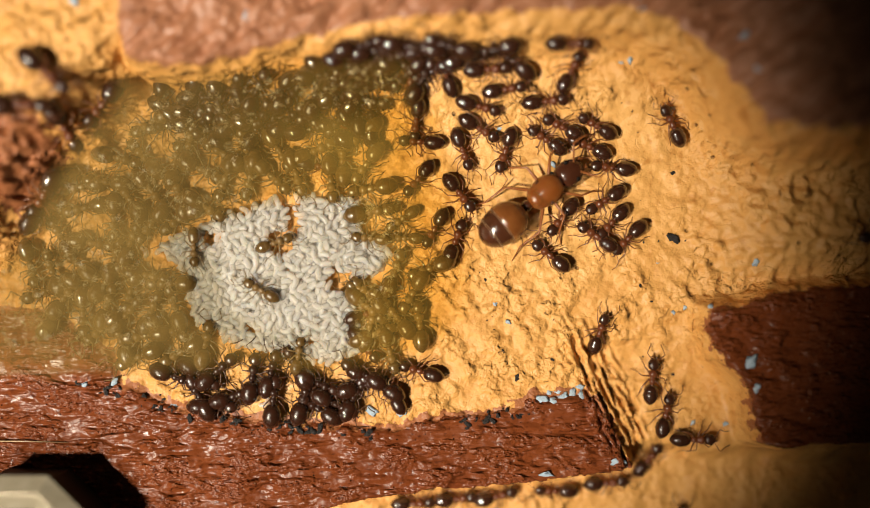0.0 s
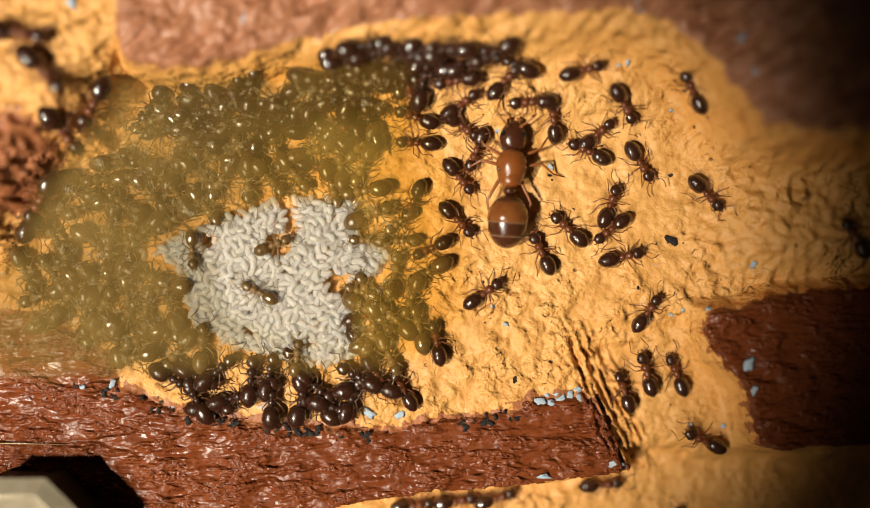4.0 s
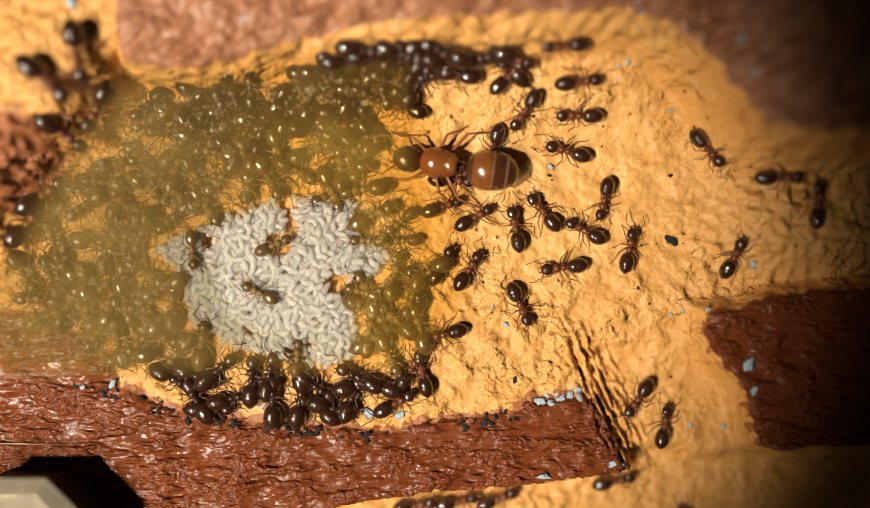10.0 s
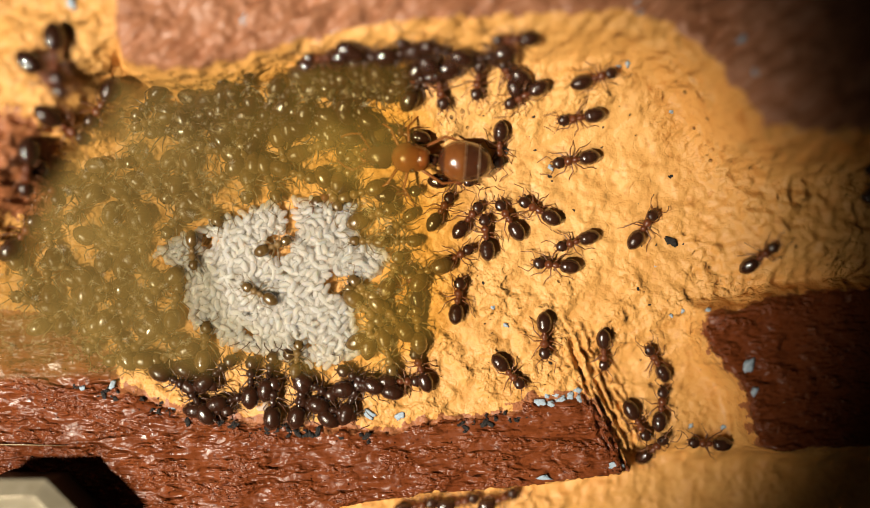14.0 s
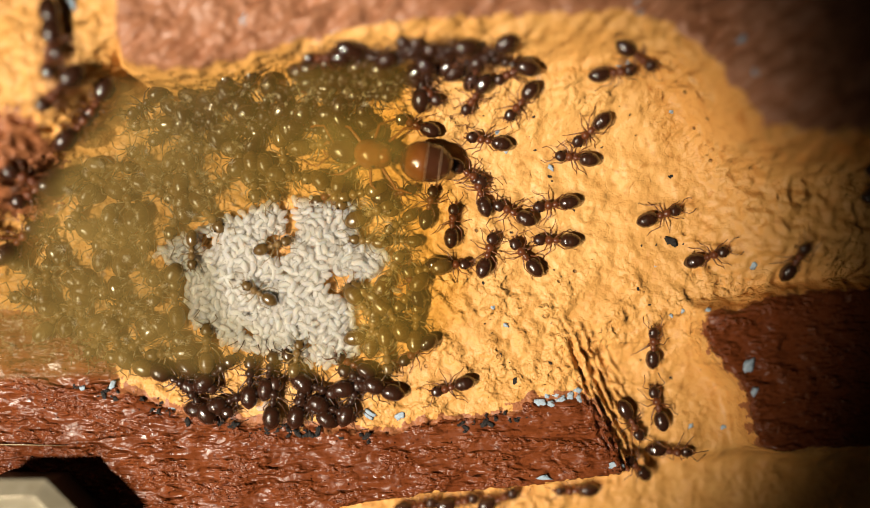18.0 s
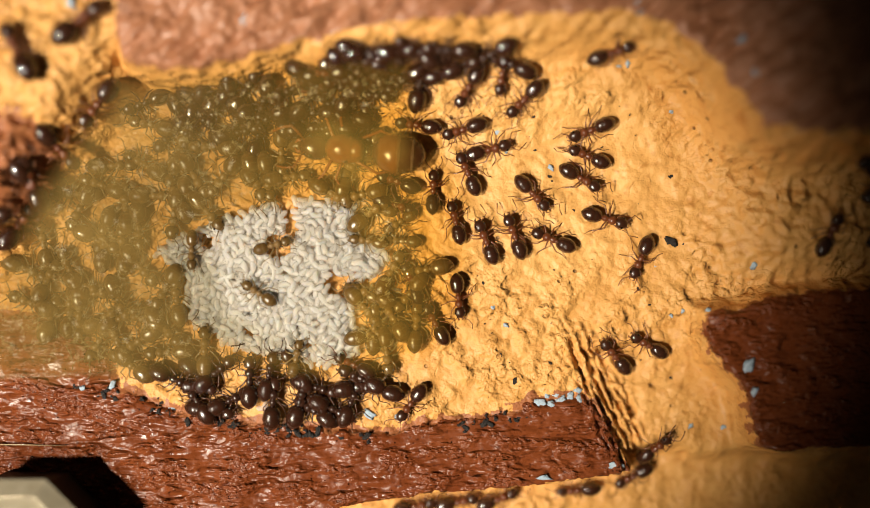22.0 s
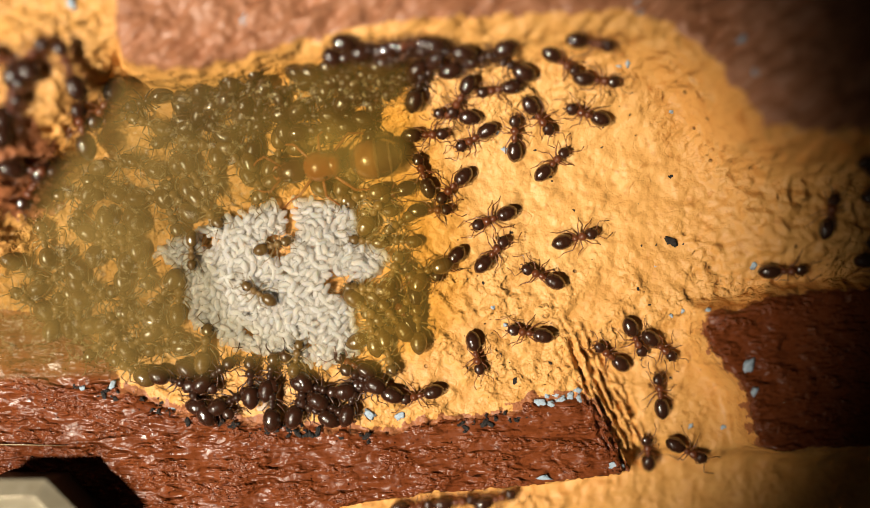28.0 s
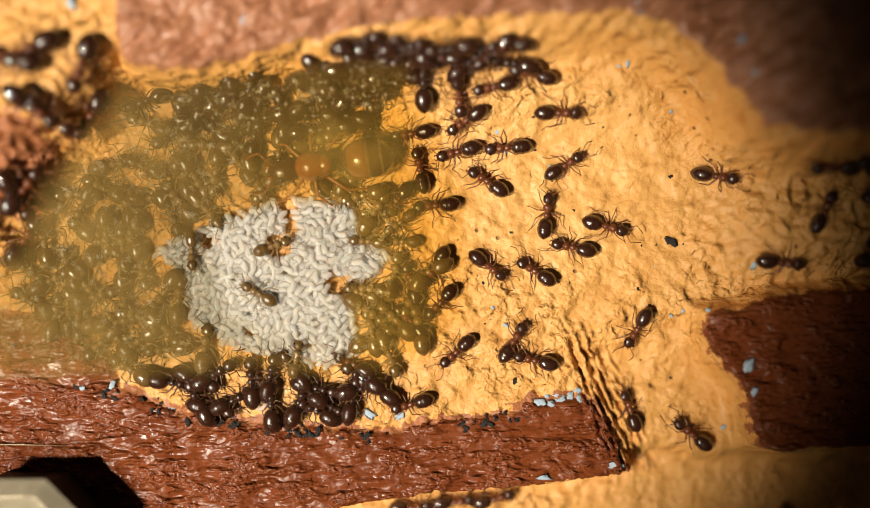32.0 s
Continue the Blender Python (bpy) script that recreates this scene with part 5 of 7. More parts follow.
    go(worker(8.37, 8.68, 151), [
        (0, on_ground(8.37, 8.68, 151)), (0.5, on_ground(8.26, 8.97, 72)), (1, on_ground(8.16, 9.26, -8)), (2, on_ground(9.48, 9.59, -26)), (3, on_ground(12.00, 9.73, -20)), (4.5, on_ground(12.78, 10.38, -89)), (6, on_ground(13.57, 11.04, -158)), (7, on_ground(13.05, 10.16, -178)), (8, on_ground(11.04, 9.55, -167)), (9, on_ground(10.08, 9.44, -171)), (10, on_ground(9.55, 9.52, -180)), (11, on_ground(9.42, 9.52, -174)), (12, on_ground(8.76, 9.41, -167)), (13, on_ground(8.81, 9.53, -165)), (14, on_ground(9.64, 9.45, -169)), (15, on_ground(10.30, 10.33, -228)), (16, on_ground(10.96, 11.21, -286)), (17, on_ground(11.62, 12.10, -345)), (18, on_ground(11.88, 12.18, -351)), (19, on_ground(11.80, 12.27, -347)), (20, on_ground(11.70, 12.45, -343)), (21, on_ground(11.50, 12.95, -340)), (22, on_ground(11.60, 13.40, -337)), (23, on_ground(11.62, 13.59, -305)), (24, on_ground(11.87, 13.57, -339)), (25, on_ground(11.79, 13.77, -344)), (28, on_ground(10.08, 13.81, -371)), (29, on_ground(13.12, 12.15, -387)), (30, on_ground(17.30, 9.02, -409)), (31, on_ground(22.88, 5.74, -364)), (32, on_ground(23.17, -0.22, -363))])
    go(worker(10.70, 8.75, 149), [
        (0, on_ground(10.70, 8.75, 149)), (0.5, on_ground(10.68, 8.58, 77)), (1, on_ground(10.66, 8.41, 4)), (2, on_ground(10.48, 8.59, 15)), (3, on_ground(10.89, 8.37, 5)), (4.5, on_ground(11.07, 8.35, 72)), (6, on_ground(11.26, 8.33, 139)), (7, on_ground(11.08, 8.20, 163)), (8, on_ground(11.90, 7.40, 187)), (9, on_ground(12.27, 5.88, 248)), (10, on_ground(11.53, 3.61, 257)), (11, on_ground(11.40, 2.92, 274)), (12, on_ground(11.50, 0.83, 268)), (13, on_ground(11.55, -2.67, 278)), (14, on_ground(11.64, -6.62, 275)), (15.5, on_ground(13.11, -4.11, 351)), (17, on_ground(14.57, -1.60, 426)), (18, on_ground(18.78, -0.05, 379)), (19, on_ground(24.28, 2.48, 376)), (20, on_ground(31.27, 1.12, 347)), (32, on_ground(31.27, 1.12, 347))])
    go(worker(10.26, 7.29, 157), [
        (0, on_ground(10.26, 7.29, 157)), (1, on_ground(10.32, 7.32, 155)), (2, on_ground(10.36, 7.19, 154)), (3, on_ground(10.44, 7.22, 160)), (6, on_ground(9.81, 6.71, 138)), (7, on_ground(9.36, 6.93, 152)), (8, on_ground(9.54, 6.99, 138)), (9, on_ground(9.45, 7.15, 134)), (10, on_ground(8.95, 7.11, 164)), (11, on_ground(8.73, 7.10, 166)), (12, on_ground(8.84, 7.06, 169)), (13, on_ground(9.51, 6.52, 192)), (14, on_ground(9.45, 6.52, 191)), (17, on_ground(10.38, 8.78, 210)), (18, on_ground(10.46, 8.58, 225)), (19, on_ground(10.52, 8.82, 219)), (20, on_ground(10.75, 8.59, 234)), (21, on_ground(10.60, 8.51, 224)), (22, on_ground(10.45, 8.64, 204)), (23, on_ground(10.36, 8.93, 197)), (24, on_ground(10.91, 8.56, 246)), (25, on_ground(11.03, 9.23, 180)), (28, on_ground(10.13, 9.68, 160)), (29, on_ground(9.44, 9.77, 154)), (30, on_ground(8.93, 10.67, 145)), (31, on_ground(7.00, 12.05, 141)), (32, on_ground(6.37, 12.10, 166))])
    go(worker(11.84, 5.76, 174), [
        (0, on_ground(11.84, 5.76, 174)), (1, on_ground(12.44, 6.22, 203)), (2, on_ground(13.04, 5.93, 237)), (3, on_ground(13.41, 5.97, 273)), (4.5, on_ground(14.34, 6.30, 321)), (6, on_ground(15.27, 6.62, 369)), (7, on_ground(16.69, 6.56, 363)), (8, on_ground(17.87, 6.50, 360)), (9, on_ground(20.34, 5.79, 363)), (10, on_ground(22.83, 5.25, 364)), (11, on_ground(29.47, 5.74, 359)), (32, on_ground(29.46, 5.76, 359))])
    go(worker(15.82, 8.78, 119), [
        (0, on_ground(15.82, 8.78, 119)), (0.5, on_ground(16.47, 9.02, 77)), (1, on_ground(17.12, 9.26, 35)), (2, on_ground(17.51, 10.54, 114)), (2.5, on_ground(17.49, 8.91, 34)), (3, on_ground(17.47, 7.28, -46)), (6, on_ground(22.47, -0.69, -13)), (7, on_ground(23.80, -1.03, 21)), (8, on_ground(31.48, 2.01, 16)), (32, on_ground(31.48, 2.07, 16))])
    go(worker(-1.35, 4.87, -130), [
        (0, on_ground(-1.35, 4.87, -130)), (1, on_ground(-1.27, 4.51, -112)), (2, on_ground(-1.21, 4.42, -104)), (3, on_ground(-1.53, 3.49, -117)), (6, on_ground(-1.18, 3.69, -98)), (7, on_ground(-0.69, 3.61, -75)), (7.5, on_ground(-0.44, 3.68, -134)), (8, on_ground(-0.20, 3.75, -193)), (8.33, on_ground(0.01, 3.67, -247)), (8.67, on_ground(0.21, 3.59, -302)), (9, on_ground(0.42, 3.51, -357)), (10, on_ground(0.67, 3.28, -341)), (11, on_ground(0.81, 2.96, -326)), (12, on_ground(0.73, 2.98, -321)), (13, on_ground(0.60, 3.05, -310)), (14, on_ground(0.47, 3.09, -302)), (17, on_ground(-0.20, 3.40, -273)), (18, on_ground(-0.37, 3.40, -283)), (19, on_ground(-0.24, 3.44, -296)), (20, on_ground(-0.12, 3.63, -284)), (21, on_ground(-0.02, 4.02, -278)), (22, on_ground(-0.11, 4.47, -272)), (23, on_ground(-0.38, 4.82, -263)), (24, on_ground(-0.22, 5.08, -261)), (25, on_ground(-0.68, 5.04, -244)), (26.5, on_ground(-0.42, 4.05, -301)), (28, on_ground(-0.16, 3.06, -358)), (29, on_ground(0.77, 1.89, -358)), (30, on_ground(2.23, 0.77, -392)), (31, on_ground(3.58, -0.57, -412)), (32, on_ground(3.72, -0.83, -397))])
    go(worker(1.59, 3.90, -51), [
        (0, on_ground(1.59, 3.90, -51)), (1, on_ground(1.35, 4.07, -61)), (2, on_ground(1.25, 3.87, -50)), (3, on_ground(1.21, 3.74, -41)), (6, on_ground(3.24, -1.39, -55)), (7, on_ground(3.67, -1.29, -52)), (8, on_ground(4.09, -1.44, -57)), (9, on_ground(4.83, -1.70, -49)), (10, on_ground(5.85, -3.56, -65)), (11, on_ground(8.38, -6.04, -47)), (12, on_ground(8.89, -6.17, -47)), (13, on_ground(7.83, -6.11, -74)), (14, on_ground(7.46, -5.67, -89)), (15.5, on_ground(7.02, -3.10, -141)), (17, on_ground(6.58, -0.53, -194)), (18, on_ground(6.14, -0.07, -231)), (19, on_ground(6.14, 0.11, -231)), (20, on_ground(5.98, 0.20, -234)), (21, on_ground(5.88, 0.35, -243)), (22, on_ground(5.41, 1.36, -250)), (23, on_ground(5.18, 1.95, -258)), (24, on_ground(5.20, 2.66, -262)), (25, on_ground(5.43, 3.67, -280)), (26.5, on_ground(4.66, 3.05, -219)), (28, on_ground(3.90, 2.44, -158)), (29, on_ground(3.66, 3.32, -177)), (30, on_ground(2.01, 4.59, -166)), (31, on_ground(0.94, 3.62, -171)), (32, on_ground(-0.03, 3.36, -175))])
    go(worker(-1.23, 7.60, 177), [
        (0, on_ground(-1.23, 7.60, 177)), (1, on_ground(-1.27, 7.64, 173)), (2, on_ground(-1.32, 7.55, 174)), (3, on_ground(-1.28, 7.69, 175)), (6, on_ground(-1.27, 7.62, 180)), (7, on_ground(-1.71, 7.75, 176)), (8, on_ground(-1.88, 7.72, 173)), (9, on_ground(-7.19, 4.10, 208)), (20, on_ground(-7.19, 4.16, 208)), (21, on_ground(-2.13, 5.41, 158)), (22, on_ground(-2.67, 5.02, 161)), (23, on_ground(-2.40, 5.02, 158)), (24, on_ground(-2.49, 5.02, 154)), (25, on_ground(-2.49, 4.73, 162)), (28, on_ground(-2.94, 4.11, 204)), (29, on_ground(-2.67, 4.02, 213)), (30, on_ground(-2.73, 3.60, 231)), (31, on_ground(-2.67, 3.51, 232)), (32, on_ground(-2.67, 3.60, 229))])
    go(worker(-1.38, 8.92, -98), [
        (0, on_ground(-1.38, 8.92, -98)), (0.33, on_ground(-1.38, 9.17, -152)), (0.67, on_ground(-1.38, 9.41, -205)), (1, on_ground(-1.38, 9.66, -259)), (2, on_ground(-1.47, 9.67, -254)), (3, on_ground(-1.33, 9.80, -254)), (4, on_ground(-1.33, 9.44, -199)), (5, on_ground(-1.32, 9.08, -145)), (6, on_ground(-1.31, 8.73, -90)), (7, on_ground(-1.31, 8.99, -90)), (8, on_ground(-1.31, 9.00, -90)), (8.5, on_ground(-1.72, 9.41, -141)), (9, on_ground(-2.13, 9.82, -192)), (10, on_ground(-2.13, 10.00, -192)), (10.5, on_ground(-1.67, 9.87, -125)), (11, on_ground(-1.21, 9.74, -58)), (12, on_ground(-0.84, 10.38, -7)), (13, on_ground(1.17, 10.45, 18)), (14, on_ground(-1.20, 11.79, 10)), (17, on_ground(-1.64, 11.97, -11)), (18, on_ground(-0.58, 11.14, -45)), (19, on_ground(-0.75, 11.86, -1)), (19.5, on_ground(0.76, 11.48, -56)), (20, on_ground(2.28, 11.10, -111)), (21, on_ground(2.19, 11.19, -114)), (22, on_ground(2.19, 11.19, -120)), (23, on_ground(4.36, 10.53, -94)), (24, on_ground(4.36, 9.66, -75)), (25, on_ground(3.99, 9.81, -109)), (28, on_ground(2.65, 8.09, -147)), (29, on_ground(1.39, 6.79, -147)), (30, on_ground(1.30, 6.67, -152)), (31, on_ground(1.47, 6.93, -160)), (32, on_ground(1.47, 7.09, -164))])
    go(worker(-0.21, 1.46, -120), [
        (0, on_ground(-0.21, 1.46, -120)), (1, on_ground(-0.30, 1.60, -128)), (2, on_ground(-0.28, 1.29, -113)), (3, on_ground(-0.14, 1.23, -113)), (4.5, on_ground(-0.42, -0.38, -189)), (6, on_ground(-0.70, -1.99, -266)), (7, on_ground(-0.42, -1.75, -283)), (8, on_ground(0.20, -0.84, -291)), (9, on_ground(0.38, -1.10, -299)), (10, on_ground(0.56, -0.65, -300)), (11, on_ground(0.94, -0.35, -312)), (12, on_ground(1.07, -0.25, -320)), (13, on_ground(1.41, -0.25, -324)), (14, on_ground(1.46, -0.13, -329)), (17, on_ground(1.45, -0.27, -349)), (18, on_ground(1.08, -0.63, -360)), (19, on_ground(1.12, -1.51, -428)), (20, on_ground(1.19, -2.70, -465)), (21, on_ground(0.88, -2.96, -482)), (22, on_ground(1.61, -2.97, -444)), (23, on_ground(3.23, -3.64, -410)), (24, on_ground(3.61, -5.10, -459)), (25, on_ground(3.20, -5.18, -484)), (28, on_ground(2.82, -6.88, -437)), (29, on_ground(2.76, -7.23, -450)), (30, on_ground(3.28, -6.78, -418)), (31, on_ground(4.89, -7.03, -379)), (31.5, on_ground(3.15, -6.86, -439)), (32, on_ground(1.40, -6.69, -498))])
    go(worker(1.28, 0.81, 69), [
        (0, on_ground(1.28, 0.81, 69)), (1, on_ground(1.39, 0.91, 52)), (2, on_ground(1.45, -0.13, 19)), (3, on_ground(2.70, -1.69, 4)), (4.5, on_ground(3.65, -3.15, 63)), (6, on_ground(4.60, -4.62, 122)), (7, on_ground(4.55, -4.16, 108)), (8, on_ground(4.28, -4.56, 127)), (9, on_ground(2.27, -4.92, 190)), (10, on_ground(0.50, -5.53, 195)), (11, on_ground(0.40, -5.57, 194)), (12, on_ground(0.46, -5.18, 174)), (13, on_ground(0.52, -5.03, 129)), (14, on_ground(1.56, -2.98, 83)), (17, on_ground(3.23, -0.80, 81)), (18, on_ground(3.62, 0.12, 73)), (19, on_ground(3.69, 0.66, 82)), (20, on_ground(3.69, 0.66, 82)), (21, on_ground(3.72, 0.62, 68)), (22, on_ground(3.46, 1.00, 112)), (23, on_ground(3.43, 2.61, 92)), (24, on_ground(3.56, 4.52, 85)), (25, on_ground(4.44, 5.87, 39)), (26, on_ground(3.35, 5.45, -19)), (27, on_ground(2.27, 5.03, -77)), (28, on_ground(1.19, 4.61, -135)), (29, on_ground(0.51, 3.68, -135)), (30, on_ground(-0.36, 2.37, -130)), (31, on_ground(-0.54, 1.16, -128)), (32, on_ground(-0.04, -0.93, -121))])
    go(worker(8.46, 2.21, -128), [
        (0, on_ground(8.46, 2.21, -128)), (1, on_ground(8.25, 2.63, -147)), (1.5, on_ground(8.56, 3.23, -193)), (2, on_ground(8.87, 3.82, -238)), (3, on_ground(10.46, 3.57, -264)), (4.5, on_ground(12.39, 3.39, -312)), (6, on_ground(14.32, 3.20, -360)), (7, on_ground(20.57, 3.85, -342)), (8, on_ground(19.58, 2.24, -301)), (9, on_ground(24.38, 4.46, -349)), (10, on_ground(30.82, 5.87, -355)), (32, on_ground(30.76, 5.92, -355))])
    go(worker(11.37, 3.44, -147), [
        (0, on_ground(11.37, 3.44, -147)), (0.33, on_ground(13.36, 3.48, -91)), (0.67, on_ground(15.35, 3.53, -36)), (1, on_ground(17.34, 3.58, 19)), (2, on_ground(27.13, 3.95, 9)), (3, on_ground(31.20, 3.87, 16)), (32, on_ground(31.21, 3.96, 16))])
    go(worker(11.86, 1.91, -132), [
        (0, on_ground(11.86, 1.91, -132)), (1, on_ground(11.61, 1.55, -159)), (2, on_ground(11.93, 1.64, -139)), (3, on_ground(12.00, 1.74, -134)), (6, on_ground(11.55, 1.22, -182)), (7, on_ground(10.97, 1.18, -201)), (8, on_ground(10.35, 1.53, -211)), (9, on_ground(10.06, 1.63, -205)), (10, on_ground(10.15, 1.63, -208)), (11, on_ground(9.87, 1.67, -201)), (12, on_ground(9.91, 1.51, -204)), (13, on_ground(9.37, 1.14, -175)), (14, on_ground(9.55, 0.88, -162)), (17, on_ground(9.39, 6.64, -184)), (18, on_ground(9.50, 6.69, -187)), (19, on_ground(9.39, 6.72, -179)), (20, on_ground(9.63, 6.63, -169)), (21, on_ground(9.71, 6.68, -177)), (22, on_ground(10.37, 6.82, -202)), (23, on_ground(10.06, 7.51, -196)), (23.5, on_ground(9.74, 7.95, -141)), (24, on_ground(9.41, 8.39, -86)), (24.5, on_ground(9.32, 8.99, -155)), (25, on_ground(9.22, 9.60, -224)), (26.5, on_ground(8.66, 7.97, -270)), (28, on_ground(8.10, 6.34, -316)), (29, on_ground(8.19, 6.31, -318)), (30, on_ground(8.73, 6.34, -325)), (31, on_ground(8.76, 6.36, -325)), (32, on_ground(8.96, 6.20, -328))])
    go(worker(10.82, 1.07, 146), [
        (0, on_ground(10.82, 1.07, 146)), (1, on_ground(9.72, 1.14, 188)), (2, on_ground(8.82, 1.56, 168)), (3, on_ground(9.23, 1.87, 150)), (6, on_ground(8.51, 1.36, 113)), (7, on_ground(8.51, 2.00, 104)), (8, on_ground(7.97, 2.13, 112)), (9, on_ground(7.79, 2.54, 120)), (10, on_ground(7.34, 2.93, 130)), (11, on_ground(7.34, 3.11, 131)), (12, on_ground(7.39, 2.95, 140)), (13, on_ground(7.08, 3.18, 127)), (14, on_ground(7.01, 3.07, 150)), (17, on_ground(7.65, 3.65, 156)), (18, on_ground(8.12, 3.44, 189)), (19, on_ground(8.12, 3.36, 181)), (20, on_ground(8.53, 3.31, 182)), (21, on_ground(9.25, 3.23, 249)), (21.5, on_ground(10.49, 2.85, 297)), (22, on_ground(11.72, 2.46, 344)), (23, on_ground(14.81, 1.26, 346)), (24, on_ground(22.56, 1.06, 363)), (25, on_ground(29.48, -0.06, 360)), (32, on_ground(29.48, -0.06, 360))])
    go(worker(12.97, 0.81, -135), [
        (0, on_ground(12.97, 0.81, -135)), (0.5, on_ground(12.82, 0.60, -56)), (1, on_ground(12.66, 0.40, 24)), (2, on_ground(12.84, -0.04, 13)), (3, on_ground(12.89, -0.02, 19)), (6, on_ground(13.17, -0.65, -4)), (7, on_ground(13.46, -0.34, 15)), (8, on_ground(13.28, 0.37, 60)), (9, on_ground(13.15, 0.50, 75)), (10, on_ground(13.29, 0.42, 78)), (11, on_ground(13.38, 0.37, 78)), (12, on_ground(13.58, 0.57, 90)), (13, on_ground(13.94, 1.07, 82)), (14, on_ground(14.28, 1.89, 55)), (17, on_ground(14.76, 2.53, 27)), (18, on_ground(15.48, 2.72, 18)), (19, on_ground(15.04, 2.24, -11)), (20, on_ground(14.90, 1.87, -29)), (21, on_ground(14.55, 1.05, -72)), (22, on_ground(14.01, -0.32, -113)), (23, on_ground(13.46, -2.85, -95)), (24, on_ground(14.02, -3.65, -66)), (25, on_ground(14.16, -4.01, -68)), (28, on_ground(13.86, -5.68, -64)), (28.33, on_ground(13.77, -6.40, -120)), (28.67, on_ground(13.69, -7.11, -176)), (29, on_ground(13.61, -7.83, -233)), (30, on_ground(11.32, -3.79, -260)), (31, on_ground(11.02, -0.76, -262)), (32, on_ground(9.31, 0.53, -192))])
    go(worker(7.63, -0.21, 142), [
        (0, on_ground(7.63, -0.21, 142)), (1, on_ground(7.49, -0.25, 145)), (2, on_ground(7.68, -0.11, 134)), (3, on_ground(7.80, 0.26, 132)), (6, on_ground(5.52, -0.18, 80)), (7, on_ground(5.48, 0.32, 87)), (8, on_ground(5.88, 1.02, 90)), (9, on_ground(5.84, 1.32, 96)), (10, on_ground(5.48, 1.83, 101)), (11, on_ground(5.53, 1.70, 109)), (12, on_ground(5.40, 1.77, 116)), (13, on_ground(5.04, 1.93, 129)), (14, on_ground(5.01, 2.51, 122)), (17, on_ground(5.40, 2.74, 126)), (18, on_ground(5.27, 2.93, 155)), (19, on_ground(5.74, 4.20, 88)), (20, on_ground(6.09, 4.89, 57)), (21, on_ground(5.99, 4.30, 19)), (22, on_ground(6.74, 4.10, -46)), (22.5, on_ground(6.91, 4.16, -90)), (23, on_ground(7.08, 4.22, -135)), (24, on_ground(7.17, 4.61, -137)), (25, on_ground(6.85, 3.63, -124)), (28, on_ground(7.21, -1.41, -204)), (29, on_ground(7.51, -0.53, -259)), (30, on_ground(7.66, 0.56, -270)), (31, on_ground(7.91, 2.03, -282)), (32, on_ground(7.63, 2.84, -278))])
    go(worker(11.17, -5.38, 75), [
        (0, on_ground(11.17, -5.38, 75)), (1, on_ground(12.02, -5.29, 64)), (2, on_ground(13.07, -4.84, 60)), (3, on_ground(13.81, -4.34, 59)), (6, on_ground(17.01, -2.71, 50)), (7, on_ground(18.70, -1.72, 53)), (8, on_ground(19.94, -0.34, 59)), (9, on_ground(20.49, 0.22, 61)), (10, on_ground(20.35, -0.03, 63)), (11, on_ground(20.23, 0.46, 69)), (12, on_ground(20.80, 0.25, 49)), (13, on_ground(21.01, 0.02, 49)), (14, on_ground(21.88, 0.10, 45)), (17, on_ground(23.79, 0.28, 87)), (18, on_ground(23.96, -0.07, 70)), (19, on_ground(23.94, -0.25, 101)), (19.5, on_ground(26.97, 0.44, 56)), (20, on_ground(29.99, 1.13, 11)), (32, on_ground(29.99, 1.13, 11))])
    go(worker(14.95, -8.87, 84), [
        (0, on_ground(14.95, -8.87, 84)), (1, on_ground(14.64, -8.96, 94)), (2, on_ground(14.45, -8.79, 108)), (3, on_ground(14.70, -9.05, 96)), (6, on_ground(14.18, -4.77, 137)), (7, on_ground(12.55, -3.51, 137)), (8, on_ground(10.57, -1.35, 143)), (9, on_ground(9.51, -1.08, 173)), (10, on_ground(8.68, -0.93, 187)), (11, on_ground(8.44, -0.81, 184)), (12, on_ground(8.17, -0.61, 176)), (13, on_ground(8.14, -0.57, 174)), (14, on_ground(8.14, -0.68, 174)), (17, on_ground(8.12, 0.88, 184)), (18, on_ground(8.17, 1.00, 178)), (19, on_ground(8.09, 0.97, 177)), (20, on_ground(7.95, 1.12, 173)), (21, on_ground(7.81, 1.12, 173)), (22, on_ground(7.97, 1.07, 157)), (23, on_ground(7.95, 1.34, 156)), (24, on_ground(7.73, 1.83, 134)), (25, on_ground(7.71, 1.63, 119)), (26.5, on_ground(8.70, 1.39, 67)), (28, on_ground(9.69, 1.16, 16)), (29, on_ground(10.43, 1.46, 16)), (30, on_ground(11.01, 1.82, 26)), (31, on_ground(11.57, 1.96, 0)), (32, on_ground(11.76, 1.93, -15))])
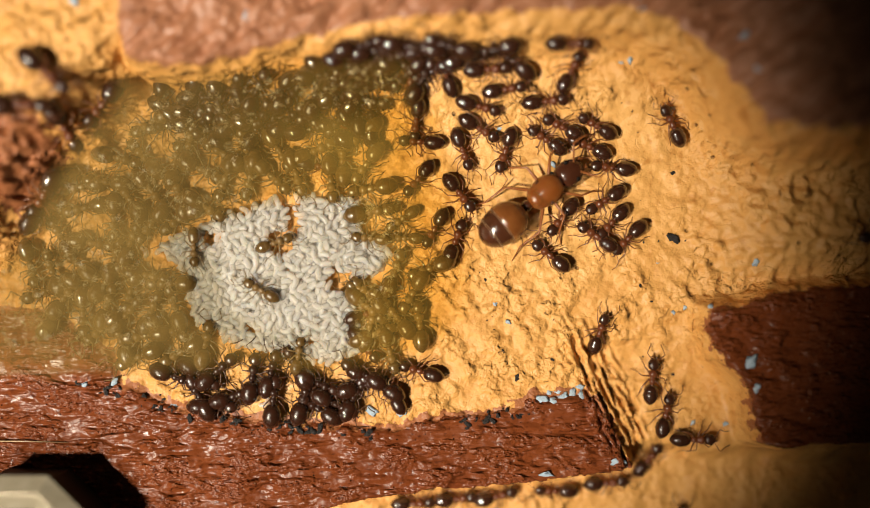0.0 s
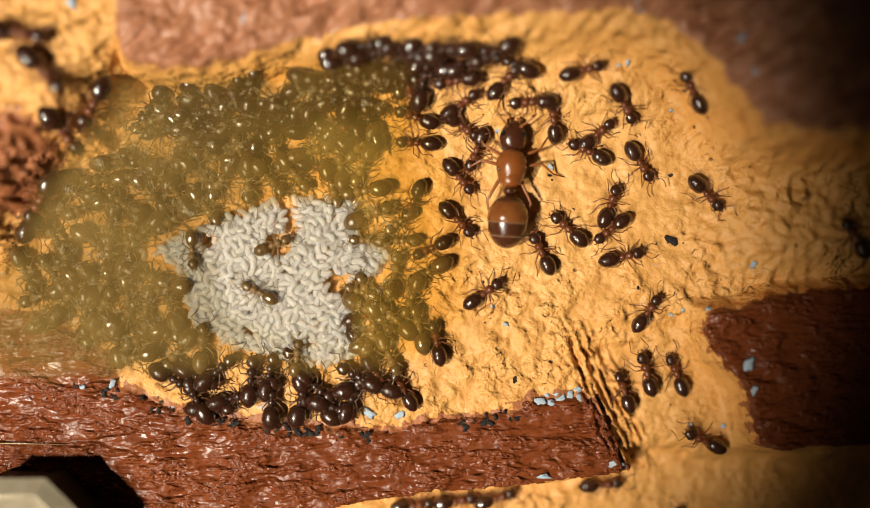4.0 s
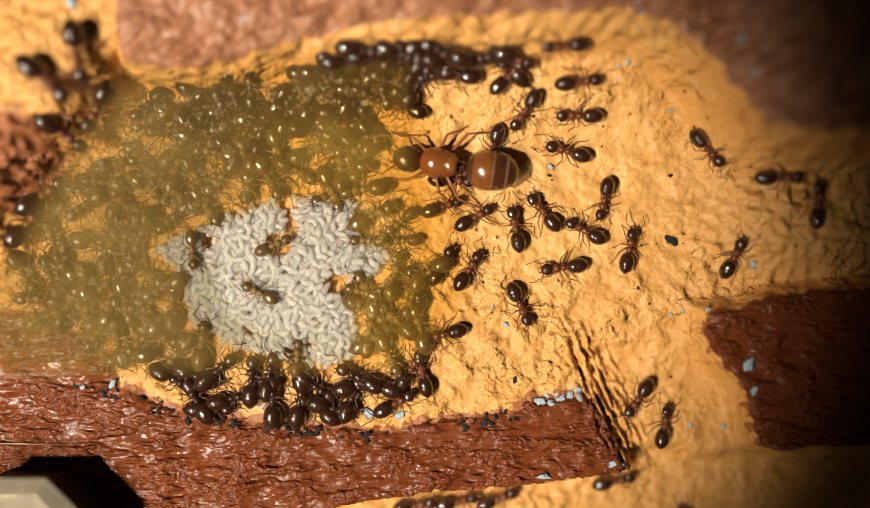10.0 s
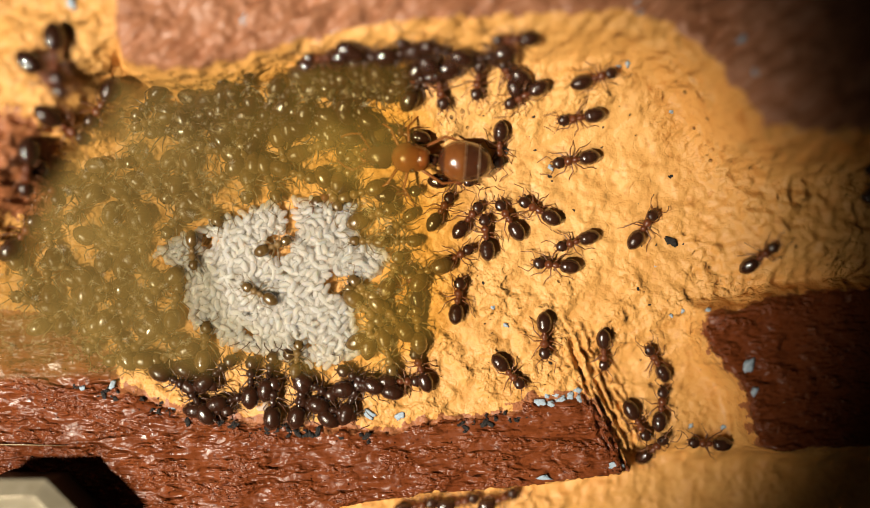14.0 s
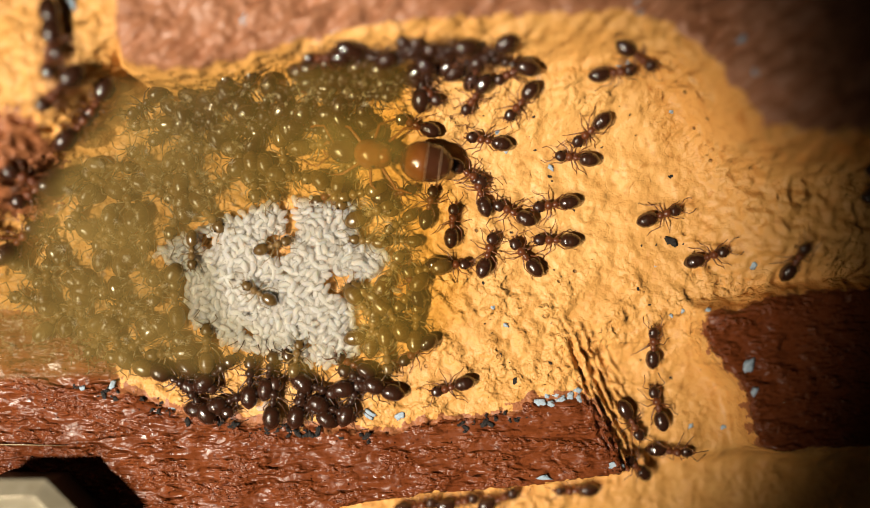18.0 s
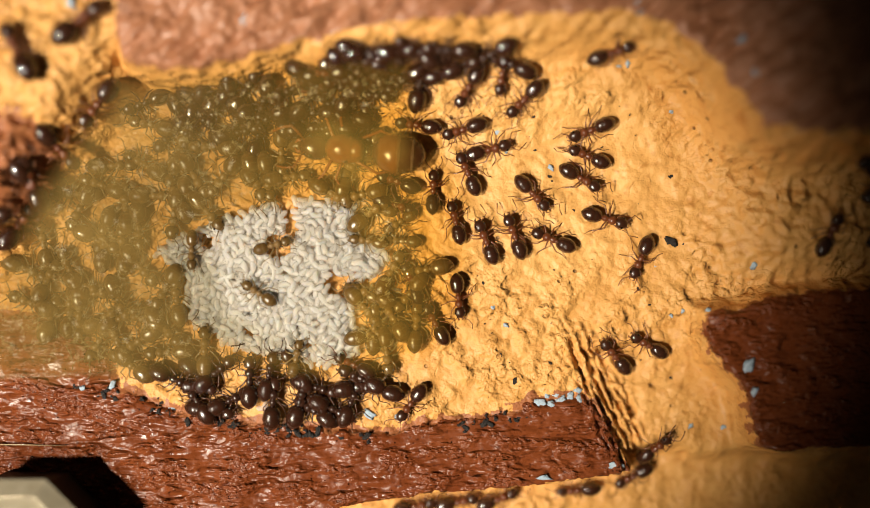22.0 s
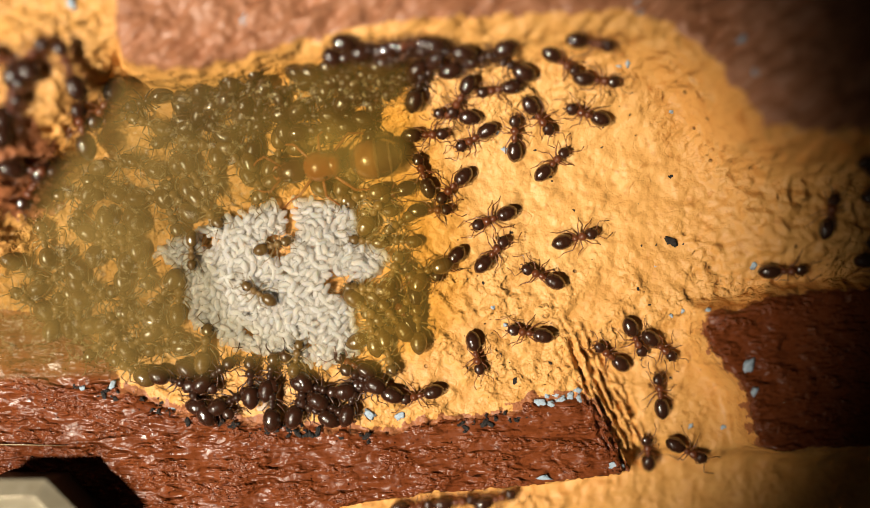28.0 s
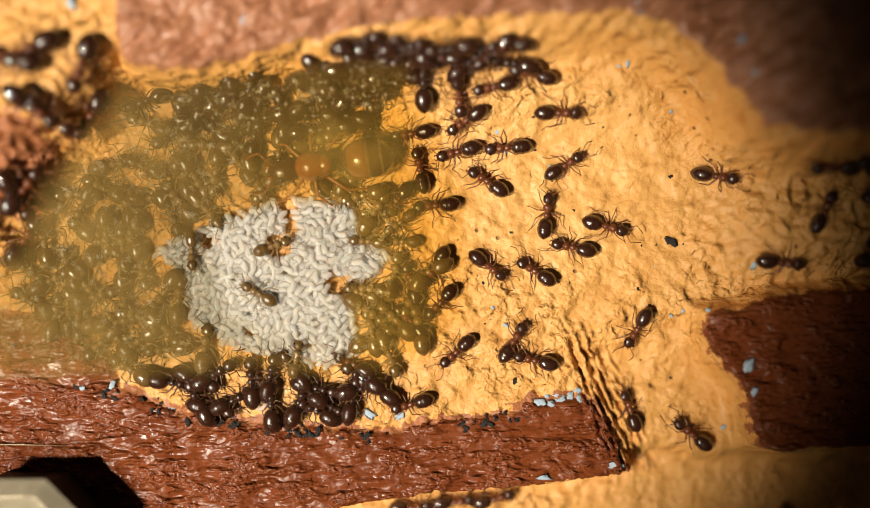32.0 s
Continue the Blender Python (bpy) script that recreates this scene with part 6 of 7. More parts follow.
    go(worker(15.93, -11.23, 77), [
        (0, on_ground(15.93, -11.23, 77)), (1, on_ground(16.43, -10.32, 93)), (2, on_ground(16.90, -9.60, 87)), (3, on_ground(16.79, -8.41, 97)), (6, on_ground(16.78, -8.09, 130)), (7, on_ground(15.82, -5.17, 126)), (7.5, on_ground(14.99, -7.46, 166)), (8, on_ground(14.17, -9.76, 207)), (9, on_ground(14.22, -9.93, 208)), (10, on_ground(14.09, -10.18, 236)), (11, on_ground(14.06, -10.64, 254)), (12, on_ground(14.24, -11.35, 277)), (13, on_ground(13.87, -11.71, 276)), (14, on_ground(14.13, -11.71, 300)), (17, on_ground(13.27, -10.88, 306)), (18, on_ground(13.62, -11.70, 299)), (19, on_ground(14.78, -12.56, 309)), (20, on_ground(15.61, -13.33, 311)), (20.5, on_ground(15.53, -13.20, 362)), (21, on_ground(15.46, -13.06, 414)), (22, on_ground(15.44, -13.11, 420)), (23, on_ground(14.85, -12.66, 352)), (23.5, on_ground(14.21, -11.83, 413)), (24, on_ground(13.57, -11.00, 474)), (24.33, on_ground(13.57, -11.05, 419)), (24.67, on_ground(13.57, -11.09, 365)), (25, on_ground(13.58, -11.14, 310)), (28, on_ground(15.65, -6.23, 319)), (29, on_ground(14.78, -5.50, 303)), (30, on_ground(13.83, -5.11, 255)), (31, on_ground(13.98, -5.30, 252)), (32, on_ground(13.82, -5.03, 244))])
    go(worker(17.96, -12.98, 0), [
        (0, on_ground(17.96, -12.98, 0)), (1, on_ground(16.43, -12.88, 6)), (2, on_ground(17.48, -13.57, 4)), (2.5, on_ground(18.33, -13.24, 78)), (3, on_ground(19.17, -12.91, 152)), (6, on_ground(16.35, -13.00, 153)), (7, on_ground(15.72, -13.09, 171)), (7.5, on_ground(17.05, -16.56, 229)), (8, on_ground(18.39, -20.02, 288)), (10, on_ground(18.39, -20.01, 288)), (11, on_ground(15.22, -14.06, 266)), (11.5, on_ground(16.53, -13.43, 315)), (12, on_ground(17.84, -12.80, 363)), (12.5, on_ground(17.18, -12.71, 443)), (13, on_ground(16.52, -12.61, 522)), (14, on_ground(15.73, -10.55, 443)), (17, on_ground(15.86, -11.63, 452)), (18, on_ground(15.50, -10.54, 465)), (19, on_ground(15.41, -10.09, 472)), (20, on_ground(14.59, -9.14, 479)), (21, on_ground(13.56, -8.11, 494)), (22, on_ground(12.44, -6.82, 489)), (23, on_ground(11.32, -6.17, 501)), (24, on_ground(9.60, -4.07, 509)), (25, on_ground(7.61, -1.45, 508)), (28, on_ground(6.34, -5.32, 529)), (29, on_ground(5.63, -3.34, 476)), (30, on_ground(5.49, -2.18, 473)), (31, on_ground(4.93, -3.55, 536)), (31.5, on_ground(5.17, -4.69, 477)), (32, on_ground(5.41, -5.83, 418))])
    go(worker(15.17, -14.68, 56), [
        (0, on_ground(15.17, -14.68, 56)), (1, on_ground(14.57, -15.92, 41)), (1.5, on_ground(14.34, -13.89, 81)), (2, on_ground(14.12, -11.86, 122)), (3, on_ground(12.58, -10.09, 102)), (6, on_ground(14.26, -9.29, 157)), (7, on_ground(14.17, -9.76, 199)), (8, on_ground(15.98, -12.90, 171)), (8.5, on_ground(16.09, -13.23, 112)), (9, on_ground(16.20, -13.57, 53)), (10, on_ground(15.98, -11.86, 79)), (11, on_ground(16.41, -10.51, 76)), (12, on_ground(16.41, -9.55, 111)), (13, on_ground(15.41, -7.64, 122)), (14, on_ground(15.36, -7.28, 121)), (17, on_ground(14.37, -6.49, 108)), (18, on_ground(15.07, -6.12, 92)), (19, on_ground(15.87, -6.09, 95)), (20, on_ground(15.97, -6.12, 84)), (21, on_ground(15.78, -6.54, 107)), (22, on_ground(14.67, -6.03, 149)), (23, on_ground(14.59, -6.50, 167)), (24, on_ground(13.92, -7.31, 184)), (25, on_ground(13.36, -7.57, 209)), (28, on_ground(12.11, -6.83, 141)), (29, on_ground(9.84, -4.97, 131)), (30, on_ground(9.31, -3.17, 124)), (31, on_ground(7.70, -1.57, 134)), (32, on_ground(6.77, -1.08, 148))])
    go(worker(12.25, -16.40, 6), [
        (0, on_ground(12.25, -16.40, 6)), (0.5, on_ground(10.49, -18.97, -63)), (1, on_ground(8.73, -21.55, -131)), (2, on_ground(8.73, -21.55, -131)), (3, on_ground(8.86, -21.41, -131)), (10, on_ground(8.88, -21.38, -131)), (10.5, on_ground(9.26, -19.02, -205)), (11, on_ground(9.64, -16.67, -279)), (11.33, on_ground(9.31, -18.16, -221)), (11.67, on_ground(8.98, -19.65, -164)), (12, on_ground(8.66, -21.15, -106)), (22, on_ground(8.66, -21.15, -106)), (23, on_ground(20.09, -16.57, -59)), (24, on_ground(18.51, -21.41, -112)), (24.5, on_ground(19.39, -17.35, -56)), (25, on_ground(20.27, -13.29, 0)), (28, on_ground(17.70, -13.48, -29)), (29, on_ground(18.59, -20.13, -87)), (31, on_ground(18.59, -20.13, -87)), (31.5, on_ground(18.21, -16.28, -152)), (32, on_ground(17.83, -12.42, -218))])
    go(worker(8.37, -16.86, 179), [
        (0, on_ground(8.37, -16.86, 179)), (1, on_ground(9.31, -16.77, 188)), (1.33, on_ground(9.83, -16.72, 248)), (1.67, on_ground(10.34, -16.67, 307)), (2, on_ground(10.86, -16.62, 367)), (3, on_ground(11.28, -16.56, 365)), (6, on_ground(13.78, -15.95, 372)), (7, on_ground(13.70, -16.00, 379)), (8, on_ground(14.75, -15.46, 384)), (9, on_ground(12.39, -16.22, 365)), (10, on_ground(13.01, -16.03, 376)), (11, on_ground(13.26, -15.62, 411)), (12, on_ground(15.12, -14.81, 425)), (13, on_ground(15.59, -13.81, 438)), (14, on_ground(15.27, -13.16, 425)), (15.5, on_ground(12.22, -14.94, 482)), (17, on_ground(9.17, -16.73, 539)), (18, on_ground(9.99, -16.52, 546)), (18.33, on_ground(10.61, -16.44, 487)), (18.67, on_ground(11.22, -16.36, 428)), (19, on_ground(11.83, -16.28, 369)), (19.5, on_ground(10.47, -17.85, 301)), (20, on_ground(9.10, -19.42, 233)), (21, on_ground(9.00, -17.11, 189)), (22, on_ground(10.10, -16.53, 190)), (22.5, on_ground(12.73, -15.22, 129)), (23, on_ground(15.36, -13.92, 69)), (23.5, on_ground(15.63, -14.47, -10)), (24, on_ground(15.90, -15.02, -90)), (24.5, on_ground(15.96, -15.05, -168)), (25, on_ground(16.02, -15.08, -247)), (28, on_ground(15.64, -9.64, -263)), (29, on_ground(13.54, -10.96, -242)), (30, on_ground(10.45, -6.43, -207)), (31, on_ground(8.68, -6.75, -193)), (32, on_ground(6.72, -7.18, -193))])
    go(worker(-1.26, -8.12, 163), [
        (0, on_ground(-1.26, -8.12, 163)), (1, on_ground(-1.14, -8.07, 170)), (2, on_ground(-1.14, -8.12, 166)), (3, on_ground(-0.82, -7.34, 124)), (6, on_ground(1.57, -3.23, 87)), (7, on_ground(1.53, -2.43, 81)), (8, on_ground(1.52, -2.04, 83)), (9, on_ground(1.57, -1.81, 87)), (10, on_ground(2.38, -1.01, 57)), (11, on_ground(3.16, 0.32, 82)), (12, on_ground(3.29, 1.19, 90)), (13, on_ground(3.47, 1.27, 86)), (14, on_ground(3.47, 1.36, 95)), (17, on_ground(3.25, 3.42, 101)), (18, on_ground(3.07, 4.29, 108)), (19, on_ground(3.38, 4.21, 94)), (20, on_ground(3.92, 4.20, 85)), (21, on_ground(2.77, 4.10, 140)), (22, on_ground(2.21, 5.70, 114)), (23, on_ground(1.75, 6.00, 149)), (24, on_ground(0.86, 6.24, 167)), (25, on_ground(0.68, 6.34, 173)), (28, on_ground(-0.83, 5.56, 109)), (29, on_ground(-0.89, 5.66, 108)), (30, on_ground(-0.85, 5.91, 105)), (31, on_ground(-1.04, 6.11, 101)), (32, on_ground(-1.04, 5.96, 101))])
    go(worker(-3.16, -9.62, 121), [
        (0, on_ground(-3.16, -9.62, 121)), (2, on_ground(-3.16, -9.62, 121)), (3, on_ground(-3.03, -9.48, 121)), (6, on_ground(-0.53, -8.92, 113)), (7, on_ground(-0.79, -8.92, 97)), (8, on_ground(-0.71, -8.83, 117)), (9, on_ground(-0.65, -8.86, 111)), (10, on_ground(-0.85, -8.12, 103)), (10.5, on_ground(-0.01, -8.77, 146)), (11, on_ground(0.82, -9.43, 189)), (11.33, on_ground(1.98, -9.03, 245)), (11.67, on_ground(3.15, -8.62, 302)), (12, on_ground(4.31, -8.22, 358)), (13, on_ground(5.58, -8.24, 335)), (14, on_ground(5.12, -8.10, 313)), (15.5, on_ground(3.54, -8.35, 247)), (17, on_ground(1.95, -8.61, 180)), (18, on_ground(1.03, -9.05, 197)), (19, on_ground(-0.13, -9.24, 192)), (20, on_ground(-1.32, -10.05, 205)), (21, on_ground(-1.62, -10.14, 218)), (22, on_ground(-1.70, -10.23, 233)), (23, on_ground(-1.41, -9.97, 218)), (24, on_ground(-1.63, -9.60, 193)), (25, on_ground(-1.69, -9.41, 184)), (28, on_ground(-1.09, -9.60, 195)), (29, on_ground(-1.27, -9.40, 175)), (30, on_ground(-1.27, -9.50, 180)), (31, on_ground(-1.28, -9.99, 182)), (32, on_ground(-1.72, -10.22, 196))])
    go(worker(-4.69, -4.21, 18), [
        (0, on_ground(-4.69, -4.21, 18)), (7, on_ground(-4.54, -4.05, 18)), (8, on_ground(-0.60, -2.53, 74)), (9, on_ground(-1.33, -2.21, 109)), (11, on_ground(-1.38, -2.11, 107)), (12, on_ground(-1.54, -2.18, 107)), (13, on_ground(-1.54, -2.10, 108)), (19, on_ground(-1.54, -2.01, 110)), (20, on_ground(-1.60, -1.93, 108)), (21, on_ground(-1.65, -1.88, 106)), (22, on_ground(-1.60, -1.84, 111)), (24, on_ground(-1.65, -1.84, 107)), (25, on_ground(-1.65, -1.88, 106)), (28, on_ground(-2.22, -3.89, 120)), (29, on_ground(-2.05, -4.24, 131)), (30, on_ground(-1.61, -4.19, 138)), (31, on_ground(-1.70, -4.48, 137)), (32, on_ground(-1.70, -4.51, 135))])
    go(worker(-4.88, -6.47, -50), [
        (0, on_ground(-4.88, -6.47, -50)), (9, on_ground(-4.73, -6.30, -50)), (10, on_ground(-2.62, -10.16, 29)), (11, on_ground(-2.27, -8.50, 5)), (12, on_ground(-2.27, -8.61, 0)), (17, on_ground(-2.18, -8.61, 0)), (17.5, on_ground(-3.90, -8.03, 77)), (18, on_ground(-5.62, -7.46, 154)), (32, on_ground(-5.62, -7.46, 154))])
    go(worker(-6.57, 8.73, 2), [
        (0, on_ground(-6.57, 8.73, 2)), (12, on_ground(-6.42, 8.96, 2)), (12.33, on_ground(-4.87, 9.41, 61)), (12.67, on_ground(-3.32, 9.86, 120)), (13, on_ground(-1.77, 10.31, 179)), (14, on_ground(-1.96, 8.40, 164)), (17, on_ground(-1.22, 8.92, 157)), (18, on_ground(-1.29, 9.01, 160)), (19, on_ground(-1.46, 9.23, 176)), (20, on_ground(-1.52, 8.90, 193)), (21, on_ground(-1.34, 8.99, 186)), (22, on_ground(-1.26, 9.00, 173)), (23, on_ground(-1.29, 9.00, 173)), (24, on_ground(-1.43, 9.00, 171)), (25, on_ground(-1.43, 8.65, 171)), (26, on_ground(-1.12, 8.55, 115)), (27, on_ground(-0.81, 8.45, 59)), (28, on_ground(-0.49, 8.35, 3)), (28.33, on_ground(-0.80, 8.36, 58)), (28.67, on_ground(-1.11, 8.38, 113)), (29, on_ground(-1.42, 8.40, 168)), (30, on_ground(-1.41, 8.51, 177)), (31, on_ground(-1.36, 8.38, 189)), (32, on_ground(-1.63, 8.38, 191))])
    go(worker(17.33, -19.61, 82), [
        (0, on_ground(17.33, -19.61, 82)), (13, on_ground(17.48, -19.38, 82)), (13.5, on_ground(18.22, -16.22, 129)), (14, on_ground(18.96, -13.07, 177)), (17, on_ground(14.21, -15.05, 169)), (18, on_ground(13.84, -14.78, 146)), (19, on_ground(14.16, -15.68, 217)), (19.5, on_ground(13.63, -15.82, 296)), (20, on_ground(13.10, -15.96, 374)), (21, on_ground(13.85, -15.97, 376)), (21.33, on_ground(13.94, -15.92, 321)), (21.67, on_ground(14.02, -15.86, 266)), (22, on_ground(14.10, -15.80, 211)), (22.5, on_ground(15.57, -16.41, 285)), (23, on_ground(17.04, -17.01, 360)), (24, on_ground(17.39, -21.34, 292)), (25, on_ground(12.64, -16.84, 256)), (26.5, on_ground(13.79, -15.23, 178)), (28, on_ground(14.94, -13.63, 101)), (28.5, on_ground(15.48, -13.48, 164)), (29, on_ground(16.02, -13.34, 228)), (30, on_ground(17.64, -12.77, 298)), (30.5, on_ground(16.34, -13.39, 372)), (31, on_ground(15.04, -14.01, 445)), (32, on_ground(13.51, -10.72, 469))])
    go(worker(16.93, -21.31, 102), [
        (0, on_ground(16.93, -21.31, 102)), (17, on_ground(17.08, -21.08, 102)), (17.5, on_ground(16.84, -17.20, 52)), (18, on_ground(16.61, -13.32, 2)), (19, on_ground(17.70, -13.50, -3)), (20, on_ground(20.01, -13.34, -3)), (20.5, on_ground(18.56, -17.40, -55)), (21, on_ground(17.11, -21.45, -107)), (22, on_ground(17.11, -21.45, -107)), (22.5, on_ground(20.34, -18.86, -53)), (23, on_ground(23.56, -16.27, 0)), (24, on_ground(27.23, -21.65, -57)), (29, on_ground(27.23, -21.65, -57)), (30, on_ground(25.96, -16.83, 0)), (30.5, on_ground(25.59, -18.25, -42)), (31, on_ground(25.22, -19.68, -83)), (32, on_ground(25.22, -19.68, -83))])
    go(worker(-7.99, 5.79, -11), [
        (0, on_ground(-7.99, 5.79, -11)), (7, on_ground(-7.84, 5.95, -11)), (7.5, on_ground(-4.70, 5.08, -72)), (8, on_ground(-1.57, 4.22, -134)), (9, on_ground(-5.91, 6.12, -191)), (12, on_ground(-5.91, 6.19, -191)), (12.33, on_ground(-4.54, 5.58, -245)), (12.67, on_ground(-3.17, 4.98, -299)), (13, on_ground(-1.80, 4.38, -353)), (14, on_ground(-2.31, 4.22, -352)), (17, on_ground(-2.26, 4.26, -342)), (18, on_ground(-2.61, 4.22, -347)), (19, on_ground(-2.91, 4.17, -350)), (20, on_ground(-2.78, 4.08, -356)), (21, on_ground(-2.75, 3.80, -369)), (22, on_ground(-2.61, 3.40, -378)), (23, on_ground(-1.82, 3.07, -391)), (24, on_ground(-1.41, 3.17, -385)), (25, on_ground(-1.28, 3.07, -391)), (26.5, on_ground(-1.47, 0.62, -322)), (28, on_ground(-1.65, -1.84, -253)), (32, on_ground(-1.65, -1.84, -253))])
    go(worker(-4.55, -8.56, -18), [
        (0, on_ground(-4.55, -8.56, -18)), (3, on_ground(-4.41, -8.42, -18)), (4.5, on_ground(-3.54, -8.25, -87)), (6, on_ground(-2.67, -8.07, -157)), (7, on_ground(-2.49, -8.08, -135)), (8, on_ground(-2.49, -8.27, -119)), (9, on_ground(-2.15, -7.99, -138)), (9.33, on_ground(-1.96, -7.91, -193)), (9.67, on_ground(-1.76, -7.84, -247)), (10, on_ground(-1.57, -7.76, -302)), (11, on_ground(-0.61, -8.58, -264)), (12, on_ground(-0.94, -7.96, -255)), (13, on_ground(-0.85, -7.87, -251)), (14, on_ground(-1.01, -7.69, -250)), (15.5, on_ground(-0.96, -7.10, -191)), (17, on_ground(-0.91, -6.52, -132)), (18, on_ground(-1.31, -6.60, -142)), (19, on_ground(-1.36, -6.33, -146)), (20, on_ground(-1.27, -5.59, -180)), (21, on_ground(-0.01, -4.68, -229)), (22, on_ground(-0.01, -4.59, -241)), (23, on_ground(0.55, -3.06, -277)), (24, on_ground(1.86, -0.94, -295)), (25, on_ground(3.92, -0.23, -327)), (28, on_ground(3.98, 0.15, -312)), (29, on_ground(4.82, 1.13, -302)), (30, on_ground(5.70, 3.37, -290)), (31, on_ground(4.57, 4.87, -245)), (32, on_ground(3.49, 5.07, -213))])
    go(worker(29.05, 0.94, 177), [
        (0, on_ground(29.05, 0.94, 177)), (3, on_ground(29.18, 1.08, 177)), (4, on_ground(27.55, 1.18, 123)), (5, on_ground(25.91, 1.28, 70)), (6, on_ground(24.28, 1.38, 16)), (7, on_ground(31.62, 0.63, -3)), (32, on_ground(31.61, 0.70, -3))])
    go(worker(-24.44, 11.17, -41, "", large_prototypes), [
        (0, on_ground(-24.44, 11.17, -41)), (6, on_ground(-24.49, 11.38, -46)), (9, on_ground(-24.41, 10.82, -44)), (13, on_ground(-24.49, 11.20, -32)), (16, on_ground(-24.20, 10.80, -95)), (19, on_ground(-23.91, 10.40, -157)), (21, on_ground(-25.24, 11.87, -214)), (23, on_ground(-26.58, 13.34, -270)), (28, on_ground(-25.34, 12.28, -311)), (30, on_ground(-25.37, 12.52, -232)), (32, on_ground(-25.40, 12.76, -153))])
    go(worker(-22.41, 9.77, -127, "", large_prototypes), [
        (0, on_ground(-22.41, 9.77, -127)), (6, on_ground(-22.67, 9.92, -116)), (9, on_ground(-22.64, 9.63, -116)), (13, on_ground(-22.25, 10.00, -121)), (19, on_ground(-22.54, 10.01, -122)), (23, on_ground(-22.38, 9.97, -127)), (28, on_ground(-22.13, 10.02, -121)), (32, on_ground(-22.93, 9.24, -122))])
    go(worker(-26.01, 9.16, 0, "", large_prototypes), [
        (0, on_ground(-26.01, 9.16, 0)), (6, on_ground(-26.04, 14.61, -27)), (9, on_ground(-22.41, 12.99, -79)), (13, on_ground(-23.54, 12.31, -85)), (19, on_ground(-24.06, 13.00, -96)), (20.33, on_ground(-23.25, 13.72, -36)), (21.67, on_ground(-22.43, 14.44, 23)), (23, on_ground(-21.62, 15.15, 83)), (28, on_ground(-23.22, 11.90, 111)), (30, on_ground(-22.89, 11.96, 181)), (32, on_ground(-22.56, 12.03, 250))])
    go(worker(-24.37, 8.09, -58, "", large_prototypes), [
        (0, on_ground(-24.37, 8.09, -58)), (6, on_ground(-24.36, 8.00, -46)), (9, on_ground(-24.38, 7.93, -38)), (13, on_ground(-24.24, 8.39, -45)), (16, on_ground(-23.85, 8.56, 5)), (19, on_ground(-23.46, 8.73, 54)), (21, on_ground(-24.26, 7.79, -9)), (23, on_ground(-25.07, 6.84, -72)), (24.67, on_ground(-24.53, 7.42, -14)), (26.33, on_ground(-24.00, 7.99, 44)), (28, on_ground(-23.46, 8.56, 102)), (30, on_ground(-24.02, 8.77, 30)), (32, on_ground(-24.57, 8.97, -42))])
    go(worker(-26.52, 3.87, -118, "", large_prototypes), [
        (0, on_ground(-26.52, 3.87, -118)), (6, on_ground(-26.60, 3.67, -118)), (7, on_ground(-26.48, 3.73, -62)), (8, on_ground(-26.36, 3.79, -5)), (9, on_ground(-26.24, 3.85, 52)), (11, on_ground(-26.40, 4.76, -7)), (13, on_ground(-26.57, 5.67, -67)), (16, on_ground(-26.58, 5.36, -146)), (19, on_ground(-26.60, 5.05, -226)), (23, on_ground(-26.56, 4.98, -253)), (28, on_ground(-26.53, 9.68, -292)), (32, on_ground(-26.99, 4.52, -311))])
    go(worker(-26.84, 3.21, 59, "", large_prototypes), [
        (0, on_ground(-26.84, 3.21, 59)), (6, on_ground(-27.06, 2.64, 57)), (9, on_ground(-27.34, 2.44, 46)), (13, on_ground(-27.74, 1.68, 50)), (19, on_ground(-28.08, 1.11, 43)), (23, on_ground(-27.58, 2.76, 50)), (24.67, on_ground(-27.28, 3.37, -6)), (26.33, on_ground(-26.98, 3.97, -62)), (28, on_ground(-26.67, 4.58, -119)), (29.33, on_ground(-27.05, 3.46, -60)), (30.67, on_ground(-27.42, 2.34, -2)), (32, on_ground(-27.79, 1.22, 56))])
    go(worker(-17.71, -8.59, -21, "", dark_prototypes), [
        (0, on_ground(-17.71, -8.59, -21)), (4.4, on_ground(-17.70, -8.62, -29)), (23.9, on_ground(-17.68, -8.49, -23)), (32, on_ground(-17.73, -8.72, -10))])
    go(worker(-16.06, -8.45, -35, "", dark_prototypes), [
        (0, on_ground(-16.06, -8.45, -35)), (7.9, on_ground(-16.17, -8.38, -22)), (22.5, on_ground(-16.02, -8.36, -46)), (32, on_ground(-16.08, -8.56, -25))])
    go(worker(-14.89, -8.07, 40, "", dark_prototypes), [
        (0, on_ground(-14.89, -8.07, 40)), (7.6, on_ground(-14.78, -7.92, 39)), (24, on_ground(-14.89, -8.00, 40)), (32, on_ground(-14.95, -8.09, 30))])
    go(worker(-13.79, -9.81, 19, "", dark_prototypes), [
        (0, on_ground(-13.79, -9.81, 19)), (11.9, on_ground(-13.76, -9.81, 15)), (23.6, on_ground(-13.92, -9.88, 27)), (32, on_ground(-13.68, -9.85, 27))])
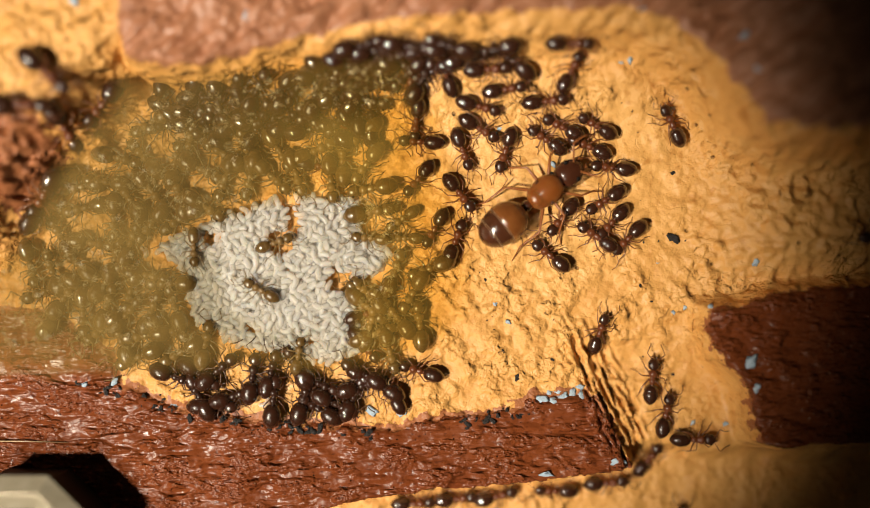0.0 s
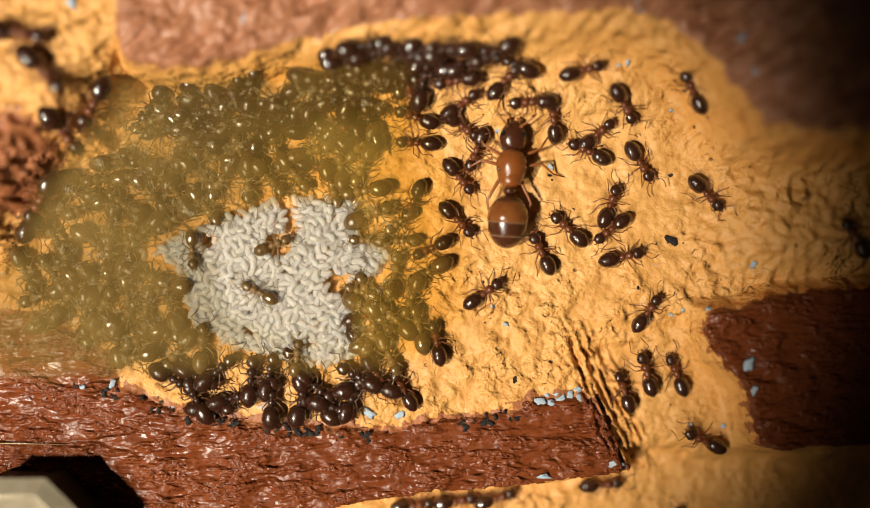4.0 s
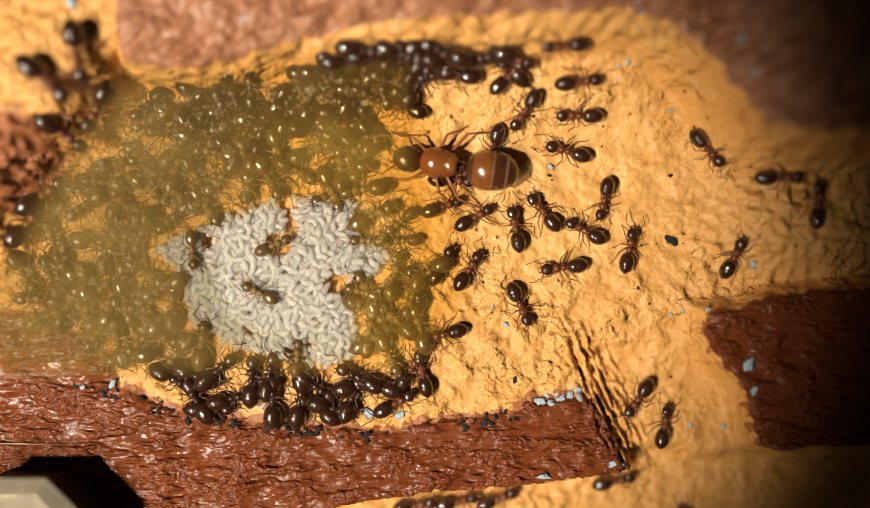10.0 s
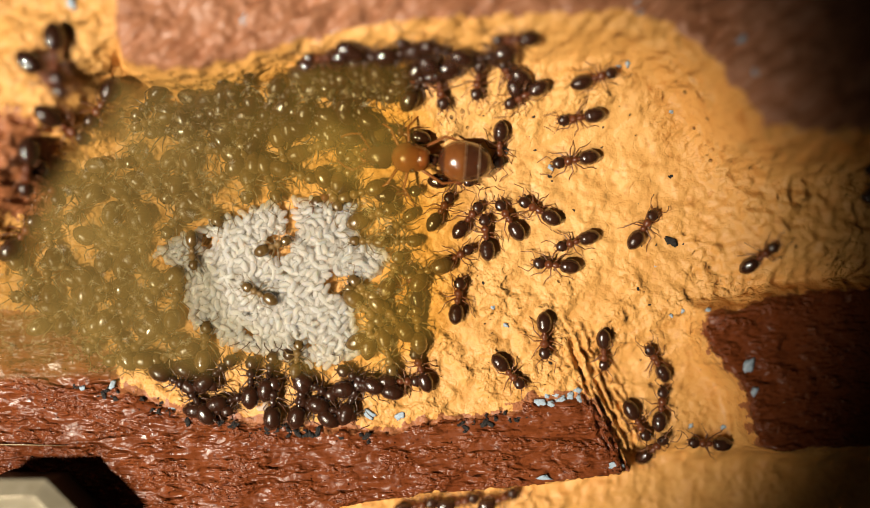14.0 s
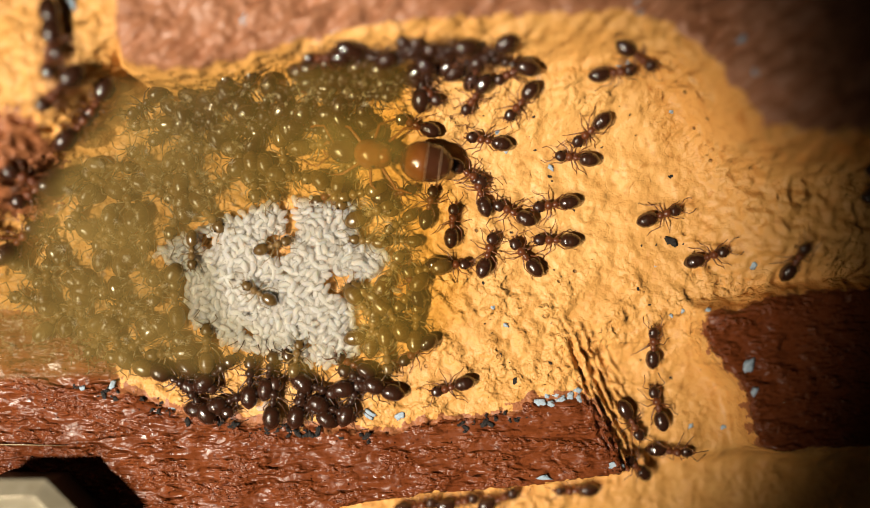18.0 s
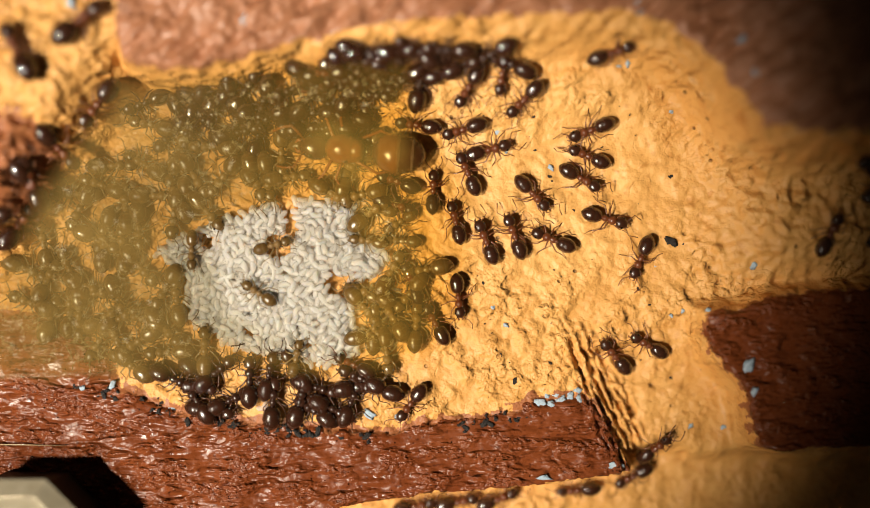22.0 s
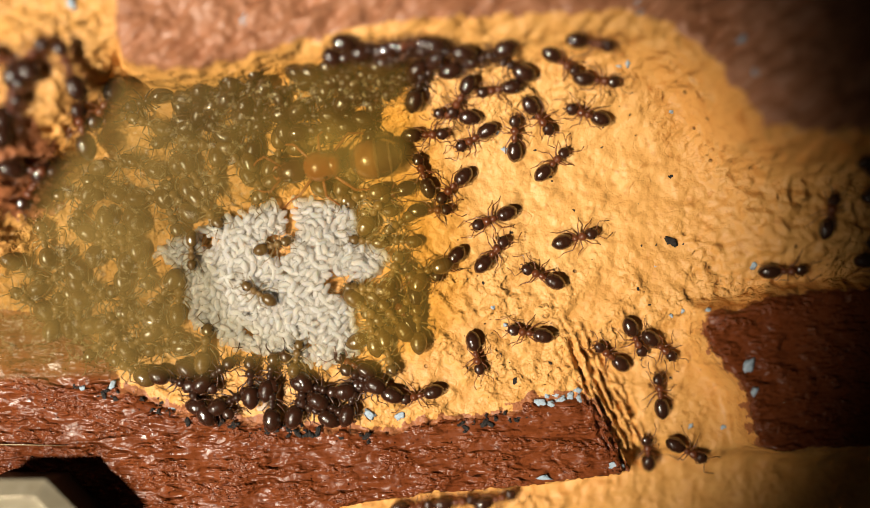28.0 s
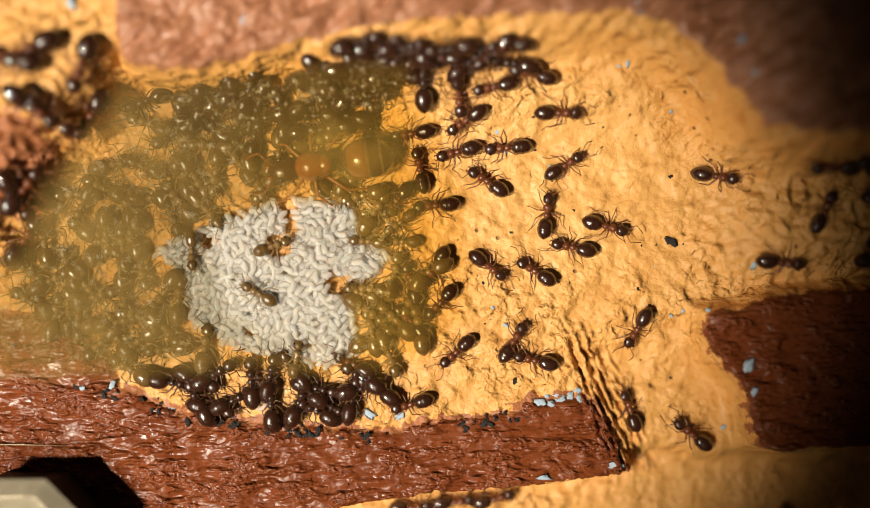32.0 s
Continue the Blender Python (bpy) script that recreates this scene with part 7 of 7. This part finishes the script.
    go(worker(-12.57, -8.45, 81, "", dark_prototypes), [
        (0, on_ground(-12.57, -8.45, 81)), (9.6, on_ground(-12.49, -8.49, 87)), (21, on_ground(-12.63, -8.46, 89)), (32, on_ground(-12.51, -8.51, 94))])
    go(worker(-11.29, -8.13, 74, "", dark_prototypes), [
        (0, on_ground(-11.29, -8.13, 74)), (8.6, on_ground(-11.27, -8.20, 79)), (15.1, on_ground(-11.30, -8.03, 78)), (32, on_ground(-11.20, -8.17, 78))])
    go(worker(-11.15, -10.02, 84, "", dark_prototypes), [
        (0, on_ground(-11.15, -10.02, 84)), (10.6, on_ground(-11.05, -9.91, 89)), (18.2, on_ground(-11.01, -9.88, 84)), (32, on_ground(-11.15, -10.12, 93))])
    go(worker(-9.61, -7.79, 118, "", dark_prototypes), [
        (0, on_ground(-9.61, -7.79, 118)), (7.8, on_ground(-9.54, -7.72, 109)), (21.2, on_ground(-9.52, -7.76, 123)), (32, on_ground(-9.63, -7.75, 126))])
    go(worker(-9.07, -9.92, 73, "", dark_prototypes), [
        (0, on_ground(-9.07, -9.92, 73)), (9.8, on_ground(-9.18, -9.94, 78)), (15.2, on_ground(-9.16, -9.86, 77)), (32, on_ground(-9.21, -9.93, 66))])
    go(worker(-7.99, -9.02, -25, "", dark_prototypes), [
        (0, on_ground(-7.99, -9.02, -25)), (5.1, on_ground(-8.09, -9.11, -38)), (17.9, on_ground(-8.00, -9.05, -22)), (32, on_ground(-7.97, -9.10, -14))])
    go(worker(-6.81, -10.43, -25, "", dark_prototypes), [
        (0, on_ground(-6.81, -10.43, -25)), (7.2, on_ground(-6.83, -10.55, -15)), (17.5, on_ground(-6.84, -10.57, -22)), (32, on_ground(-6.93, -10.42, -29))])
    go(worker(-5.62, -9.83, 64, "", dark_prototypes), [
        (0, on_ground(-5.62, -9.83, 64)), (11.7, on_ground(-5.64, -9.74, 68)), (22.4, on_ground(-5.66, -9.94, 67)), (32, on_ground(-5.60, -9.69, 77))])
    go(worker(-5.14, -8.26, 151, "", dark_prototypes), [
        (0, on_ground(-5.14, -8.26, 151)), (6.8, on_ground(-5.29, -8.38, 153)), (23, on_ground(-5.11, -8.37, 155)), (32, on_ground(-5.02, -8.30, 149))])
    go(worker(-4.01, -9.14, -205, "", dark_prototypes), [
        (0, on_ground(-4.01, -9.14, -205)), (6.3, on_ground(-4.05, -9.00, -194)), (23.8, on_ground(-3.99, -9.21, -192)), (32, on_ground(-4.02, -9.16, -210))])
    go(worker(-16.26, -9.77, 118, "", dark_prototypes), [
        (0, on_ground(-16.26, -9.77, 118)), (7.9, on_ground(-16.27, -9.89, 121)), (17.6, on_ground(-16.28, -9.84, 126)), (32, on_ground(-16.16, -9.92, 119))])
    go(worker(-8.17, -10.66, -211, "", dark_prototypes), [
        (0, on_ground(-8.17, -10.66, -211)), (6, on_ground(-8.04, -10.54, -210)), (19.1, on_ground(-8.31, -10.58, -213)), (32, on_ground(-8.14, -10.60, -207))])
    go(worker(-5.01, -9.12, 16, "", dark_prototypes), [
        (0, on_ground(-5.01, -9.12, 16)), (11.3, on_ground(-5.04, -9.02, 7)), (18.5, on_ground(-5.07, -9.03, 4)), (32, on_ground(-4.90, -9.07, 14))])
    go(worker(-15.12, -10.73, -1, "", dark_prototypes), [
        (0, on_ground(-15.12, -10.73, -1)), (10.2, on_ground(-15.23, -10.73, 0)), (23.2, on_ground(-15.13, -10.78, -11)), (32, on_ground(-15.10, -10.63, -13))])
    go(worker(-4.01, 12.74, -129, "nearly black worker ant at the foot of the red wall", dark_prototypes), [
        (0, on_ground(-4.01, 12.74, -129)), (4.5, on_ground(-4.22, 12.96, -131)), (13.9, on_ground(-4.16, 12.92, -167)), (26, on_ground(-3.83, 12.47, -157)), (32, on_ground(-3.65, 12.85, -151))])
    go(worker(-2.01, 11.91, -134, "nearly black worker ant at the foot of the red wall", dark_prototypes), [
        (0, on_ground(-2.01, 11.91, -134)), (4.7, on_ground(-1.76, 11.70, -124)), (19.8, on_ground(-2.13, 11.75, -147)), (26.3, on_ground(-1.92, 11.82, -143)), (32, on_ground(-2.30, 12.11, -122))])
    go(worker(-5.66, 12.47, -19, "nearly black worker ant at the foot of the red wall", dark_prototypes), [
        (0, on_ground(-5.66, 12.47, -19)), (8.8, on_ground(-5.65, 12.53, -13)), (16, on_ground(-5.47, 12.41, -51)), (27.3, on_ground(-6.04, 12.29, -56)), (32, on_ground(-5.35, 12.46, 2))])
    go(worker(-4.17, 11.99, -27, "nearly black worker ant at the foot of the red wall", dark_prototypes), [
        (0, on_ground(-4.17, 11.99, -27)), (4, on_ground(-4.07, 11.95, -30)), (16.3, on_ground(-4.49, 11.78, -54)), (27.4, on_ground(-4.27, 11.92, 3)), (32, on_ground(-4.44, 11.84, -45))])
    go(worker(-7.05, 11.96, -40, "nearly black worker ant at the foot of the red wall", dark_prototypes), [
        (0, on_ground(-7.05, 11.96, -40)), (5, on_ground(-7.07, 11.68, -6)), (15, on_ground(-7.16, 12.22, -25)), (24.2, on_ground(-6.91, 11.94, -4)), (32, on_ground(-7.36, 12.06, -57))])
    go(worker(-1.77, 13.41, -8, "nearly black worker ant at the foot of the red wall", dark_prototypes), [
        (0, on_ground(-1.77, 13.41, -8)), (8, on_ground(-2.01, 13.12, -29)), (18.1, on_ground(-2.11, 13.35, 30)), (23.8, on_ground(-1.88, 13.29, -10)), (32, on_ground(-1.95, 13.55, 10))])
    go(worker(-4.85, 13.46, 15, "nearly black worker ant at the foot of the red wall", dark_prototypes), [
        (0, on_ground(-4.85, 13.46, 15)), (5, on_ground(-4.50, 13.54, 10)), (14.7, on_ground(-4.47, 13.16, -20)), (26.4, on_ground(-4.63, 13.40, -21)), (32, on_ground(-4.81, 13.75, 17))])
    go(worker(-2.54, 12.40, 20, "nearly black worker ant at the foot of the red wall", dark_prototypes), [
        (0, on_ground(-2.54, 12.40, 20)), (6.1, on_ground(-2.22, 12.40, 55)), (13.7, on_ground(-2.89, 12.25, -16)), (23.4, on_ground(-2.62, 12.14, 0)), (32, on_ground(-2.61, 12.29, -16))])
    go(worker(-3.87, 13.25, 13, "nearly black worker ant at the foot of the red wall", dark_prototypes), [
        (0, on_ground(-3.87, 13.25, 13)), (4.2, on_ground(-3.86, 13.19, 15)), (19.8, on_ground(-4.20, 13.13, -18)), (23.9, on_ground(-3.83, 13.50, 21)), (32, on_ground(-3.58, 13.07, -26))])
    go(worker(-5.57, 11.73, -19, "nearly black worker ant at the foot of the red wall", dark_prototypes), [
        (0, on_ground(-5.57, 11.73, -19)), (7.2, on_ground(-5.67, 11.80, -1)), (16.4, on_ground(-5.24, 11.61, -23)), (25.9, on_ground(-5.31, 11.56, -49)), (32, on_ground(-5.72, 11.48, 3))])
    go(worker(-7.64, 11.94, 8, "nearly black worker ant at the foot of the red wall", dark_prototypes), [
        (0, on_ground(-7.64, 11.94, 8)), (8.9, on_ground(-7.98, 11.78, -25)), (15.2, on_ground(-7.70, 11.98, -12)), (23.6, on_ground(-7.99, 12.06, -28)), (32, on_ground(-7.88, 11.81, -2))])
    go(worker(-2.56, 12.95, -164, "nearly black worker ant at the foot of the red wall", dark_prototypes), [
        (0, on_ground(-2.56, 12.95, -164)), (4.6, on_ground(-2.36, 12.98, -132)), (15.9, on_ground(-2.44, 13.10, -158)), (24.6, on_ground(-2.61, 13.14, -152)), (32, on_ground(-2.20, 13.09, -148))])
    go(worker(-4.44, 12.75, 167, "nearly black worker ant at the foot of the red wall", dark_prototypes), [
        (0, on_ground(-4.44, 12.75, 167)), (5.6, on_ground(-4.73, 12.49, 140)), (18.7, on_ground(-4.63, 12.85, 150)), (24.9, on_ground(-4.79, 12.91, 171)), (32, on_ground(-4.81, 12.48, 137))])
    go(worker(-1.24, 13.37, 168, "nearly black worker ant at the foot of the red wall", dark_prototypes), [
        (0, on_ground(-1.24, 13.37, 168)), (6.1, on_ground(-1.15, 13.21, 163)), (19, on_ground(-1.35, 13.27, 129)), (27.7, on_ground(-1.17, 13.57, 187)), (32, on_ground(-1.56, 13.39, 142))])
    for x, y, turn in ((0.7, 13.5, 160), (2.1, 12.9, 15), (3.5, 13.3, 195), (4.9, 12.8, 140), (-0.9, 11.6, 60)):
        go(worker(x, y, turn, "nearly black worker ant at the foot of the red wall", dark_prototypes), [
            (0, on_ground(x, y, turn)), (5, on_ground(x + 0.2, y - 0.1, turn + 18)), (12, on_ground(x - 0.2, y - 0.2, turn - 10)), (18, on_ground(x + 0.1, y, turn + 25)), (26, on_ground(x - 0.1, y - 0.1, turn + 8)), (32, on_ground(x + 0.2, y, turn + 30))])
    go(worker(-0.41, 12.20, -150, "nearly black worker ant at the foot of the red wall", dark_prototypes), [
        (0, on_ground(-0.41, 12.20, -150)), (8.3, on_ground(-0.18, 11.97, -165)), (16.1, on_ground(-0.08, 12.18, -155)), (27.7, on_ground(-0.46, 12.36, -115)), (32, on_ground(-0.39, 12.48, -142))])
    go(worker(-1.55, -17.93, 3), [
        (0, on_ground(-1.55, -17.93, 3)), (15, on_ground(-1.25, -17.93, 11)), (32, on_ground(-1.55, -17.83, 3))])
    go(worker(1.51, -17.69, 6), [
        (0, on_ground(1.51, -17.69, 6)), (15, on_ground(1.81, -17.69, 14)), (32, on_ground(1.51, -17.59, 6))])
    go(worker(4.37, -17.47, 16), [
        (0, on_ground(4.37, -17.47, 16)), (15, on_ground(4.67, -17.47, 24)), (32, on_ground(4.37, -17.37, 16))])
    go(worker(-30.35, 5.49, 20, "", large_prototypes), [
        (0, on_ground(-30.35, 5.49, 20)), (10, on_ground(-30.35, 5.49, 20)), (12, on_ground(-26.85, 5.87, -20)), (14, on_ground(-25.94, 4.90, -60)), (17, on_ground(-26.63, 4.38, -140)), (19, on_ground(-26.58, 4.49, -150)), (21, on_ground(-26.91, 4.29, -100)), (23, on_ground(-26.43, 4.84, -40)), (25, on_ground(-27.03, 3.87, -80)), (28, on_ground(-26.28, 5.69, -10)), (30, on_ground(-25.53, 6.05, 20)), (32, on_ground(-27.44, 3.83, -60))])
    go(worker(-30.69, 2.36, 60, "", large_prototypes), [
        (0, on_ground(-30.69, 2.36, 60)), (20, on_ground(-30.69, 2.36, 60)), (21.5, on_ground(-29.62, 2.21, 20)), (23, on_ground(-27.80, 2.66, 50)), (25, on_ground(-26.07, 7.32, 80)), (28, on_ground(-26.60, 8.68, 70)), (30, on_ground(-26.11, 9.58, 10)), (32, on_ground(-25.30, 9.32, -40))])
    go(worker(-23.75, 20.07, -90, "", large_prototypes), [
        (0, on_ground(-23.75, 20.07, -90)), (7, on_ground(-23.75, 20.07, -90)), (8, on_ground(-22.53, 15.21, -95)), (9, on_ground(-23.06, 17.99, -140)), (10, on_ground(-23.75, 20.07, -200)), (16, on_ground(-24.44, 20.07, -100)), (17, on_ground(-23.85, 15.07, -80)), (19, on_ground(-23.85, 13.75, -85)), (20, on_ground(-24.10, 14.86, -130)), (21, on_ground(-25.14, 17.99, -180)), (24, on_ground(-25.14, 17.99, -110)), (25, on_ground(-23.92, 10.73, -95)), (26, on_ground(-25.14, 12.43, -140)), (27.5, on_ground(-26.46, 12.01, -200)), (30, on_ground(-26.88, 12.78, -210)), (32, on_ground(-26.74, 12.29, -190))])
    go(worker(32.99, -0.44, 150, "dark brown worker ant in the dim gallery"), [
        (0, on_ground(32.99, -0.44, 150)), (19.5, on_ground(32.99, -0.44, 150)), (20.3, on_ground(29.93, -0.15, 110)), (21, on_ground(25.82, 0.11, 62)), (23, on_ground(26.16, 2.62, 74)), (25, on_ground(26.05, 2.62, 76)), (28, on_ground(25.94, 2.69, 75)), (30, on_ground(25.69, 2.84, 68)), (32, on_ground(25.61, 2.95, 62))])
    go(worker(32.37, 5.71, 170, "dark brown worker ant in the dim gallery"), [
        (0, on_ground(32.37, 5.71, 170)), (4, on_ground(32.37, 5.71, 170)), (6, on_ground(24.97, 5.55, 165)), (7, on_ground(26.05, 5.09, 120)), (8, on_ground(27.50, 4.47, 80)), (10, on_ground(25.14, 3.38, 85)), (12, on_ground(26.05, 4.11, 80)), (13, on_ground(28.96, 4.66, 20)), (14.5, on_ground(32.96, 4.66, 10)), (30, on_ground(32.72, 5.71, 180)), (31, on_ground(29.25, 5.95, 180)), (32, on_ground(25.59, 5.87, 180))])
    go(queen, [
        (0, on_ground(7.30, 4.05, 38)), (1, on_ground(5.72, 3.81, 67)), (2, on_ground(4.74, 4.30, 81)), (3, on_ground(5.27, 5.13, 81)), (6, on_ground(3.77, 6.99, 121)), (7, on_ground(2.72, 7.17, 142)), (8, on_ground(2.19, 7.17, 150)), (9, on_ground(1.25, 7.00, 155)), (10, on_ground(0.20, 6.21, 172)), (11, on_ground(0.20, 6.12, 171)), (12, on_ground(-0.25, 6.38, 169)), (13, on_ground(-0.95, 6.48, 173)), (14, on_ground(-1.65, 6.62, 176)), (17, on_ground(-3.93, 6.90, 173)), (19, on_ground(-4.45, 6.70, 171)), (20, on_ground(-4.91, 6.91, 173)), (21, on_ground(-5.19, 6.91, 173)), (22, on_ground(-6.10, 7.19, 175)), (23, on_ground(-6.48, 7.08, 175)), (24, on_ground(-6.73, 6.84, 180)), (25, on_ground(-7.22, 6.49, 183)), (28, on_ground(-7.60, 5.96, 188)), (32, on_ground(-8.16, 5.96, 188))])
    film_crowd()
    gaits()


motions()
